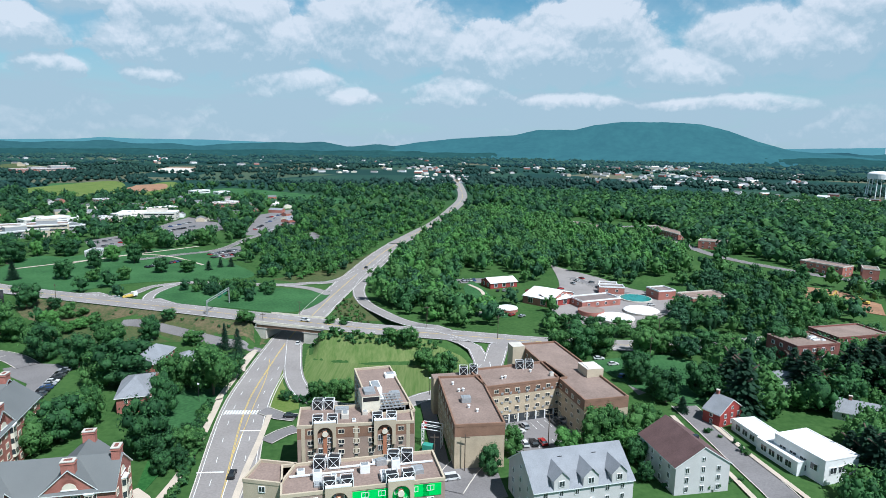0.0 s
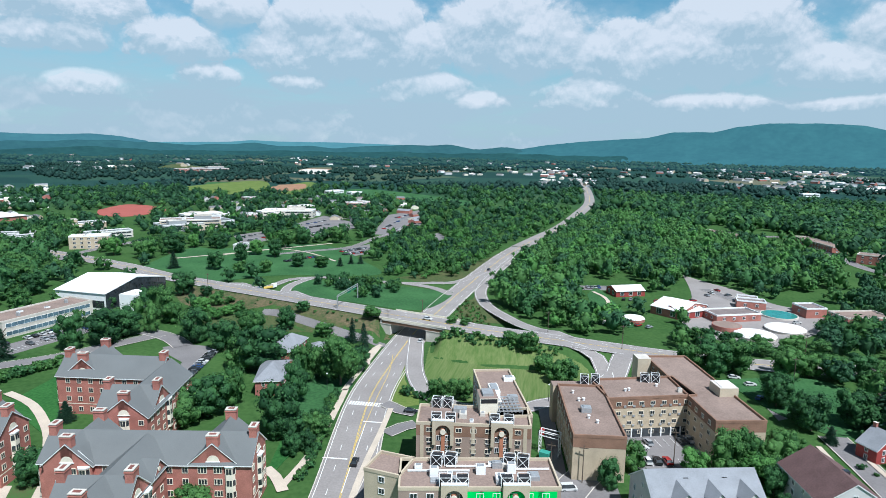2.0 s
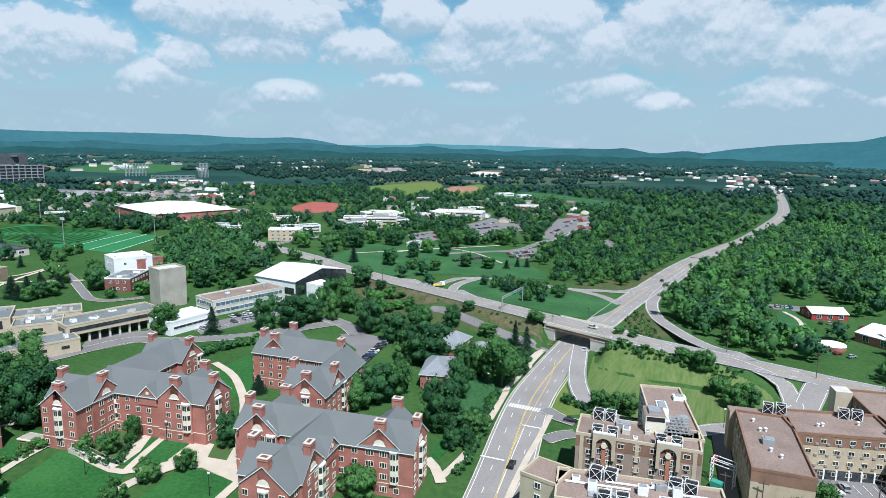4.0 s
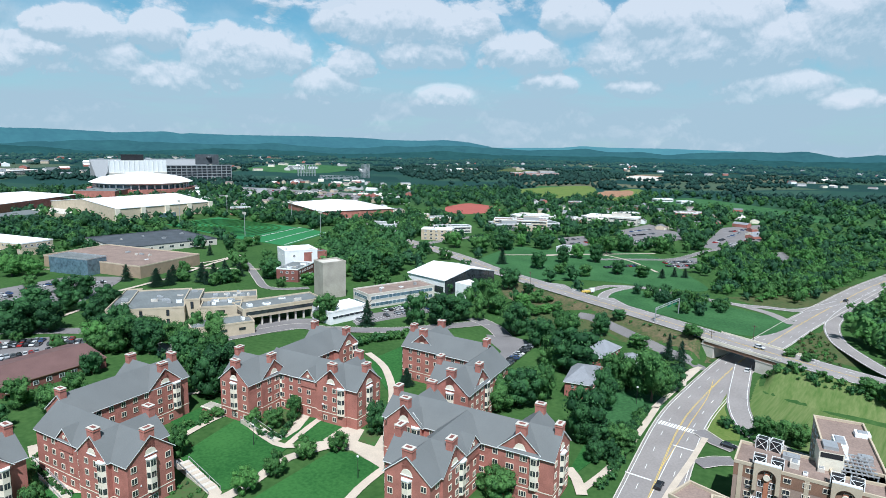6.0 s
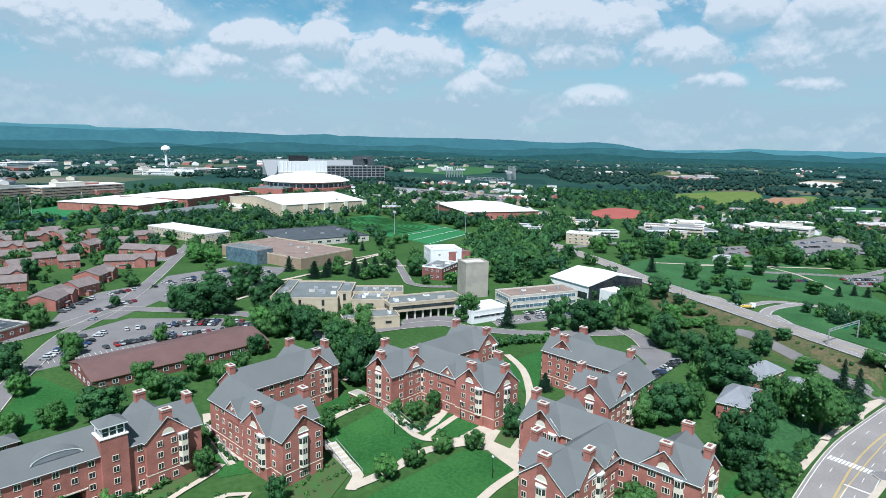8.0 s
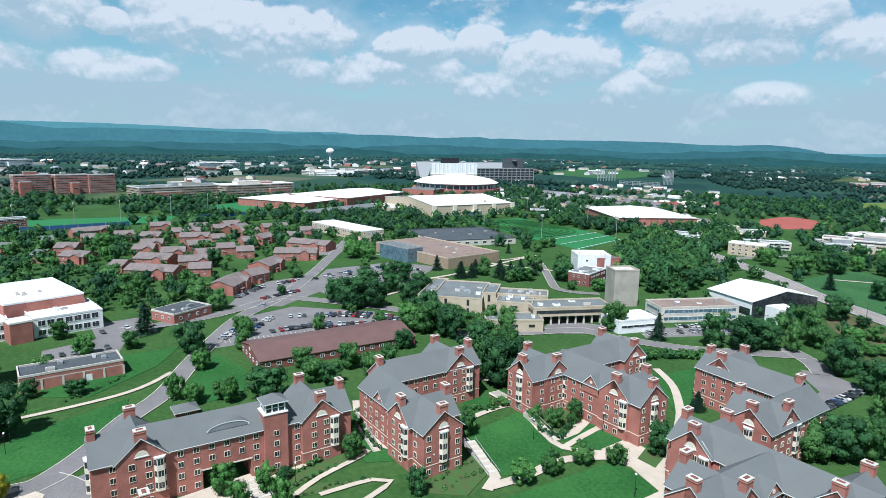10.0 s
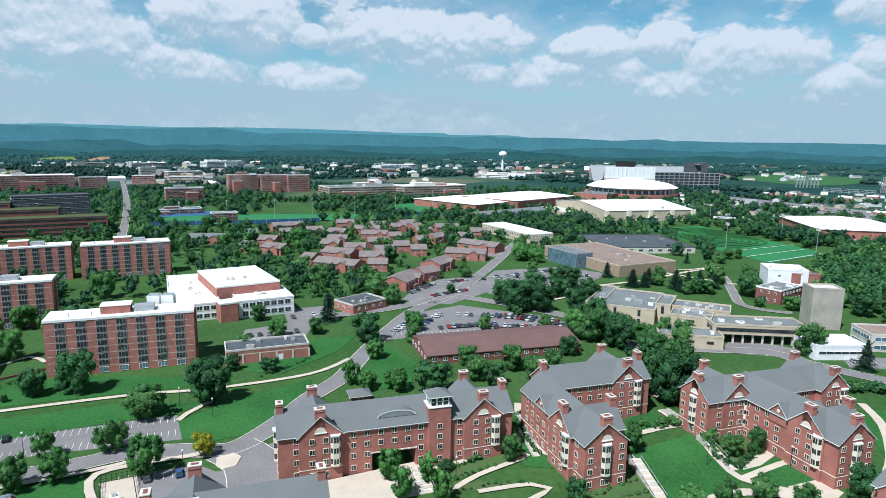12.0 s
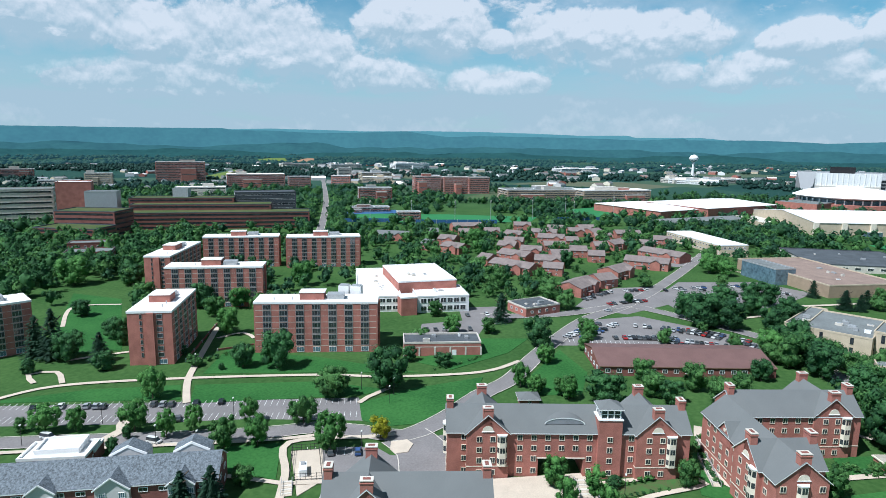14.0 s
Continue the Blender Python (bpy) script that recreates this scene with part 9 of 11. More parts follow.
def in_polygon(x, y, poly):
    inside = np.zeros(x.shape, bool)
    n = len(poly)
    for i in range(n):
        (x0, y0), (x1, y1) = poly[i][:2], poly[(i + 1) % n][:2]
        cross = ((y0 > y) != (y1 > y)) & (x < (x1 - x0) * (y - y0) / ((y1 - y0) if y1 != y0 else 1e-9) + x0)
        inside ^= cross
    return inside


def free(x, y, room=3.0, areas=True):
    """Which places lie clear of roads, buildings and, if asked, of lots and lawns."""
    ok = np.ones(x.shape, bool)
    for L, half in KEEP_LINES:
        lo, hi = L[:, :2].min(0) - 20, L[:, :2].max(0) + 20
        c = ok & (x > lo[0]) & (x < hi[0]) & (y > lo[1]) & (y < hi[1])
        if c.any():
            d, _ = line_distance(x[c], y[c], L)
            ok[np.where(c)[0][d < half + room]] = False
    for inv, n, d in KEEP_BLOCKS:
        u = inv[0][0] * x + inv[0][1] * y + inv[0][3]
        v = inv[1][0] * x + inv[1][1] * y + inv[1][3]
        ok &= ~((u > -room) & (u < n + room) & (v > -room) & (v < d + room))
    if areas:
        for A in KEEP_AREAS:
            lo, hi = A.min(0), A.max(0)
            c = np.where(ok & (x > lo[0]) & (x < hi[0]) & (y > lo[1]) & (y < hi[1]))[0]
            if len(c):
                ok[c[in_polygon(x[c], y[c], A)]] = False
    return ok


def scatter(poly, gap, seed, room=3.0, areas=True, jitter=0.42):
    """Uneven places within an outline, about gap apart."""
    rng = np.random.default_rng(seed)
    P = np.array([p[:2] for p in poly])
    lo, hi = P.min(0), P.max(0)
    gx, gy = np.meshgrid(np.arange(lo[0], hi[0], gap), np.arange(lo[1], hi[1], gap))
    x = gx.ravel() + rng.uniform(-jitter, jitter, gx.size) * gap
    y = gy.ravel() + rng.uniform(-jitter, jitter, gx.size) * gap
    k = in_polygon(x, y, P)
    x, y = x[k], y[k]
    k = free(x, y, room, areas)
    return x[k], y[k]


def woods(name, x, y, h, shapes, keys, label, seed, wide=1.0):
    """Many crowns joined into one object."""
    rng = np.random.default_rng(seed)
    z = land(x, y)
    V, F, K, n = [], [], [], 0
    pick = rng.integers(0, len(shapes), len(x))
    for s, (bv, bf) in enumerate(shapes):
        idx = np.where(pick == s)[0]
        if not len(idx):
            continue
        a = rng.uniform(0, 2 * np.pi, len(idx))
        sx = h[idx] * wide * rng.uniform(0.85, 1.2, len(idx))
        co, si = np.cos(a)[:, None], np.sin(a)[:, None]
        vx, vy, vz = bv[None, :, 0] * sx[:, None], bv[None, :, 1] * sx[:, None], bv[None, :, 2] * h[idx][:, None]
        out = np.stack([x[idx][:, None] + co * vx - si * vy, y[idx][:, None] + si * vx + co * vy, z[idx][:, None] + vz - 0.2], -1)
        V.append(out.reshape(-1, 3))
        F.append((bf[None] + (np.arange(len(idx)) * len(bv))[:, None, None] + n).reshape(-1, 4))
        K.append(np.repeat(rng.integers(0, len(keys), len(idx)), len(bf)))
        n += len(idx) * len(bv)
    me = fast_mesh(name, np.concatenate(V), np.concatenate(F), keys, np.concatenate(K))
    return tagged(new(name, me), label, "woods", kind="stuff")


NEAR = [crown(170 + i, 17, 22, 0.038, 0.44 + 0.03 * i, 0.05) for i in range(3)]
MID = [crown(70 + i, 9, 11, 0.062, 0.46 + 0.04 * i, 0.08) for i in range(4)]
FAR = []
for i in range(5):
    r = np.random.default_rng(90 + i)
    C = np.stack([r.uniform(-0.26, 0.26, 5), r.uniform(-0.26, 0.26, 5), r.uniform(0.30, 0.74, 5)], -1)
    v, f = leaf_cloud(r, C, r.uniform(0.20, 0.30, 5), 5, 0.12)
    bv, bf = lump(5, 2)
    FAR.append((np.concatenate([v, np.array((0, 0, 0.45)) + bv * (0.34, 0.34, 0.40)]), np.concatenate([f, bf + len(v)])))
FARTHEST = []
for i in range(4):
    bv, bf = lump(5, 2)
    r = np.random.default_rng(90 + i)
    FARTHEST.append((np.array((0, 0, 0.5)) + bv * (0.40, 0.40, 0.44) * (1 + 0.25 * r.normal(size=(len(bv), 1))), bf))

# single trees: kind, place, height, breadth
for kind, p, h, w in (
    # before the residence halls and in their courts
    ("round", (-134.2, 78.2), 7.2, 1.05), ("round", (-136.2, 88.6), 7.2, 1.05), ("round", (-137.8, 99.7), 7.2, 1.05), ("round", (-134.0, 108.8), 7.2, 1.05),
    ("dark", (-133.6, 124.2), 11, 0.9), ("oak", (-161.1, 112.4), 8.5, 0.8), ("oak", (-160.5, 104.5), 7, 1.0), ("oak", (-154.8, 119.2), 4.2, 1.0), ("oak", (-168.4, 101.9), 5, 1.2),
    ("oak", (-165.5, 75.4), 9, 1.0), ("oak", (-125.2, 123.9), 7, 0.8), ("fir", (-155.5, 159.0), 7, 1.6), ("dark", (-98.7, 128.2), 5, 1.2), ("oak", (-84.6, 121.0), 9, 1.2), ("oak", (-90.8, 122.0), 5, 1.2),
    ("oak", (-163.6, 38.9), 8, 0.9), ("oak", (-175.2, 40.1), 7, 1.0), ("oak", (-181.1, 92.6), 3.5, 1.6), ("oak", (-181.3, 96.9), 3.5, 1.6),
    ("column", (-155.9, 3.7), 9.5, 0.95), ("column", (-153.5, 13.9), 9, 0.95), ("column", (-146.6, 6.5), 9, 0.95), ("column", (-144.3, 16.6), 9, 0.95), ("dark", (-158.3, 19.0), 3.6, 1.5), ("dark", (-139.2, 50.2), 8, 0.8),
    ("oak", (-162.8, 38.4), 7, 0.8),
    # before the gatehouse and along the lots
    ("yellow", (-172.8, -49.3), 7.5, 1.1), ("round", (-162.9, -61.7), 12, 0.95), ("dark", (-210.6, -57.4), 17, 1.05), ("dark", (-222.6, -106.4), 16, 1.05), ("round", (-200.5, -74.9), 12.5, 1.25), ("round", (-185.4, -135.6), 11.5, 1.0),
    ("dark", (-220.8, -120.1), 10, 1.0), ("round", (-154.9, -150.9), 9.5, 1.1), ("round", (-158.5, -143.1), 8, 0.9), ("round", (-161.8, -125.4), 10.5, 1.0), ("round", (-159.8, -113.0), 9.5, 0.75), ("round", (-165.6, -107.4), 9, 0.75),
    ("round", (-158.1, -93.2), 10.5, 0.95), ("round", (-160.8, -83.8), 10, 0.85), ("round", (-175.0, -93.8), 8.5, 0.85), ("round", (-177.8, -76.4), 10.5, 1.05), ("oak", (-154.0, -158.9), 5, 1.0), ("dark", (-147.6, -121.9), 5.5, 0.8),
    ("dark", (-156.7, -124.2), 4.5, 0.7), ("oak", (-139.9, -77.5), 6, 1.2), ("fir", (-126.3, -86.7), 11, 1.3), ("fir", (-127.8, -79.3), 12.5, 1.3), ("dark", (-216.1, -126.8), 3, 1.0),
    ("round", (-224.4, -9.2), 9.5, 0.85), ("round", (-216.8, -3.9), 8, 0.85), ("round", (-215.3, 8.4), 8.5, 0.9), ("round", (-252.8, 0.0), 9.5, 0.9), ("dark", (-274.5, -3.8), 14, 1.15), ("fir", (-308.9, -24.0), 16, 1.3),
    ("oak", (-271.2, 16.6), 9, 1.0), ("bright", (-290.1, 20.0), 9, 1.0), ("oak", (-288.2, -28.0), 8, 1.2), ("dark", (-239.5, -41.4), 6, 1.5), ("dark", (-241.7, -56.2), 7, 1.0),
    ("bright", (-259.2, -147.4), 13, 0.9), ("bright", (-362.9, -154.4), 15, 1.1), ("oak", (-264.5, -152.4), 8, 1.2), ("dark", (-299.3, -185.2), 15, 1.0), ("oak", (-329.5, -197.1), 13, 0.9), ("oak", (-363.6, -185.5), 14, 1.0),
    ("bright", (-504.0, -57.7), 13, 1.2), ("bright", (-329.5, -290.3), 18, 1.2), ("fir", (-213.3, -200.2), 22, 1.1), ("fir", (-214.7, -209.6), 18, 1.2), ("dark", (-206.4, -171.2), 8, 1.3), ("fir", (-214.4, -179.4), 13, 1.4), ("dark", (-235.3, -185.6), 13, 0.8),
    ("dark", (-196.5, -196.4), 6, 1.2), ("oak", (-217.9, -139.4), 5, 1.6), ("dark", (-228.9, -152.7), 4, 1.6), ("dark", (-378.9, -270.6), 12, 1.2), ("oak", (-337.6, -257.4), 12, 1.2), ("dark", (-370.6, -303.4), 13, 1.3),
    # behind the halls and round the maroon-roofed building
    ("dark", (-198.4, 104.0), 19, 0.95), ("oak", (-205.2, 102.0), 17, 0.9), ("dark", (-202.5, 113.2), 16, 1.0), ("oak", (-219.5, 116.7), 16, 0.9), ("dark", (-233.1, 111.4), 14, 1.0),
    ("oak", (-229.9, 71.1), 10, 1.1), ("oak", (-223.7, 61.7), 10, 1.0), ("oak", (-234.4, 55.0), 11, 1.1), ("dark", (-219.6, 44.7), 9, 1.1), ("oak", (-225.0, 38.8), 10, 1.1), ("dark", (-250.0, 83.1), 9, 1.1), ("oak", (-241.1, 37.3), 9, 1.1),
    ("dark", (-325.2, 78.8), 18, 1.2), ("dark", (-337.2, 72.2), 15, 1.2), ("dark", (-321.5, 90.0), 16, 1.1), ("dark", (-381.3, 116.9), 13, 1.2), ("dark", (-358.3, 95.5), 15, 1.2), ("oak", (-272.2, 94.5), 9, 1.2), ("dark", (-291.9, 102.9), 12, 1.0), ("dark", (-278.4, 105.4), 13, 1.2),
    ("dark", (-273.4, 111.0), 12, 1.3), ("dark", (-272.4, 118.4), 10, 1.3), ("oak", (-263.3, 122.3), 10, 1.2), ("oak", (-252.4, 134.6), 9, 1.2), ("oak", (-269.8, 148.7), 9, 1.0), 
    ("bright", (-315.5, 232.9), 9, 1.3), ("bright", (-345.4, 411.9), 14, 1.1), ("oak", (-349.4, 226.8), 14, 1.0), ("fir", (-362.1, 190.5), 9, 1.5), ("fir", (-363.1, 205.2), 10, 1.6), ("fir", (-369.3, 217.3), 10, 1.6), ("fir", (-384.6, 179.6), 11, 1.6), ("fir", (-378.9, 165.7), 11, 1.6),
    ("bright", (-243.4, 445.1), 12, 1.1), ("dark", (-241.9, 384.9), 13, 1.1), ("dark", (-241.1, 418.9), 14, 1.0), ("oak", (-220.5, 380.3), 9, 1.2), ("oak", (-204.0, 385.7), 9, 1.2), ("dark", (-191.1, 409.5), 11, 1.1), ("oak", (-174.3, 412.6), 9, 1.4), ("dark", (-224.0, 439.6), 15, 0.9), ("oak", (-236.0, 481.8), 16, 1.1), ("dark", (-228.9, 503.0), 15, 1.1), ("fir", (-272.0, 381.5), 12, 1.5), ("fir", (-163.2, 420.4), 7, 1.6), ("fir", (-158.7, 431.1), 7, 1.6), ("fir", (-152.1, 433.5), 7, 1.6), ("oak", (-313.6, 407.0), 15, 1.3), ("dark", (-308.2, 435.3), 16, 1.3), ("bright", (-307.3, 459.5), 13, 0.9), ("dark", (-286.2, 462.7), 13, 1.1), ("oak", (-204.8, 520.1), 15, 1.2), ("dark", (-187.8, 562.3), 15, 1.1),
    ("bright", (-468.5, 113.0), 12, 1.3), ("bright", (-460.4, 122.8), 12, 1.3), ("oak", (-425.0, 111.2), 8, 1.2), ("oak", (-290.1, 53.2), 8, 1.0), ("dark", (-80.3, 164.4), 9, 1.3), ("oak", (-75.4, 167.2), 8, 1.3), ("oak", (-71.7, 168.6), 6, 1.3),
    ("round", (-251.7, -0.4), 8, 1.1), ("round", (-219.0, 7.2), 8.5, 1.1), ("dark", (-214.8, 21.0), 12, 1.3), ("round", (-220.8, -2.5), 7, 1.0), ("oak", (-269.6, 99.8), 15, 1.1), ("dark", (-258.4, 108.5), 14, 1.1), ("oak", (-239.0, 115.6), 15, 1.0), ("bright", (-282.3, 96.5), 13, 1.1), 
    ("dark", (-323.3, 76.9), 15, 1.3), ("dark", (-326.8, 87.5), 14, 1.2), ("oak", (-296.1, 17.8), 9, 1.0), ("bright", (-552.9, -66.5), 16, 1.3), ("oak", (-384.8, -34.2), 15, 1.2), ("oak", (-419.4, -50.0), 14, 1.2), ("dark", (-461.2, 11.1), 14, 1.0), ("oak", (-584.5, 84.1), 13, 1.2), ("bright", (-484.9, 115.2), 12, 1.1), ("bright", (-477.7, 123.8), 12, 1.1), ("oak", (-409.7, 60.5), 9, 1.2), ("dark", (-364.7, 45.3), 6, 1.1), ("oak", (-362.2, 0.4), 13, 1.2), ("oak", (-341.0, 8.9), 12, 1.1),
    ("fir", (-376.0, 172.8), 10, 1.5), ("oak", (-379.7, 183.6), 9, 1.1), ("fir", (-384.3, 198.9), 10, 1.5), ("oak", (-354.7, 191.6), 9, 1.1), ("oak", (-354.8, 205.7), 9, 1.2), ("dark", (-347.8, 227.0), 14, 1.2), ("oak", (-381.2, 227.6), 10, 1.1), ("fir", (-382.6, 214.2), 10, 1.5), ("round", (-323.8, 218.8), 7, 1.1), ("oak", (-325.1, 265.6), 10, 1.2), ("dark", (-301.0, 264.1), 12, 1.2), ("oak", (-284.3, 268.1), 11, 1.2), ("oak", (-310.1, 151.1), 8, 1.2), 
    ("dark", (-211.6, -192.2), 13, 1.2), ("oak", (-363.3, -332.3), 15, 1.2), ("dark", (-338.0, -255.7), 14, 1.2), ("oak", (-302.9, -222.8), 12, 1.1), ("dark", (-270.5, -235.0), 9, 1.3), ("oak", (-285.7, -170.0), 11, 1.2), ("bright", (-304.0, -165.5), 12, 1.1), ("dark", (-241.5, -194.7), 10, 1.1), ("oak", (-311.6, -58.8), 9, 1.1), ("bright", (-284.3, -45.3), 9, 1.1), ("oak", (-264.4, -56.2), 8, 1.1),
    # round the laboratories
    ("fir", (-405.9, 159.4), 11, 1.5), ("fir", (-376.8, 165.5), 12, 1.5), ("oak", (-403.0, 196.0), 9, 1.1), ("fir", (-370.1, 190.8), 12, 1.5), ("fir", (-372.7, 200.9), 11, 1.5),
    ("dark", (-356.9, 199.2), 10, 1.1), ("oak", (-382.0, 249.2), 13, 1.1), ("oak", (-451.5, 268.4), 9, 1.1), ("oak", (-469.3, 285.5), 9, 1.1), ("dark", (-466.3, 265.8), 9, 1.1),
    ("oak", (-471.3, 295.0), 9, 1.1), ("fir", (-453.6, 241.9), 9, 1.4), ("oak", (-458.6, 216.5), 7, 1.1), ("oak", (-447.0, 200.9), 7, 1.1), ("dark", (-340.3, 123.1), 14, 1.2),
    ("dark", (-376.9, 123.5), 14, 1.2), ("dark", (-322.1, 110.0), 13, 1.2), ("dark", (-352.4, 108.3), 12, 1.2), ("oak", (-283.0, 112.8), 12, 1.1), ("oak", (-274.9, 116.8), 12, 1.0),
    ("dark", (-300.3, 113.7), 13, 1.1), ("oak", (-359.7, 279.0), 12, 1.2), ("dark", (-341.2, 277.6), 14, 1.2), ("oak", (-361.9, 311.1), 13, 1.2), ("dark", (-326.7, 294.6), 14, 1.2),
    ("oak", (-337.1, 317.9), 13, 1.2), ("dark", (-301.5, 292.7), 13, 1.2), ("round", (-312.4, 74.7), 6, 1.0), ("oak", (-287.3, 83.2), 8, 1.0), ("round", (-339.5, 142.8), 6, 1.0),
    ("oak", (-269.5, 134.4), 11, 1.0), ("oak", (-260.5, 140.0), 12, 1.0),
    # by the avenue, the hotel and the motel
    ("oak", (-43.8, 204.0), 8, 1.1), ("oak", (-37.9, 204.3), 9, 1.1), ("oak", (-33.9, 206.4), 8, 1.0),
    ("oak", (-14.8, 251.7), 9, 1.1), ("oak", (-19.1, 254.3), 6, 1.3), ("oak", (-1.9, 231.0), 10, 1.1), ("dark", (2.6, 233.0), 9, 1.0), ("oak", (-7.7, 240.0), 8, 1.2), ("oak", (-22.9, 256.3), 5, 1.5), ("oak", (-56.1, 269.8), 4, 1.6), ("oak", (-51.8, 274.2), 4, 1.6), ("oak", (-45.1, 272.9), 4, 1.6),
    ("dark", (13.3, 158.2), 9, 0.9), ("oak", (20.5, 169.4), 9, 1.0), ("bright", (36.8, 170.6), 8, 1.1), ("oak", (45.5, 174.5), 13, 0.9), ("oak", (49.8, 176.2), 13, 0.9), ("dark", (53.7, 180.1), 10, 0.8), ("oak", (60.6, 181.5), 11, 1.1), ("oak", (66.3, 185.6), 9, 1.0),
    ("bright", (52.8, 172.3), 8, 1.5), ("dark", (55.8, 165.1), 8, 1.0), ("dark", (55.6, 156.1), 5.5, 1.1), ("dark", (59.6, 172.5), 7, 1.1), ("dark", (79.5, 209.3), 13, 1.1), ("dark", (74.2, 226.9), 12, 1.0), ("dark", (94.7, 216.0), 13, 1.1), ("fir", (101.9, 199.5), 24, 1.3), ("fir", (105.2, 216.4), 19, 1.5),
    ("dark", (143.2, 250.7), 18, 1.1), ("fir", (131.4, 215.0), 19, 1.6), ("fir", (131.6, 222.9), 17, 1.6), ("fir", (131.6, 210.0), 15, 1.6), ("fir", (153.5, 223.9), 19, 1.5), ("fir", (161.2, 224.2), 21, 1.5), ("fir", (170.7, 230.2), 20, 1.5), ("fir", (118.8, 161.8), 15, 1.5), ("fir", (118.8, 155.9), 16, 1.5), ("fir", (115.9, 164.7), 12, 1.5), ("fir", (82.3, 200.9), 6, 1.6),
    ("oak", (27.4, 145.0), 8, 1.3), ("dark", (-46.8, 145.2), 4, 0.8), ("dark", (-47.9, 150.4), 4, 0.8), ("oak", (210.5, 328.1), 12, 1.1), ("oak", (177.3, 286.9), 12, 1.0),
    # between the halls, the brick house and the bypass
    ("oak", (-166.4, 245.7), 14.1, 1.2), ("dark", (-143.6, 233.0), 13.7, 1.14), ("oak", (-140.0, 249.4), 14.7, 1.09), ("dark", (-115.9, 215.0), 18.5, 1.29), ("oak", (-125.4, 214.4), 13.5, 1.15), ("dark", (-131.8, 268.1), 11.4, 1.11),
    ("dark", (-113.5, 172.8), 14.0, 1.15), ("oak", (-116.4, 164.4), 12.6, 1.05), ("oak", (-111.1, 182.7), 13.7, 0.92), ("dark", (-84.2, 165.1), 17.7, 0.84), ("oak", (-96.1, 208.8), 14.9, 1.02), ("dark", (-90.5, 189.9), 15.2, 0.75),
    ("oak", (-81.2, 208.3), 20.3, 0.88), ("dark", (-79.3, 222.6), 10.5, 0.99), ("oak", (-92.5, 216.1), 12.3, 0.96), ("fir", (-94.4, 257.2), 12.0, 0.95), ("fir", (-85.7, 247.8), 13.0, 0.92), ("oak", (-110.2, 262.8), 6.7, 1.6),
    ("oak", (-90.4, 273.7), 6.5, 1.6), ("dark", (-130.4, 284.2), 5.4, 1.6), ("dark", (-203.5, 313.8), 6.4, 1.26), ("oak", (-188.2, 299.6), 8.5, 1.36), ("oak", (-182.3, 302.8), 4.4, 1.6), ("dark", (-219.4, 315.3), 13.9, 1.27),
    ("oak", (-190.0, 263.3), 10.8, 1.1), ("bright", (-187.0, 284.0), 8.2, 1.28), ("oak", (-170.5, 291.4), 5.7, 1.5), ("bright", (-171.7, 282.8), 5.4, 1.6), ("bright", (-174.3, 275.2), 6.1, 1.6), ("oak", (-243.1, 189.6), 14.7, 1.0),
    ("fir", (-224.2, 200.8), 13.5, 1.17), ("dark", (-207.6, 218.3), 15.9, 0.91), ("dark", (-198.3, 227.4), 16.4, 1.13), ("dark", (-197.5, 239.9), 13.8, 1.25), ("oak", (-189.6, 247.1), 12.8, 0.75), ("oak", (-201.5, 270.6), 16.5, 1.07),
    ("bright", (-191.7, 265.3), 9.5, 1.14), ("dark", (-161.9, 239.8), 16.0, 1.09), ("dark", (-240.1, 278.3), 7.4, 1.6),
    # along the bypass before the works
    ("oak", (50.2, 255.8), 12.7, 1.11), ("dark", (58.2, 254.1), 14.8, 1.04), ("oak", (68.5, 258.0), 15.2, 1.02), ("oak", (87.5, 258.2), 13.3, 1.06), ("oak", (96.3, 261.8), 10.0, 1.28), ("dark", (73.3, 289.1), 8.8, 1.5),
    ("oak", (85.0, 285.4), 8.9, 1.5), ("oak", (99.9, 293.7), 8.4, 1.5), ("oak", (61.4, 293.5), 8.5, 1.5), ("dark", (53.7, 299.0), 7.3, 1.5), ("oak", (105.2, 261.6), 10.4, 1.36), ("dark", (115.1, 262.5), 11.2, 1.27),
    ("oak", (123.6, 260.4), 10.2, 1.24), ("oak", (109.7, 287.9), 8.5, 1.5), ("dark", (75.7, 231.6), 11.0, 1.3), ("dark", (77.8, 211.3), 11.0, 1.28),
):
    plant(kind, p, h, w)
# groves of single trees
for pts, gap, lo, hi, kinds, seed in (
    ([(-90.3, 167.1), (-85.3, 177.8), (-70.9, 176.5), (-66.8, 161.5), (-74.5, 153.7)], 6.5, 4, 7, ("oak", "dark"), 3),
):
    x, y = scatter(pts, gap, seed, 4.0, True)
    for px, py in zip(x, y):
        plant(rng_place.choice(kinds), (px, py), rng_place.uniform(lo, hi), rng_place.uniform(0.9, 1.2))
for lst in TREES.values():
    for t in lst:
        for o in (*t.children_recursive, t):
            bpy.data.objects.remove(o)

# woods


def forest(pts, gap, lo, hi, seed, label, shapes=MID, keys=("leaf", "forest", "leaf_dark"), room=4.0, areas=True, wide=1.0):
    x, y = scatter(pts, gap, seed, room, areas)
    if len(x):
        woods("woodland", x, y, np.random.default_rng(seed).uniform(lo, hi, len(x)), shapes, list(keys), label, seed, wide)


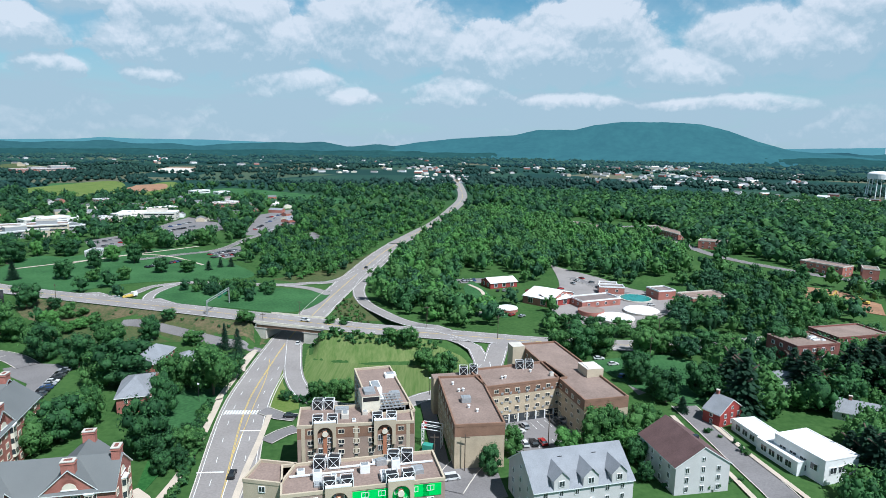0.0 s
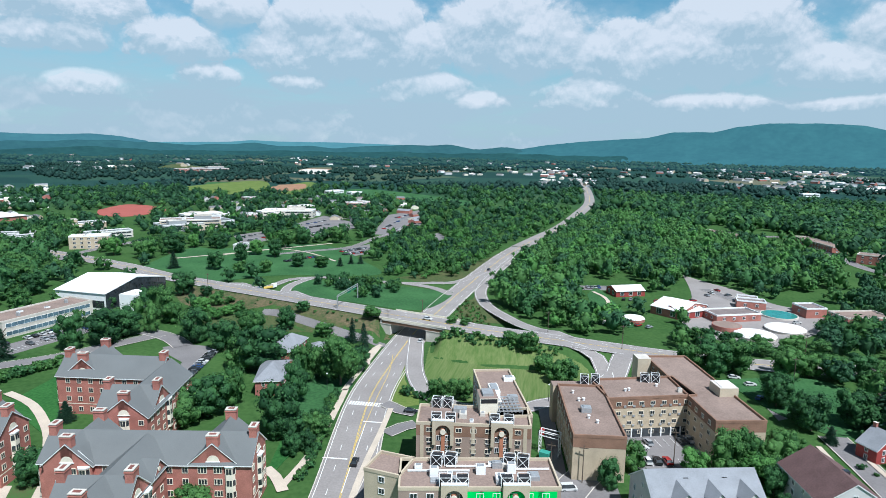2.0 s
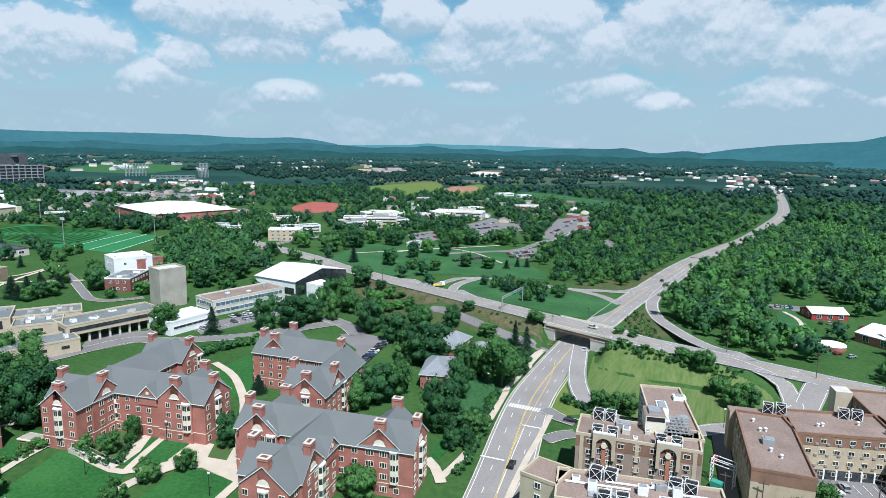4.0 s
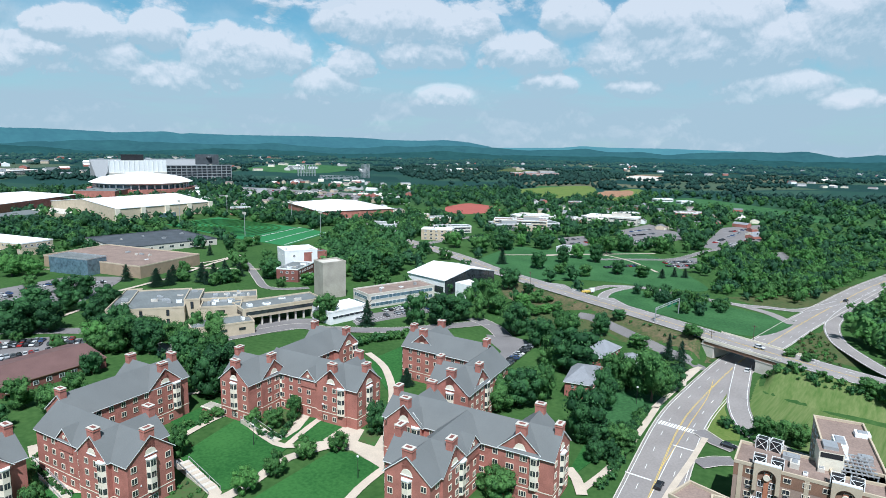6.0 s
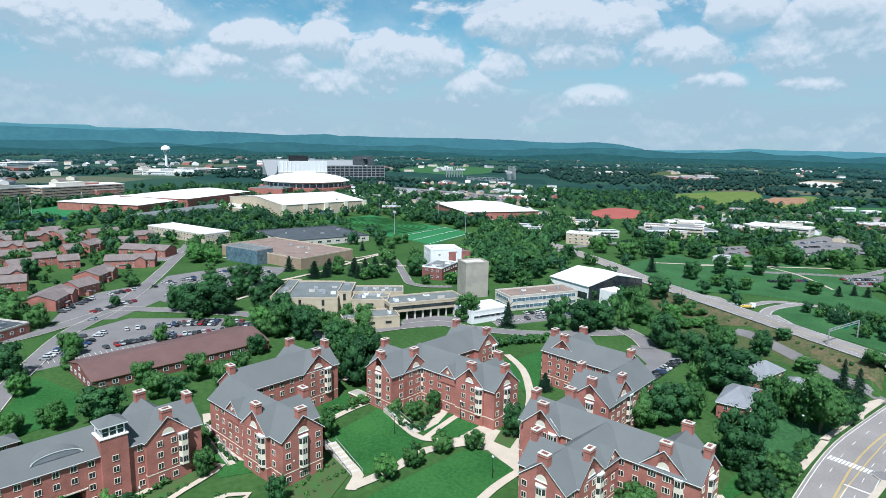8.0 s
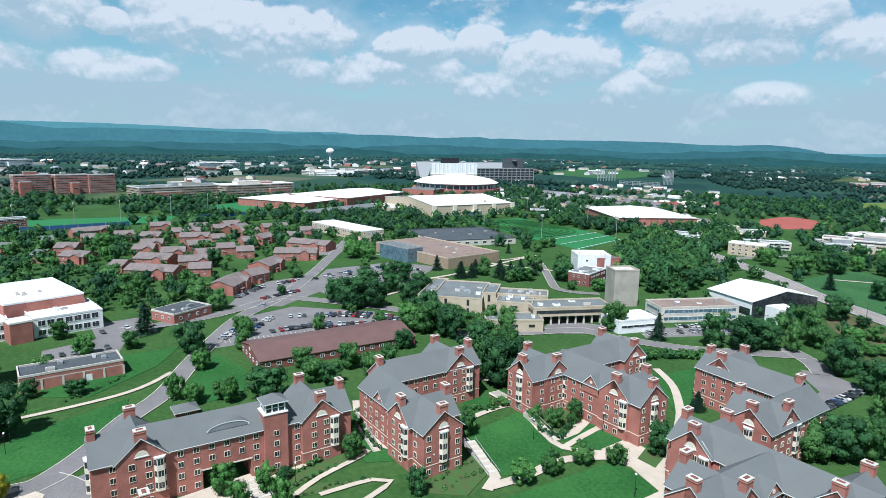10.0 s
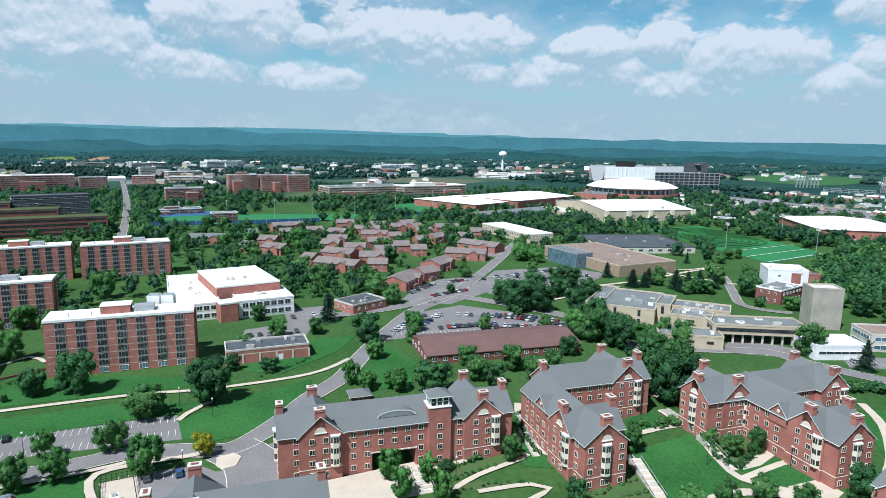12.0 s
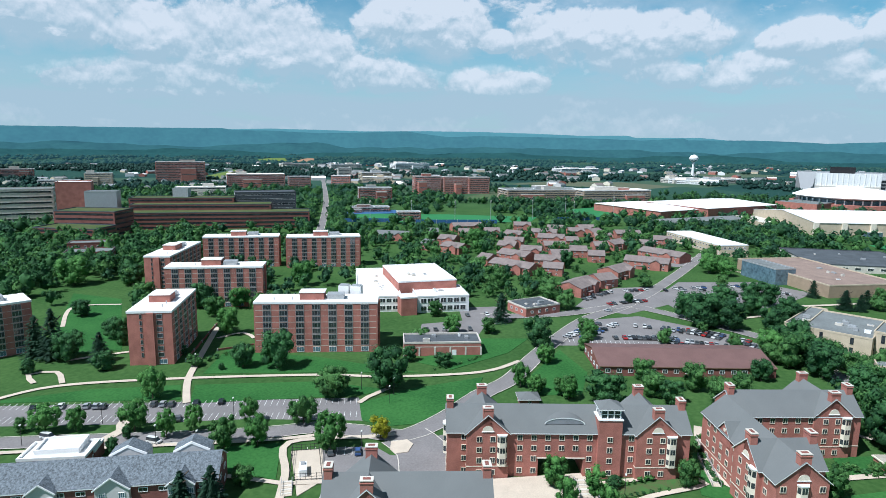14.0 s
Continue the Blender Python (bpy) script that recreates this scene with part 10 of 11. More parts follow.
forest([(-38.3, 312.6), (-38.0, 383.9), (-32.4, 522.4), (1.3, 695.8), (46.0, 818.0), (120.3, 765.9), (129.3, 665.1), (192.1, 576.3), (196.7, 504.1), (179.2, 435.9), (104.6, 411.5), (85.6, 432.1), (64.5, 424.7), (29.3, 429.4), (5.0, 387.2), (4.6, 338.3), (13.6, 324.7), (30.7, 311.6), (20.4, 286.9), (-12.8, 301.9)], 10.2, 8, 16, 11, "dense green deciduous wood beside the highway", keys=("leaf", "forest", "leaf", "leaf_dark", "leaf_bright"))
forest([(70.5, 1090.9), (662.2, 934.4), (410.1, 486.9), (268.9, 474.7), (223.3, 548.1), (235.5, 711.3), (125.0, 797.0), (59.8, 918.6)], 14, 11, 19, 12, "dark green wooded plain beyond the works", FAR, ("forest", "leaf_dark", "leaf"), wide=1.25)
forest([(41.1, 279.3), (52.6, 293.3), (61.5, 289.2), (72.7, 279.4), (99.2, 287.8), (121.0, 322.6), (153.1, 361.2), (183.5, 426.8), (243.2, 413.6), (176.9, 295.8), (138.5, 284.8), (95.3, 275.7), (69.9, 278.4)], 9.0, 7, 12, 13, "leafy trees between the works and the road")
forest([(73.9, 263.6), (105.6, 268.3), (141.9, 264.9), (211.0, 288.8), (188.8, 243.1), (157.1, 229.6), (131.6, 222.9), (101.2, 221.5), (97.1, 245.1)], 11.0, 8, 15, 14, "trees among the houses", NEAR, room=3)
forest([(82.1, 215.4), (96.9, 226.8), (117.1, 242.8), (198.8, 256.9), (155.6, 197.3), (126.4, 196.1), (103.3, 195.2), (93.6, 213.4)], 10, 8, 15, 27, "dark garden trees between the houses", NEAR, keys=("leaf_dark", "leaf", "leaf_dark"), room=2.5)
forest([(124.0, 185.8), (152.5, 193.0), (114.5, 140.4), (100.3, 140.0), (116.2, 160.2)], 8, 7, 12, 28, "dark shrubs and trees beside the white building", NEAR, keys=("leaf_dark", "leaf"), room=2.0)
forest([(-120.6, 390.6), (-149.7, 510.7), (-113.3, 657.3), (-6.4, 830.7), (9.1, 862.2), (-14.8, 703.8), (-47.5, 557.5), (-71.1, 410.0), (-96.6, 389.1)], 9, 4, 8.5, 15, "leafy slope beside the highway", wide=1.12, keys=("leaf", "forest", "leaf_bright"))
forest([(-155.4, 360.3), (-156.3, 375.0), (-111.7, 378.4), (-97.4, 364.5), (-110.4, 330.6), (-121.6, 336.0)], 7.5, 5, 9, 16, "clump of trees in the loop of the slip road", NEAR, areas=False)
forest([(-406.3, 313.5), (-496.9, 420.7), (-465.3, 500.2), (-393.8, 427.7), (-371.9, 378.9), (-332.0, 326.3), (-299.9, 258.9), (-327.7, 252.7)], 12, 11, 18, 18, "big dark trees round the laboratories", keys=("leaf_dark", "leaf", "leaf_dark"))
forest([(-337.6, 421.7), (-395.0, 593.8), (-384.5, 745.2), (-267.0, 807.9), (-118.9, 748.7), (-58.4, 450.1), (-104.6, 396.9), (-157.9, 454.7), (-211.3, 391.2), (-272.0, 381.5)], 20, 7, 13, 19, "park trees spread over the sloping lawns", areas=True, keys=("leaf", "leaf_dark", "leaf", "forest", "leaf_bright"))
forest([(-165.5, 510.4), (-164.3, 638.2), (-104.5, 665.1), (-59.0, 492.7), (-87.1, 448.5), (-124.0, 440.7)], 8.5, 4, 8, 20, "thicket on the slope above the slip road", keys=("leaf", "forest", "leaf_bright"))
forest([(-425.6, -169.7), (-645.5, -204.5), (-650.9, -105.6), (-710.2, 14.0), (-652.9, 125.3), (-494.0, 96.5), (-386.0, 37.0), (-344.0, -22.6), (-396.4, -52.4), (-396.2, -125.8)], 18, 4, 7.5, 21, "trees between the terraced houses", room=1.5, keys=("leaf", "leaf_dark", "leaf_bright"))
forest([(-330.6, -52.9), (-432.9, -57.4), (-425.3, -9.1), (-365.7, 12.6), (-337.8, -22.1)], 13, 6, 10, 22, "trees round the terraced houses", room=2.0)
for side in (-1, 1):
    forest([(-560.0 - 4.0 * side, -221.0 + 11.0 * side), (-734.5 - 4.0 * side, -281.1 + 11.0 * side), (-1013.3 - 4.0 * side, -385.1 + 11.0 * side), (-1013.3 - 7.0 * side, -385.1 + 20.0 * side), (-734.5 - 7.0 * side, -281.1 + 20.0 * side), (-560.0 - 7.0 * side, -221.0 + 20.0 * side)],
           8.5, 10, 15, 40 + side, "old street trees along the campus street", room=2.0)
forest([(-212.4, -253.0), (-417.6, -485.0), (-466.0, -418.1), (-451.9, -357.8), (-523.1, -336.1), (-474.5, -274.1), (-379.9, -266.9), (-335.4, -299.4), (-305.6, -296.0)], 13, 11, 18, 23, "dark trees before the science buildings", keys=("leaf_dark", "leaf_dark", "leaf"), room=3)
forest([(-681.0, 87.6), (-798.4, 174.9), (-650.9, 252.9), (-566.4, 234.8), (-572.8, 174.1), (-646.8, 131.6)], 16, 8, 14, 24, "trees round the sports halls")
forest([(-688.0, 376.0), (-691.8, 459.5), (-532.4, 450.7), (-520.0, 558.6), (-434.6, 502.9), (-483.6, 417.1), (-546.9, 391.5)], 15, 9, 15, 25, "row of trees beyond the playing fields")
forest([(-254.0, 63.1), (-266.3, 82.4), (-265.9, 127.9), (-227.8, 118.0), (-214.4, 104.0), (-270.9, 103.6)], 13, 7, 11, 26, "trees behind the residence halls", NEAR, room=2)


def ring_trees(r0, r1, gap, lo, hi, cut, seed, label, shapes, keys, wide=1.0, az=(-44, 142), broad=0.004):
    """Trees over the open country between two distances, thick or thin by noise."""
    rng = np.random.default_rng(seed)
    n = int(math.radians(az[1] - az[0]) * (r1 * r1 - r0 * r0) / 2 / gap ** 2)
    a = np.radians(rng.uniform(az[0], az[1], n))
    r = np.sqrt(rng.uniform(r0 * r0, r1 * r1, n))
    x, y = -np.sin(a) * r, np.cos(a) * r
    k = np.array([noise.noise((px * broad, py * broad, seed)) + 0.5 * noise.noise((px * 0.015, py * 0.015, seed)) for px, py in zip(x, y)]) > cut
    x, y = x[k], y[k]
    k = free(x, y, 4.0)
    x, y = x[k], y[k]
    woods("woodland", x, y, rng.uniform(lo, hi, len(x)), shapes, list(keys), label, seed, wide)


ring_trees(330, 640, 18, 8, 14, -0.08, 31, "scattered leafy trees of the campus", MID, ("leaf", "leaf_dark", "forest"))
# darker leaf mix puts the cloud shade over this ring into the colour
ring_trees(640, 1250, 17.5, 8, 14, -0.38, 32, "trees over the farther campus and suburbs", FAR, ("leaf_dark", "forest", "forest", "leaf"), 1.2)
ring_trees(1250, 2400, 17.5, 7, 11, 0.02, 33, "woods and hedgerows of the valley", FARTHEST, ("hazed_valley_wood",), 1.6, broad=0.0026)
ring_trees(2400, 4600, 34, 9, 15, -0.05, 34, "far woods below the ridges", FARTHEST, ("hazed_far_wood",), 2.4)

# ---- far houses ----


def far_houses(spots, seed, label):
    rng = random.Random(seed)
    s = Shape()
    for a0, a1, r0, r1, count, size in spots:
        for _ in range(count):
            a, r = math.radians(rng.uniform(a0, a1)), rng.uniform(r0, r1)
            x, y, t = -math.sin(a) * r, math.cos(a) * r, rng.uniform(0, math.pi)
            n, d, h = size * rng.uniform(0.7, 1.5), size * rng.uniform(0.5, 0.8), size * rng.uniform(0.35, 0.6)
            c, q = math.cos(t), math.sin(t)
            P = lambda u, v, z: (x + c * u - q * v, y + q * u + c * v, z)
            wall = rng.choice(("siding", "siding", "cream", "brick", "white", "stucco"))
            roof = rng.choice(("shingle_pale", "shingle", "membrane_white", "shingle_brown", "membrane_grey", "shingle"))
            k = [P(-n, -d, 0), P(n, -d, 0), P(n, d, 0), P(-n, d, 0), P(-n, -d, h), P(n, -d, h), P(n, d, h), P(-n, d, h), P(-n, 0, h * 1.6), P(n, 0, h * 1.6)]
            for f in ((0, 1, 5, 4), (2, 3, 7, 6)):
                s.face([k[i] for i in f], wall)
            for f in ((1, 2, 6, 9, 5), (3, 0, 4, 8, 7)):
                s.face([k[i] for i in f], wall)
            for f in ((4, 5, 9, 8), (6, 7, 8, 9)):
                s.face([k[i] for i in f], roof)
    ob = new("far_houses", s.mesh("far_houses"))
    return tagged(ob, label, "houses", kind="stuff")


far_houses(((-30, -10, 1500, 2300, 110, 9), (-22, -12, 2300, 2900, 70, 10), (-12, 12, 1700, 3200, 80, 9), (-36, -24, 900, 1400, 40, 7), (12, 34, 2200, 3600, 45, 10), (34, 60, 1900, 3600, 60, 12),
            (44, 66, 800, 1500, 90, 8), (60, 85, 1700, 3200, 90, 13), (85, 112, 1300, 2600, 110, 13), (112, 136, 1200, 2600, 60, 11), (14, 34, 700, 1000, 45, 7), (-2, 3, 1350, 2200, 40, 9)), 3,
           "many small pale houses and sheds scattered over the valley")

# ---- cars ----
PAINT = {"white": (0.75, 0.75, 0.74), "silver": (0.42, 0.43, 0.45), "black": (0.02, 0.02, 0.023), "red": (0.42, 0.03, 0.03), "blue": (0.05, 0.10, 0.25), "grey": (0.12, 0.125, 0.13)}
for k, c in PAINT.items():
    M["car_" + k] = mat("car_paint_" + k, c, 0.25, 0.05, 0.5, 3.0, metal=0.2, spec=0.6)


def car_model(key, van=False, far=False):
    h = 1.95 if van else 1.45
    b = thing("van" if van else "car", Matrix.Translation((0, 0, -500)), f"{key} {'delivery van' if van else 'passenger car'} standing on the asphalt", "van" if van else "car", "parked vehicles")
    s = Shape()
    k = "car_" + key
    side = [(-2.2, 0.35), (2.2, 0.35), (2.25, 0.75), (1.5 if not van else 2.0, 0.92), (-2.2, 0.95)]
    s.face([(x, -0.9, z) for x, z in side], k)
    s.face([(x, 0.9, z) for x, z in side][::-1], k)
    for a, c in zip(side, side[1:] + side[:1]):
        s.face([(a[0], -0.9, a[1]), (a[0], 0.9, a[1]), (c[0], 0.9, c[1]), (c[0], -0.9, c[1])][::-1], k)
    if far:
        for x in (-1.4, 1.4):
            s.box(x - 0.33, x + 0.33, -0.92, -0.7, 0.0, 0.6, "rubber").box(x - 0.33, x + 0.33, 0.7, 0.92, 0.0, 0.6, "rubber")
    part("body", s, b)
    r = Shape()
    lo = [(-2.0 if not van else -2.15, -0.84), (1.0 if not van else 1.7, -0.84), (1.0 if not van else 1.7, 0.84), (-2.0 if not van else -2.15, 0.84)]
    hi = [(-1.4 if not van else -2.1, -0.68), (0.2 if not van else 1.1, -0.68), (0.2 if not van else 1.1, 0.68), (-1.4 if not van else -2.1, 0.68)]
    for i in range(4):
        j = (i + 1) % 4
        r.face([(*lo[i], 0.93), (*lo[j], 0.93), (*hi[j], h), (*hi[i], h)], "glass" if not (van and i == 3) else k)
    r.face([(*p, h) for p in hi], k)
    part("cabin", r, b, "dark glazed cabin")
    tyre = Shape().tube(0, 0, -0.11, 0.11, 0.33, 0.33, "rubber", 12).tube(0, 0, 0.11, 0.115, 0.18, 0.18, "steel", 8).mesh("wheel")
    for x in (() if far else (-1.4, 1.4)):
        for y in (-0.85, 0.85):
            part("wheel", tyre, b, at=Matrix.Translation((x, y, 0.33)) @ Matrix.Rotation(math.pi / 2 * (1 if y < 0 else -1), 4, "X"))
    return b


CARS = {k: car_model(k) for k in PAINT}
FAR_CARS = {k: car_model(k, far=True) for k in PAINT}
VAN = car_model("white", True)
crng = random.Random(21)


def park(p, a, key=None, z=0.17, van=False):
    key = key or crng.choice(("white", "silver", "black", "black", "grey", "grey", "white", "silver", "white", "black", "grey", "red", "blue", "silver"))
    copy_thing(VAN if van else (CARS if math.hypot(*p) < 255 else FAR_CARS)[key], turn_at(p, a, z))


def car_row(p0, p1, count, fill=0.8, across=True):
    m, n = along(p0, p1)
    a = math.atan2(p1[1] - p0[1], p1[0] - p0[0]) + (math.pi / 2 if across else 0)
    for i in range(count):
        if crng.random() < fill:
            u = (i + 0.5) / count
            park((p0[0] + (p1[0] - p0[0]) * u, p0[1] + (p1[1] - p0[1]) * u), a + crng.uniform(-0.03, 0.03) + (math.pi if crng.random() < 0.5 else 0))


for p0, p1, count, fill in (
    ((-287.4, 8.2), (-316.2, 25.6), 9, 0.9), ((-287.5, 16.0), (-317.1, 34.1), 9, 0.9), ((-292.5, 30.6), (-297.6, 60.8), 14, 0.8), ((-315.9, 42.3), (-311.5, 73.9), 14, 0.8), ((-294.6, 59.0), (-289.6, 92.1), 16, 0.8), ((-313.5, 74.3), (-299.9, 93.9), 10, 0.7),
    ((-364.1, 19.8), (-389.5, 37.9), 8, 0.8), ((-356.6, 33.0), (-370.8, 56.3), 9, 0.6), ((-392.5, 45.3), (-401.5, 64.8), 6, 0.6),
    ((-406.6, 77.1), (-427.8, 130.4), 14, 0.8), ((-390.7, 81.0), (-409.9, 148.4), 16, 0.8),
    ((-140.2, 201.0), (-147.0, 230.0), 10, 1.0),
    ((-232.8, 201.2), (-222.9, 245.8), 14, 0.7), ((-240.8, 208.1), (-229.7, 250.8), 14, 0.6),
    ((-313.5, 51.8), (-308.1, 72.0), 12, 0.6), ((-309.7, 70.2), (-285.9, 103.2), 18, 0.8), ((-296.9, 48.6), (-282.6, 71.9), 14, 0.5),
    ((-209.5, 420.5), (-194.4, 448.3), 12, 0.8), ((-183.9, 474.2), (-169.7, 498.3), 10, 0.9), ((-177.1, 462.6), (-163.8, 481.8), 9, 0.9),
    ((-400.3, 70.8), (-412.4, 114.0), 18, 0.5), ((-373.4, 73.0), (-388.5, 119.3), 18, 0.6), ((-415.0, 108.5), (-407.8, 149.4), 16, 0.6),
    ((-285.6, -59.0), (-292.0, -34.4), 12, 0.25), ((-314.9, -43.3), (-323.7, -21.3), 9, 0.5),
    ((6.9, 397.1), (34.5, 404.3), 12, 0.5), ((20.2, 184.9), (40.6, 192.1), 8, 0.5), ((21.0, 174.4), (35.0, 177.2), 5, 0.4), ((-342.2, -3.5), (-384.4, 30.1), 10, 0.5), ((-331.5, 26.6), (-366.7, 45.0), 5, 0.4),
):
    car_row(p0, p1, count, fill)


def far_cars(rows, seed):
    r, s = random.Random(seed), Shape()
    for p0, p1, count in rows:
        for i in range(count):
            if r.random() < 0.7:
                u = (i + 0.5) / count
                x, y = p0[0] + (p1[0] - p0[0]) * u, p0[1] + (p1[1] - p0[1]) * u
                k = "car_" + r.choice(("white", "silver", "grey", "black", "white", "silver", "red", "blue"))
                s.box(x - 2.1, x + 2.1, y - 0.9, y + 0.9, 0.3, 0.95, k).box(x - 1.4, x + 0.9, y - 0.75, y + 0.75, 0.95, 1.45, "glass", top=k)
    tagged(new("far_cars", s.mesh("far_cars")), "rows of parked cars far across the campus", "cars", kind="stuff")


far_cars((((-284.8, 609.2), (-273.0, 664.5), 16), ((-272.1, 588.8), (-256.7, 632.8), 16), ((-248.7, 562.9), (-237.7, 587.4), 10), ((-191.1, 614.8), (-195.0, 712.0), 14), ((-177.1, 593.5), (-170.9, 671.7), 14), ((-205.7, 711.2), (-193.9, 767.6), 12), ((-130.7, 559.8), (-114.6, 557.8), 8), ((-245.0, 611.6), (-237.1, 633.5), 8), ((-302.0, 516.9), (-291.8, 540.8), 9), ((-283.0, 504.5), (-277.9, 526.2), 7), ((-1031.7, 174.2), (-908.6, 272.5), 50), ((-1033.1, 624.4), (-761.0, 692.9), 80), ((-995.3, 607.3), (-730.6, 665.2), 80), ((-1114.3, 667.2), (-824.6, 764.4), 80), ((-489.7, 825.7), (-405.7, 839.9), 30)), 5)
for p, p1, key in (((-168.8, -168.4), (-172.1, -170.6), "black"), ((-172.3, -160.7), (-175.7, -162.6), "white"), ((-174.1, -152.5), (-177.5, -154.2), "silver"), ((-174.7, -149.4), (-178.1, -151.2), "silver"), ((-175.2, -147.1), (-178.6, -148.8), "grey"),
                   ((-180.4, -131.7), (-183.5, -133.0), "grey"), ((-181.0, -128.7), (-184.1, -130.0), "silver"), ((-181.6, -125.9), (-184.7, -127.3), "grey"), ((-184.2, -118.2), (-187.3, -119.7), "black"), ((-186.9, -110.4), (-190.0, -111.8), "black"), ((-171.8, -117.0), (-175.3, -118.9), "grey"),
                   ((-160.7, -60.9), (-163.2, -61.8), "grey"), ((-162.6, -53.2), (-165.2, -54.1), "blue"),
                   ((-63.8, 276.0), (-58.2, 274.5), "white"), ((-56.1, 436.1), (-54.6, 446.6), "black"), ((-3.9, 279.4), (0.1, 277.1), "black"), ((-49.7, 191.2), (-48.2, 191.2), "black"), ((-5.4, 186.7), (-5.2, 190.9), "red"), ((5.2, 194.3), (6.4, 195.2), "black"), ((34.9, 197.6), (36.9, 198.6), "black"),
                   ((24.2, 182.8), (27.4, 184.5), "white"), ((70.5, 245.8), (73.7, 246.6), "white"), ((70.3, 232.6), (73.5, 237.6), "blue"), ((66.2, 252.3), (68.1, 252.4), "white"), ((-56.4, 154.7), (-56.9, 158.8), "black"), ((-64.7, 265.5), (-65.0, 270.4), "white"),
                   ((-204.6, 252.8), (-203.7, 255.6), "silver")):
    park(p, math.atan2(p1[1] - p[1], p1[0] - p[0]), key, z=7.75 if key == "white" and abs(p[0] - (-63.8, 276.0)[0]) < 0.2 else 0.17)
for p, a, key in (((70, 375), 0.4, "white"), ((73, 380), 0.5, "red"), ((78, 366), 1.2, "white"), ((84, 396), 1.9, "silver"), ((88, 404), 1.9, "white"), ((93, 412), 2.0, "red"), ((97, 400), 0.6, "grey"), ((52, 372), 0.2, "red"),
                  ((41, 374), 1.4, "white"), ((37, 373), 1.4, "silver"), ((33, 372), 1.4, "black"), ((118, 344), 0.3, "white"), ((36, 318), 0.8, "red"), ((41, 316), 0.8, "silver"), ((30, 317), 0.7, "white")):
    park(p, a, key)
park((-151.9, -147.4), math.atan2(1, 0.1), van=True)
park((-156.1, -114.8), math.atan2(1, 0.1), van=True)
park((3.0, 154.9), 0.3, van=True)
for t in (*CARS.values(), *FAR_CARS.values(), VAN):
    for o in (*t.children_recursive, t):
        bpy.data.objects.remove(o)

# ---- painted bays, lamps and signs ----


def bays(p0, p1, count, length, label="white painted lines of parking bays"):
    m, n = along(p0, p1)
    s = Shape()
    for i in range(count + 1):
        x = n * i / count
        s.box(x - 0.06, x + 0.06, 0, length, 0.0, 0.012, "line_white")
    solid("bay_marking", s, turn_at(p0, math.atan2(p1[1] - p0[1], p1[0] - p0[0]), 0.165), label, "road marking", kind="structure")


bays((-165.1, -181.7), (-195.7, -64.5), 58, 5.2)
bays((-156.6, -173.0), (-185.4, -61.2), 58, 5.0)
bays((-157.9, -67.6), (-162.2, -50.2), 8, 5.2)
bays((20.2, 182.4), (40.6, 189.6), 8, 5.0)
bays((21.0, 172.0), (35.0, 174.8), 5, 4.8)
bays((-282.2, 8.1), (-288.2, 92.9), 40, 5)
bays((-138.4, 199.4), (-145.4, 229.2), 11, 4.8)
bays((-229.8, 198.5), (-219.5, 244.4), 22, 5)
bays((-252.7, 152.5), (-242.1, 172.8), 18, 4)


def lamp_post(p, h=8.0):
    b = thing("street_lamp", Matrix.Translation((*p, float(land(np.array([p[0]]), np.array([p[1]]))[0]))), "slim dark street lamp with a small head", "street lamp", "street lamps")
    part("pole", Shape().tube(0, 0, 0, h, 0.10, 0.06, "black", 6), b)
    part("lamp_head", Shape().box(-0.3, 0.3, -0.18, 0.18, h - 0.1, h + 0.25, "white"), b)


for p in ((-198.6, -53.2), (-164.6, -138.9), (-177.9, -100.7), (-206.1, -53.7), (-214.0, -136.5), (-208.6, -66.6), (-154.7, -113.1), (-163.8, -52.4), (-154.1, -99.2), (-146.7, -151.4),
          (-118.5, 102.7), (-155.5, 94.0), (-152.4, 117.4), (-164.5, 74.1), (-84.1, 202.3), (-4.6, 211.6), (-151.9, 247.5), (-154.1, 21.5), (-146.0, 57.3)):
    lamp_post(p, 6.5)


def sign_gantry():
    a, b = (-112.3, 284.9), (-111.3, 312.2)
    m, n = along(a, b, 7.2)
    g = thing("sign_gantry", m, "grey lattice gantry with green road signs over the bypass", "road sign")
    s = Shape()
    for x in (0, n):
        s.bar((x, 0, -1), (x, 0, 7), 0.2, "steel")
    for z in (6.0, 7.0):
        s.bar((0, 0, z), (n, 0, z), 0.12, "steel")
    for i in range(8):
        s.bar((n * i / 8, 0, 6.0 + (i % 2)), (n * (i + 1) / 8, 0, 6.0 + (i + 1) % 2), 0.08, "steel")
    part("truss", s, g)
    for u in (0.5, 0.75):
        p = part("sign_board", Shape().box(n * u, n * u + 4.5, 0.15, 0.3, 4.6, 7.2, "sign_green"), g, "green sign board")
        part("lettering", Shape().box(n * u + 0.5, n * u + 3.8, 0.3, 0.32, 6.2, 6.5, "white").box(n * u + 0.5, n * u + 3.0, 0.3, 0.32, 5.4, 5.7, "white"), p)


M["sign_green"] = mat("green_sign_sheet", (0.02, 0.20, 0.10), 0.5, 0.08, 1.0, 5.0)
sign_gantry()


# ---- smaller things ----


def mast(p, h):
    b = thing("floodlight_mast", Matrix.Translation((*p, 0)), "tall steel mast with a bank of floodlights", "floodlight", "sports floodlights")
    part("pole", Shape().tube(0, 0, 0, h, 0.35, 0.18, "steel", 6), b)
    part("lamp_bank", Shape().box(-2.6, 2.6, -0.3, 0.3, h - 1.6, h + 0.6, "concrete"), b)


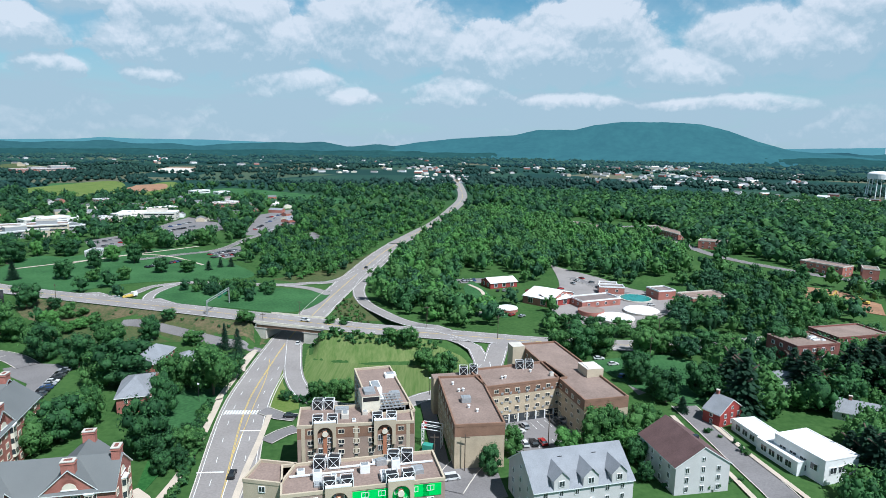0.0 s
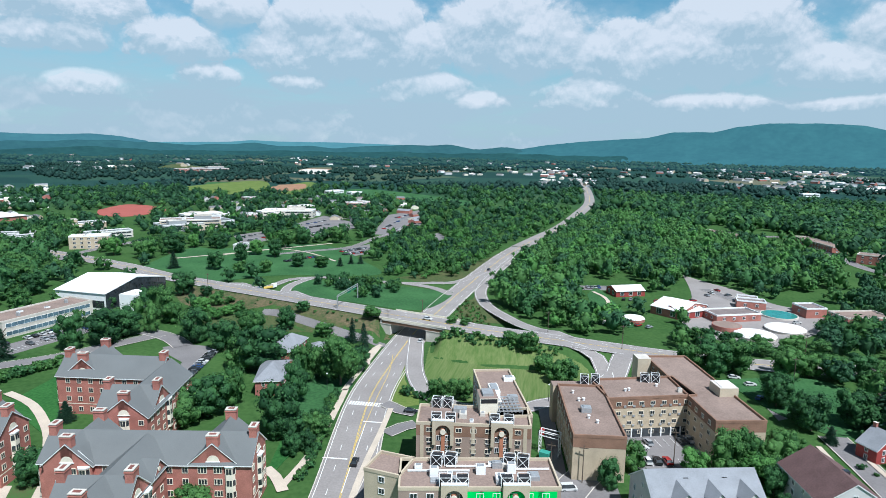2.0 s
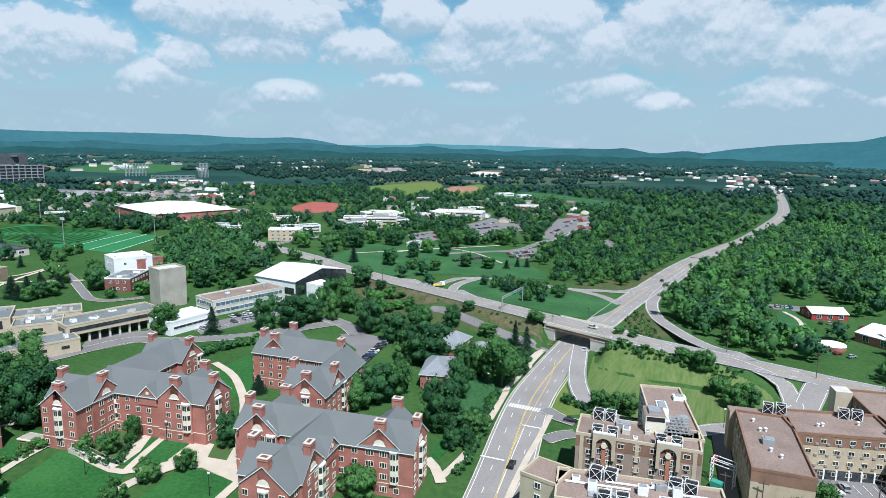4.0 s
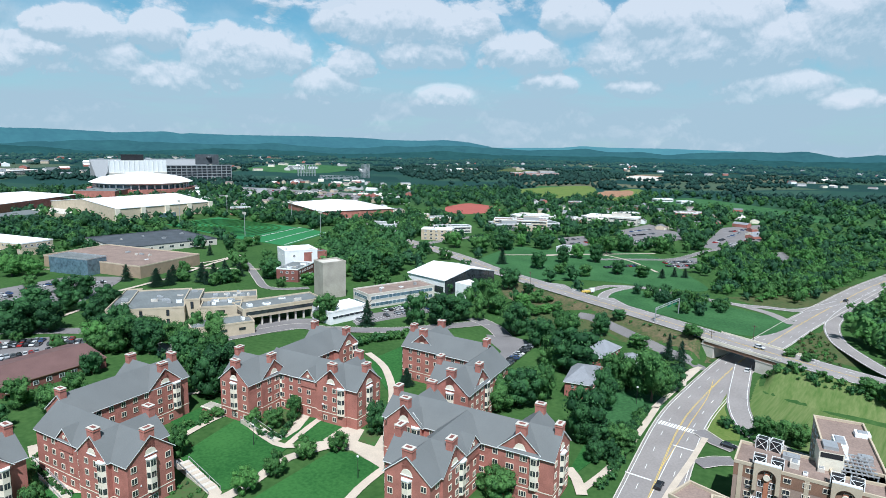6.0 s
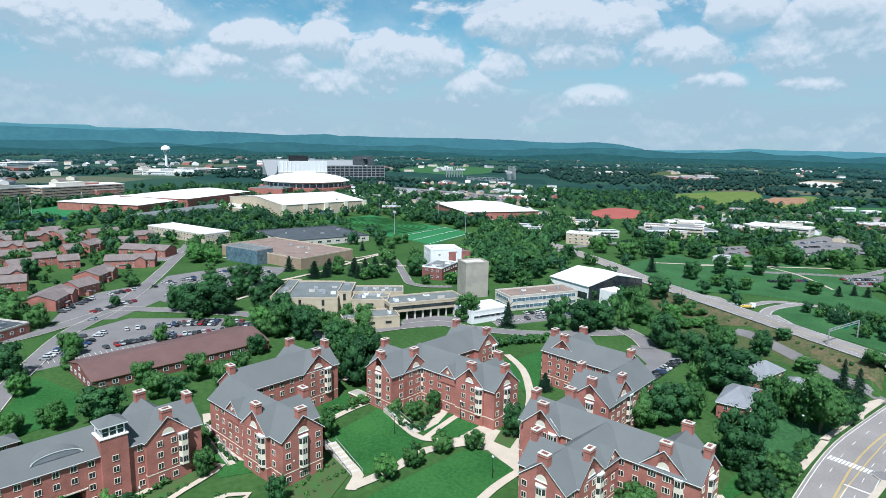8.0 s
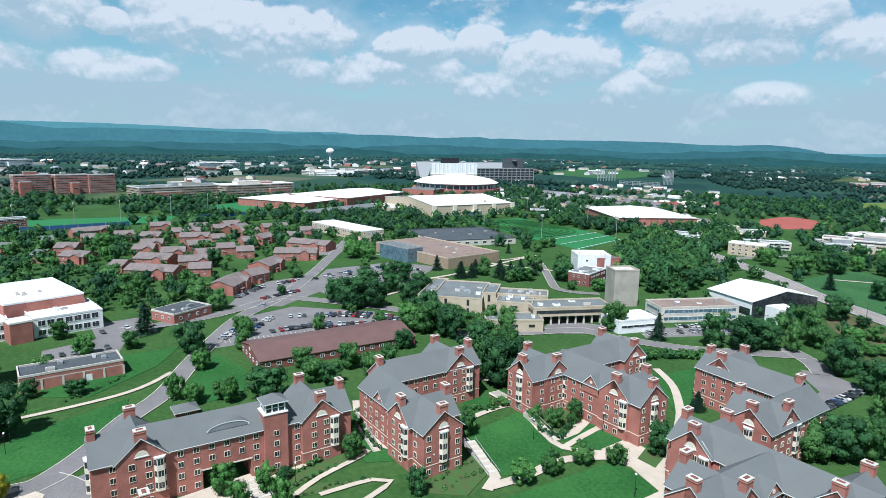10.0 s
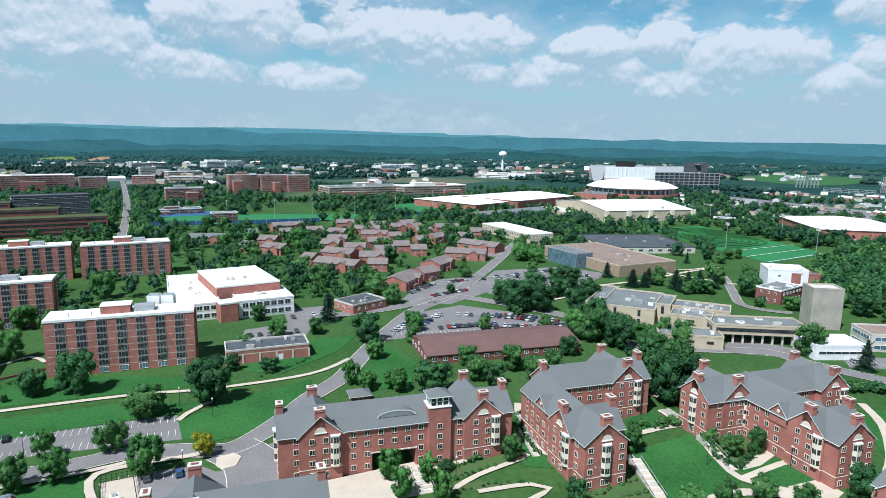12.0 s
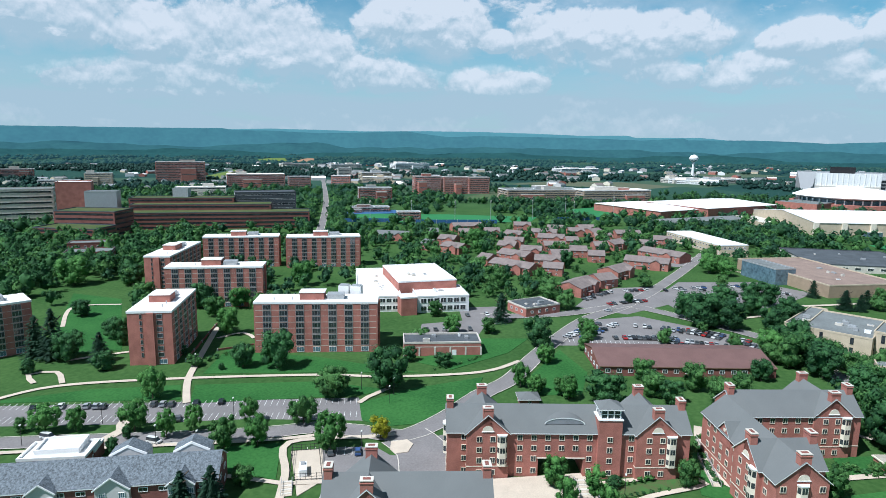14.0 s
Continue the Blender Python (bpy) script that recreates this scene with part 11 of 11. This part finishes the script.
for p in ((-681.0, -205.7), (-699.8, -161.6), (-709.3, -111.9), (-726.9, -72.2), (-764.5, -24.7), (-795.2, 15.2), (-848.0, 78.6), (-756.2, 24.6), (-569.8, 400.4), (-680.3, 386.9), (-651.6, 314.8), (-473.8, 365.6), (-611.3, 527.0), (-510.1, 307.1)):
    mast(p, 24)


def bleachers(p0, p1, h):
    m, n = along(p0, p1)
    b = thing("grandstand", m, "open steel lattice grandstand", "grandstand")
    s = Shape()
    for i in range(7):
        x = n * i / 6
        for y in (0, 9):
            s.bar((x, y, 0), (x, y, h * (0.7 if y else 1)), 0.5, "steel")
        s.bar((x, 0, h), (x, 16, h * 0.35), 0.4, "steel")
    for z in (0.3, 0.6, 0.98):
        s.bar((0, 0, h * z), (n, 0, h * z), 0.4, "steel")
    for i in range(6):
        s.bar((n * i / 6, 0, h * 0.3), (n * (i + 1) / 6, 0, h * 0.98), 0.3, "steel")
    part("frame", s, b)


bleachers((-1336.4, 963.7), (-1318.0, 1002.8), 30)
bleachers((-1185.1, 1045.6), (-1176.6, 1062.8), 34)
bleachers((-1194.9, 922.6), (-1119.8, 973.7), 10)


def yard():
    """The fenced service yard with its generator."""
    a, b2, c, d = (-159.7, -72.2), (-162.2, -65.0), (-146.7, -58.1), (-144.2, -66.4)
    f = thing("yard_fence", Matrix.Translation((*a, 0)), "black metal fence round a service yard", "fence")
    for p, q in ((a, b2), (b2, c), (d, a), (c, d)):
        m, n = along((p[0] - a[0], p[1] - a[1]), (q[0] - a[0], q[1] - a[1]))
        for i in range(7):
            part("post", Shape().box(-0.06, 0.06, -0.06, 0.06, 0, 2.3, "black"), f, at=m @ Matrix.Translation((n * i / 6, 0, 0)))
        for z in (0.4, 1.2, 2.1):
            part("rail", Shape().box(0, n, -0.04, 0.04, z, z + 0.09, "black"), f, at=m)
    g = thing("generator", turn_at((-149.0, -64.5), 0.4), "white boxed generator in the fenced yard", "generator")
    part("body", Shape().box(-2.4, 2.4, -1.0, 1.0, 0.3, 2.2, "white"), g)
    part("base", Shape().box(-2.7, 2.7, -1.3, 1.3, 0, 0.3, "concrete"), g)
    part("vent", Shape().box(-1.6, -0.4, -0.6, 0.6, 2.2, 2.7, "steel"), g)


yard()


def stairs(p0, p1, width, count, rise=0.12):
    """Broad shallow steps from p0 up to p1 with a rail on each side."""
    m, n = along(p0, p1, 0.16)
    b = thing("steps", m, "pale concrete garden steps with metal handrails", "steps", "garden steps")
    for i in range(count):
        part("step", Shape().box(n * i / count, n, -width / 2, width / 2, rise * i, rise * (i + 1), "concrete" if i % 2 else "paving"), b)
    for y in (-width / 2 - 0.1, width / 2 + 0.1):
        r = Shape()
        for i in range(4):
            x = n * i / 3
            r.bar((x, y, 0), (x, y, rise * count * i / 3 + 1.0), 0.05, "steel")
        r.bar((0, y, 1.0), (n, y, rise * count + 1.0), 0.06, "steel")
        part("handrail", r, b)


stairs((-140.5, 73.1), (-158.2, 73.6), 3.2, 14)
stairs((-152.2, 100.2), (-171.0, 100.4), 2.6, 12)
stairs((-168.6, 48.8), (-189.2, 47.5), 2.4, 14)
stairs((-147.8, 13.2), (-158.6, 10.9), 4.5, 12)
stairs((-137.2, -64.1), (-142.7, -66.4), 2.6, 8)
stairs((-164.4, 46.5), (-179.6, 45.9), 2.2, 8)


def planter(p):
    b = thing("garden_pavilion", turn_at(p, 0.2), "small brick garden structure with a grey stone cap", "garden structure")
    part("wall", Shape().box(-3.0, 3.0, -1.8, 1.8, 0, 2.2, "brick"), b)
    part("cap", Shape().box(-3.4, 3.4, -2.2, 2.2, 2.2, 2.55, "cream").box(-3.0, 3.0, -1.8, 1.8, 2.55, 2.7, "tower"), b)


planter((-184.8, 97.1))


def cooler(p, a):
    b = thing("cooling_unit", turn_at(p, a), "pale cooling towers on a steel platform behind the block", "cooling unit")
    s = Shape()
    for x in (-5, 0, 5):
        for y in (-2, 2):
            s.bar((x, y, 0), (x, y, 20), 0.2, "steel")
    s.box(-5.6, 5.6, -2.6, 2.6, 20, 20.4, "steel")
    part("platform", s, b)
    for x in (-3.2, 2.4):
        part("tower", Shape().box(x - 2.2, x + 2.6, -2.2, 2.2, 20.4, 25.4, "white").box(x - 1.8, x + 2.2, -1.8, 1.8, 25.4, 25.8, "steel"), b)


cooler((-265.3, -89.4), 1.65)


def long_wall(p0, p1, h, key, label, name="boundary_wall"):
    m, n = along(p0, p1)
    w = thing(name, m, label, "wall")
    part("panel", Shape().box(0, n, 0, 0.3, 0.2, h, key), w)
    for i in range(int(n / 12) + 1):
        part("post", Shape().box(i * 12 - 0.2, i * 12 + 0.2, -0.15, 0.45, 0, h + 0.2, "steel"), w)


long_wall((-671.8, -236.3), (-685.4, -173.5), 4.5, "blue_paint", "long blue screen wall of the sports courts")
long_wall((-681.1, -152.7), (-708.1, -62.5), 4.5, "blue_paint", "long blue screen wall beside the field")
long_wall((-755.9, 4.6), (-782.5, 72.9), 4.0, "blue_paint", "blue screen wall of the running courts")
long_wall((-221.9, -145.7), (-272.2, -160.7), 1.2, "brick_dark", "low dark brick garden wall by the path", "garden_wall")
long_wall((-236.2, -140.0), (-246.6, -128.2), 1.0, "brick_dark", "low brick wall beside the block", "garden_wall")


def pole(p, h=11.0):
    z = float(land(np.array([p[0]]), np.array([p[1]]))[0])
    b = thing("utility_pole", Matrix.Translation((*p, z)), "wooden utility pole with a cross arm", "utility pole", "utility poles")
    part("post", Shape().tube(0, 0, 0, h, 0.16, 0.11, "bark", 7), b)
    part("cross_arm", Shape().box(-1.2, 1.2, -0.08, 0.08, h - 0.9, h - 0.7, "bark"), b)


for p in ((-7.7, 276.6), (-72.2, 300.3), (56.0, 268.0), (87.4, 251.3), (101.6, 282.7), (24.2, 266.3), (-205.5, 318.5), (-83.6, 277.2), (-2.0, 159.1), (6.5, 159.4), (49.5, 183.0), (32.2, 175.0), (121.6, 253.0)):
    pole(p)


def switch_frame(p, a):
    b = thing("switchgear", turn_at(p, a), "teal transformer box under a pale lattice frame", "switchgear")
    part("transformer", Shape().box(-1.4, 1.4, -1.0, 1.0, 0.2, 2.4, "teal_paint"), b)
    s = Shape()
    for x in (-3, 3):
        for y in (3, 5):
            s.bar((x, y, 0), (x, y, 7), 0.1, "white")
        for i in range(5):
            s.bar((x, 3, i * 1.4), (x, 5, (i + 1) * 1.4), 0.06, "white")
    for z in (5.5, 7):
        for y in (3, 5):
            s.bar((-3, y, z), (3, y, z), 0.1, "white")
    part("lattice_frame", s, b)


M["teal_paint"] = mat("teal_paint", (0.06, 0.30, 0.24), 0.5, 0.1, 1.0, 5.0)
switch_frame((-4.0, 170.2), -0.3)


def truck(p, p1):
    a = math.atan2(p1[1] - p[1], p1[0] - p[0])
    z = float(land(np.array([p[0]]), np.array([p[1]]))[0]) + 0.3
    b = thing("road_works_truck", turn_at(p, a, z), "white and yellow road works truck with a trailer", "truck")
    part("cab", Shape().box(4.0, 6.4, -1.2, 1.2, 0.6, 2.9, "white").box(6.4, 6.44, -1.0, 1.0, 1.7, 2.6, "glass"), b)
    part("bed", Shape().box(-2.5, 3.8, -1.2, 1.2, 0.7, 1.6, "line_yellow"), b)
    part("trailer", Shape().box(-9.5, -3.2, -1.2, 1.2, 0.7, 2.2, "white"), b)
    for x in (5.2, 0, -1.2, -6, -7.2):
        for y in (-1.1, 1.1):
            part("wheel", Shape().tube(0, 0, -0.15, 0.15, 0.5, 0.5, "rubber", 12), b, at=Matrix.Translation((x, y, 0.45)) @ Matrix.Rotation(math.pi / 2, 4, "X"))


truck((-179.3, 339.4), (-176.9, 343.6))


def digger(p, a):
    b = thing("excavator", turn_at(p, a), "yellow excavator on the bare soil", "excavator")
    part("tracks", Shape().box(-1.8, 1.8, -1.4, -0.8, 0, 0.9, "black").box(-1.8, 1.8, 0.8, 1.4, 0, 0.9, "black"), b)
    part("body", Shape().box(-1.8, 1.4, -1.3, 1.3, 1.0, 2.2, "line_yellow").box(0.0, 1.4, 0.1, 1.2, 2.2, 3.2, "glass"), b)
    part("arm", Shape().bar((1.2, -0.4, 1.8), (4.2, -0.4, 4.2), 0.25, "line_yellow").bar((4.2, -0.4, 4.2), (6.2, -0.4, 1.2), 0.2, "line_yellow"), b)


digger((235.7, 369.6), 0.5)
digger((246.9, 354.4), 2.2)

# hedges and low shrubs
SHRUB = [crown(120 + i, 5, 14, 0.13, 0.62, 0.0) for i in range(3)]


def hedge(pts, gap, lo, hi, seed, label, keys=("leaf_dark", "leaf")):
    L = smooth_line([(p[0], p[1], 0.0) for p in pts], gap)
    r = np.random.default_rng(seed)
    x, y = L[:, 0] + r.normal(size=len(L)) * gap * 0.25, L[:, 1] + r.normal(size=len(L)) * gap * 0.25
    woods("hedge", x, y, r.uniform(lo, hi, len(x)), SHRUB, list(keys), label, seed)


hedge([(-79.2, 199.7), (-74.3, 176.4), (-69.0, 155.4), (-67.6, 143.2)], 1.4, 1.8, 2.8, 41, "clipped green hedge beside the avenue")
hedge([(-80.4, 197.8), (-75.3, 174.5), (-70.3, 153.9)], 1.6, 1.6, 2.6, 42, "clipped green hedge beside the footpath")
hedge([(-202.9, 175.4), (-200.9, 187.4), (-194.6, 199.5)], 2.4, 3.0, 4.5, 43, "row of rounded dark shrubs")
hedge([(-205.7, 179.5), (-203.1, 191.2), (-197.9, 200.9)], 2.4, 3.0, 4.5, 44, "row of rounded dark shrubs behind the hall")
hedge([(-181.5, 85.9), (-179.1, 91.6), (-182.8, 99.4)], 1.8, 1.6, 2.6, 45, "shrubs beside the court path")
hedge([(-170.4, 101.0), (-158.0, 99.5), (-153.5, 102.8), (-162.2, 113.1)], 1.6, 1.8, 3.0, 46, "shrub bed before the hall")
hedge([(-192.4, 49.1), (-176.4, 49.5), (-169.2, 51.6)], 1.4, 1.4, 2.2, 47, "dense shrubs on the bank")
hedge([(-190.3, 46.3), (-175.3, 46.3), (-165.8, 46.9)], 1.6, 1.6, 2.4, 48, "dense shrubs below the steps")
hedge([(-159.3, 14.5), (-160.3, 20.8), (-164.1, 29.5)], 1.6, 1.2, 2.2, 49, "low shrubs along the gatehouse", ("leaf_bright", "leaf"))
hedge([(-152.4, 13.8), (-154.7, 21.6), (-159.9, 33.6)], 1.8, 0.9, 1.5, 50, "ground cover on the planted bank")
hedge([(-148.1, 20.7), (-150.8, 33.3), (-150.3, 41.0)], 1.8, 0.8, 1.4, 51, "ground cover on the lower bank")
hedge([(-143.1, 57.1), (-147.3, 64.5), (-150.0, 73.3)], 1.8, 0.9, 1.6, 52, "flowering ground cover below the hall", ("leaf_bright", "leaf", "leaf_dark"))
hedge([(-137.7, 56.6), (-141.6, 63.7), (-144.2, 71.5)], 2.0, 0.8, 1.5, 53, "flowering ground cover on the slope", ("leaf_bright", "leaf"))
hedge([(-223.6, -137.8), (-229.9, -135.1), (-235.8, -128.0)], 2.0, 1.4, 2.2, 54, "clipped hedges before the block")
hedge([(-234.3, -43.9), (-239.0, -37.8), (-253.7, -28.0)], 2.0, 1.0, 1.6, 55, "low planting on the bank")
hedge([(-96.9, 123.6), (-95.7, 127.0), (-91.8, 125.7)], 1.6, 1.4, 2.4, 56, "shrubs in the entrance corner")
hedge([(-56.4, 206.9), (-51.6, 203.7), (-43.2, 201.2)], 2.4, 2.0, 3.5, 57, "shrubs beside the slip road")
hedge([(-48.2, 145.1), (-49.1, 153.2), (-49.9, 159.0)], 1.4, 1.4, 2.2, 58, "clipped hedge by the hotel drive")
def thicket(pts, gap, lo, hi, seed, label, keys):
    """Low growth spread over a bank."""
    x, y = scatter(pts, gap, seed, 0.6, False)
    if len(x):
        woods("thicket", x, y, np.random.default_rng(seed).uniform(lo, hi, len(x)), SHRUB, list(keys), label, seed)


thicket([(-60, 264), (-46, 261), (-34, 258.5), (-12, 256.5), (0, 256), (0, 251), (-14, 251), (-34, 252.5), (-48, 255.5), (-58, 259)], 2.3, 1.2, 3.2, 81, "dense shrubs on the bank above the striped grass", ("leaf", "leaf_dark", "leaf"))
thicket([(-200, 310), (-160, 300), (-117.5, 281.5), (-92, 272), (-96, 268.5), (-109, 274.5), (-127, 283.5), (-141, 291), (-157, 296), (-188, 296)], 4.6, 0.6, 2.0, 84, "weeds and low scrub on the bank below the bypass", ("leaf", "leaf_bright", "leaf_dark"))
thicket([(-61.7, 318.9), (-59.7, 352.6), (-53.0, 341.8), (-40.0, 317.0), (-34.5, 296.2), (-45.2, 295.0)], 3.4, 0.8, 2.4, 83, "low scrub between the slip roads", ("leaf", "leaf_bright", "meadow"))


hedge([(60.2, 152.6), (68.1, 153.7), (71.8, 151.6), (80.5, 157.5)], 2.6, 1.4, 2.6, 59, "garden shrubs round the house")
hedge([(85.6, 184.4), (89.4, 177.1), (91.3, 170.3)], 3.0, 1.4, 2.6, 60, "garden shrubs before the white building")
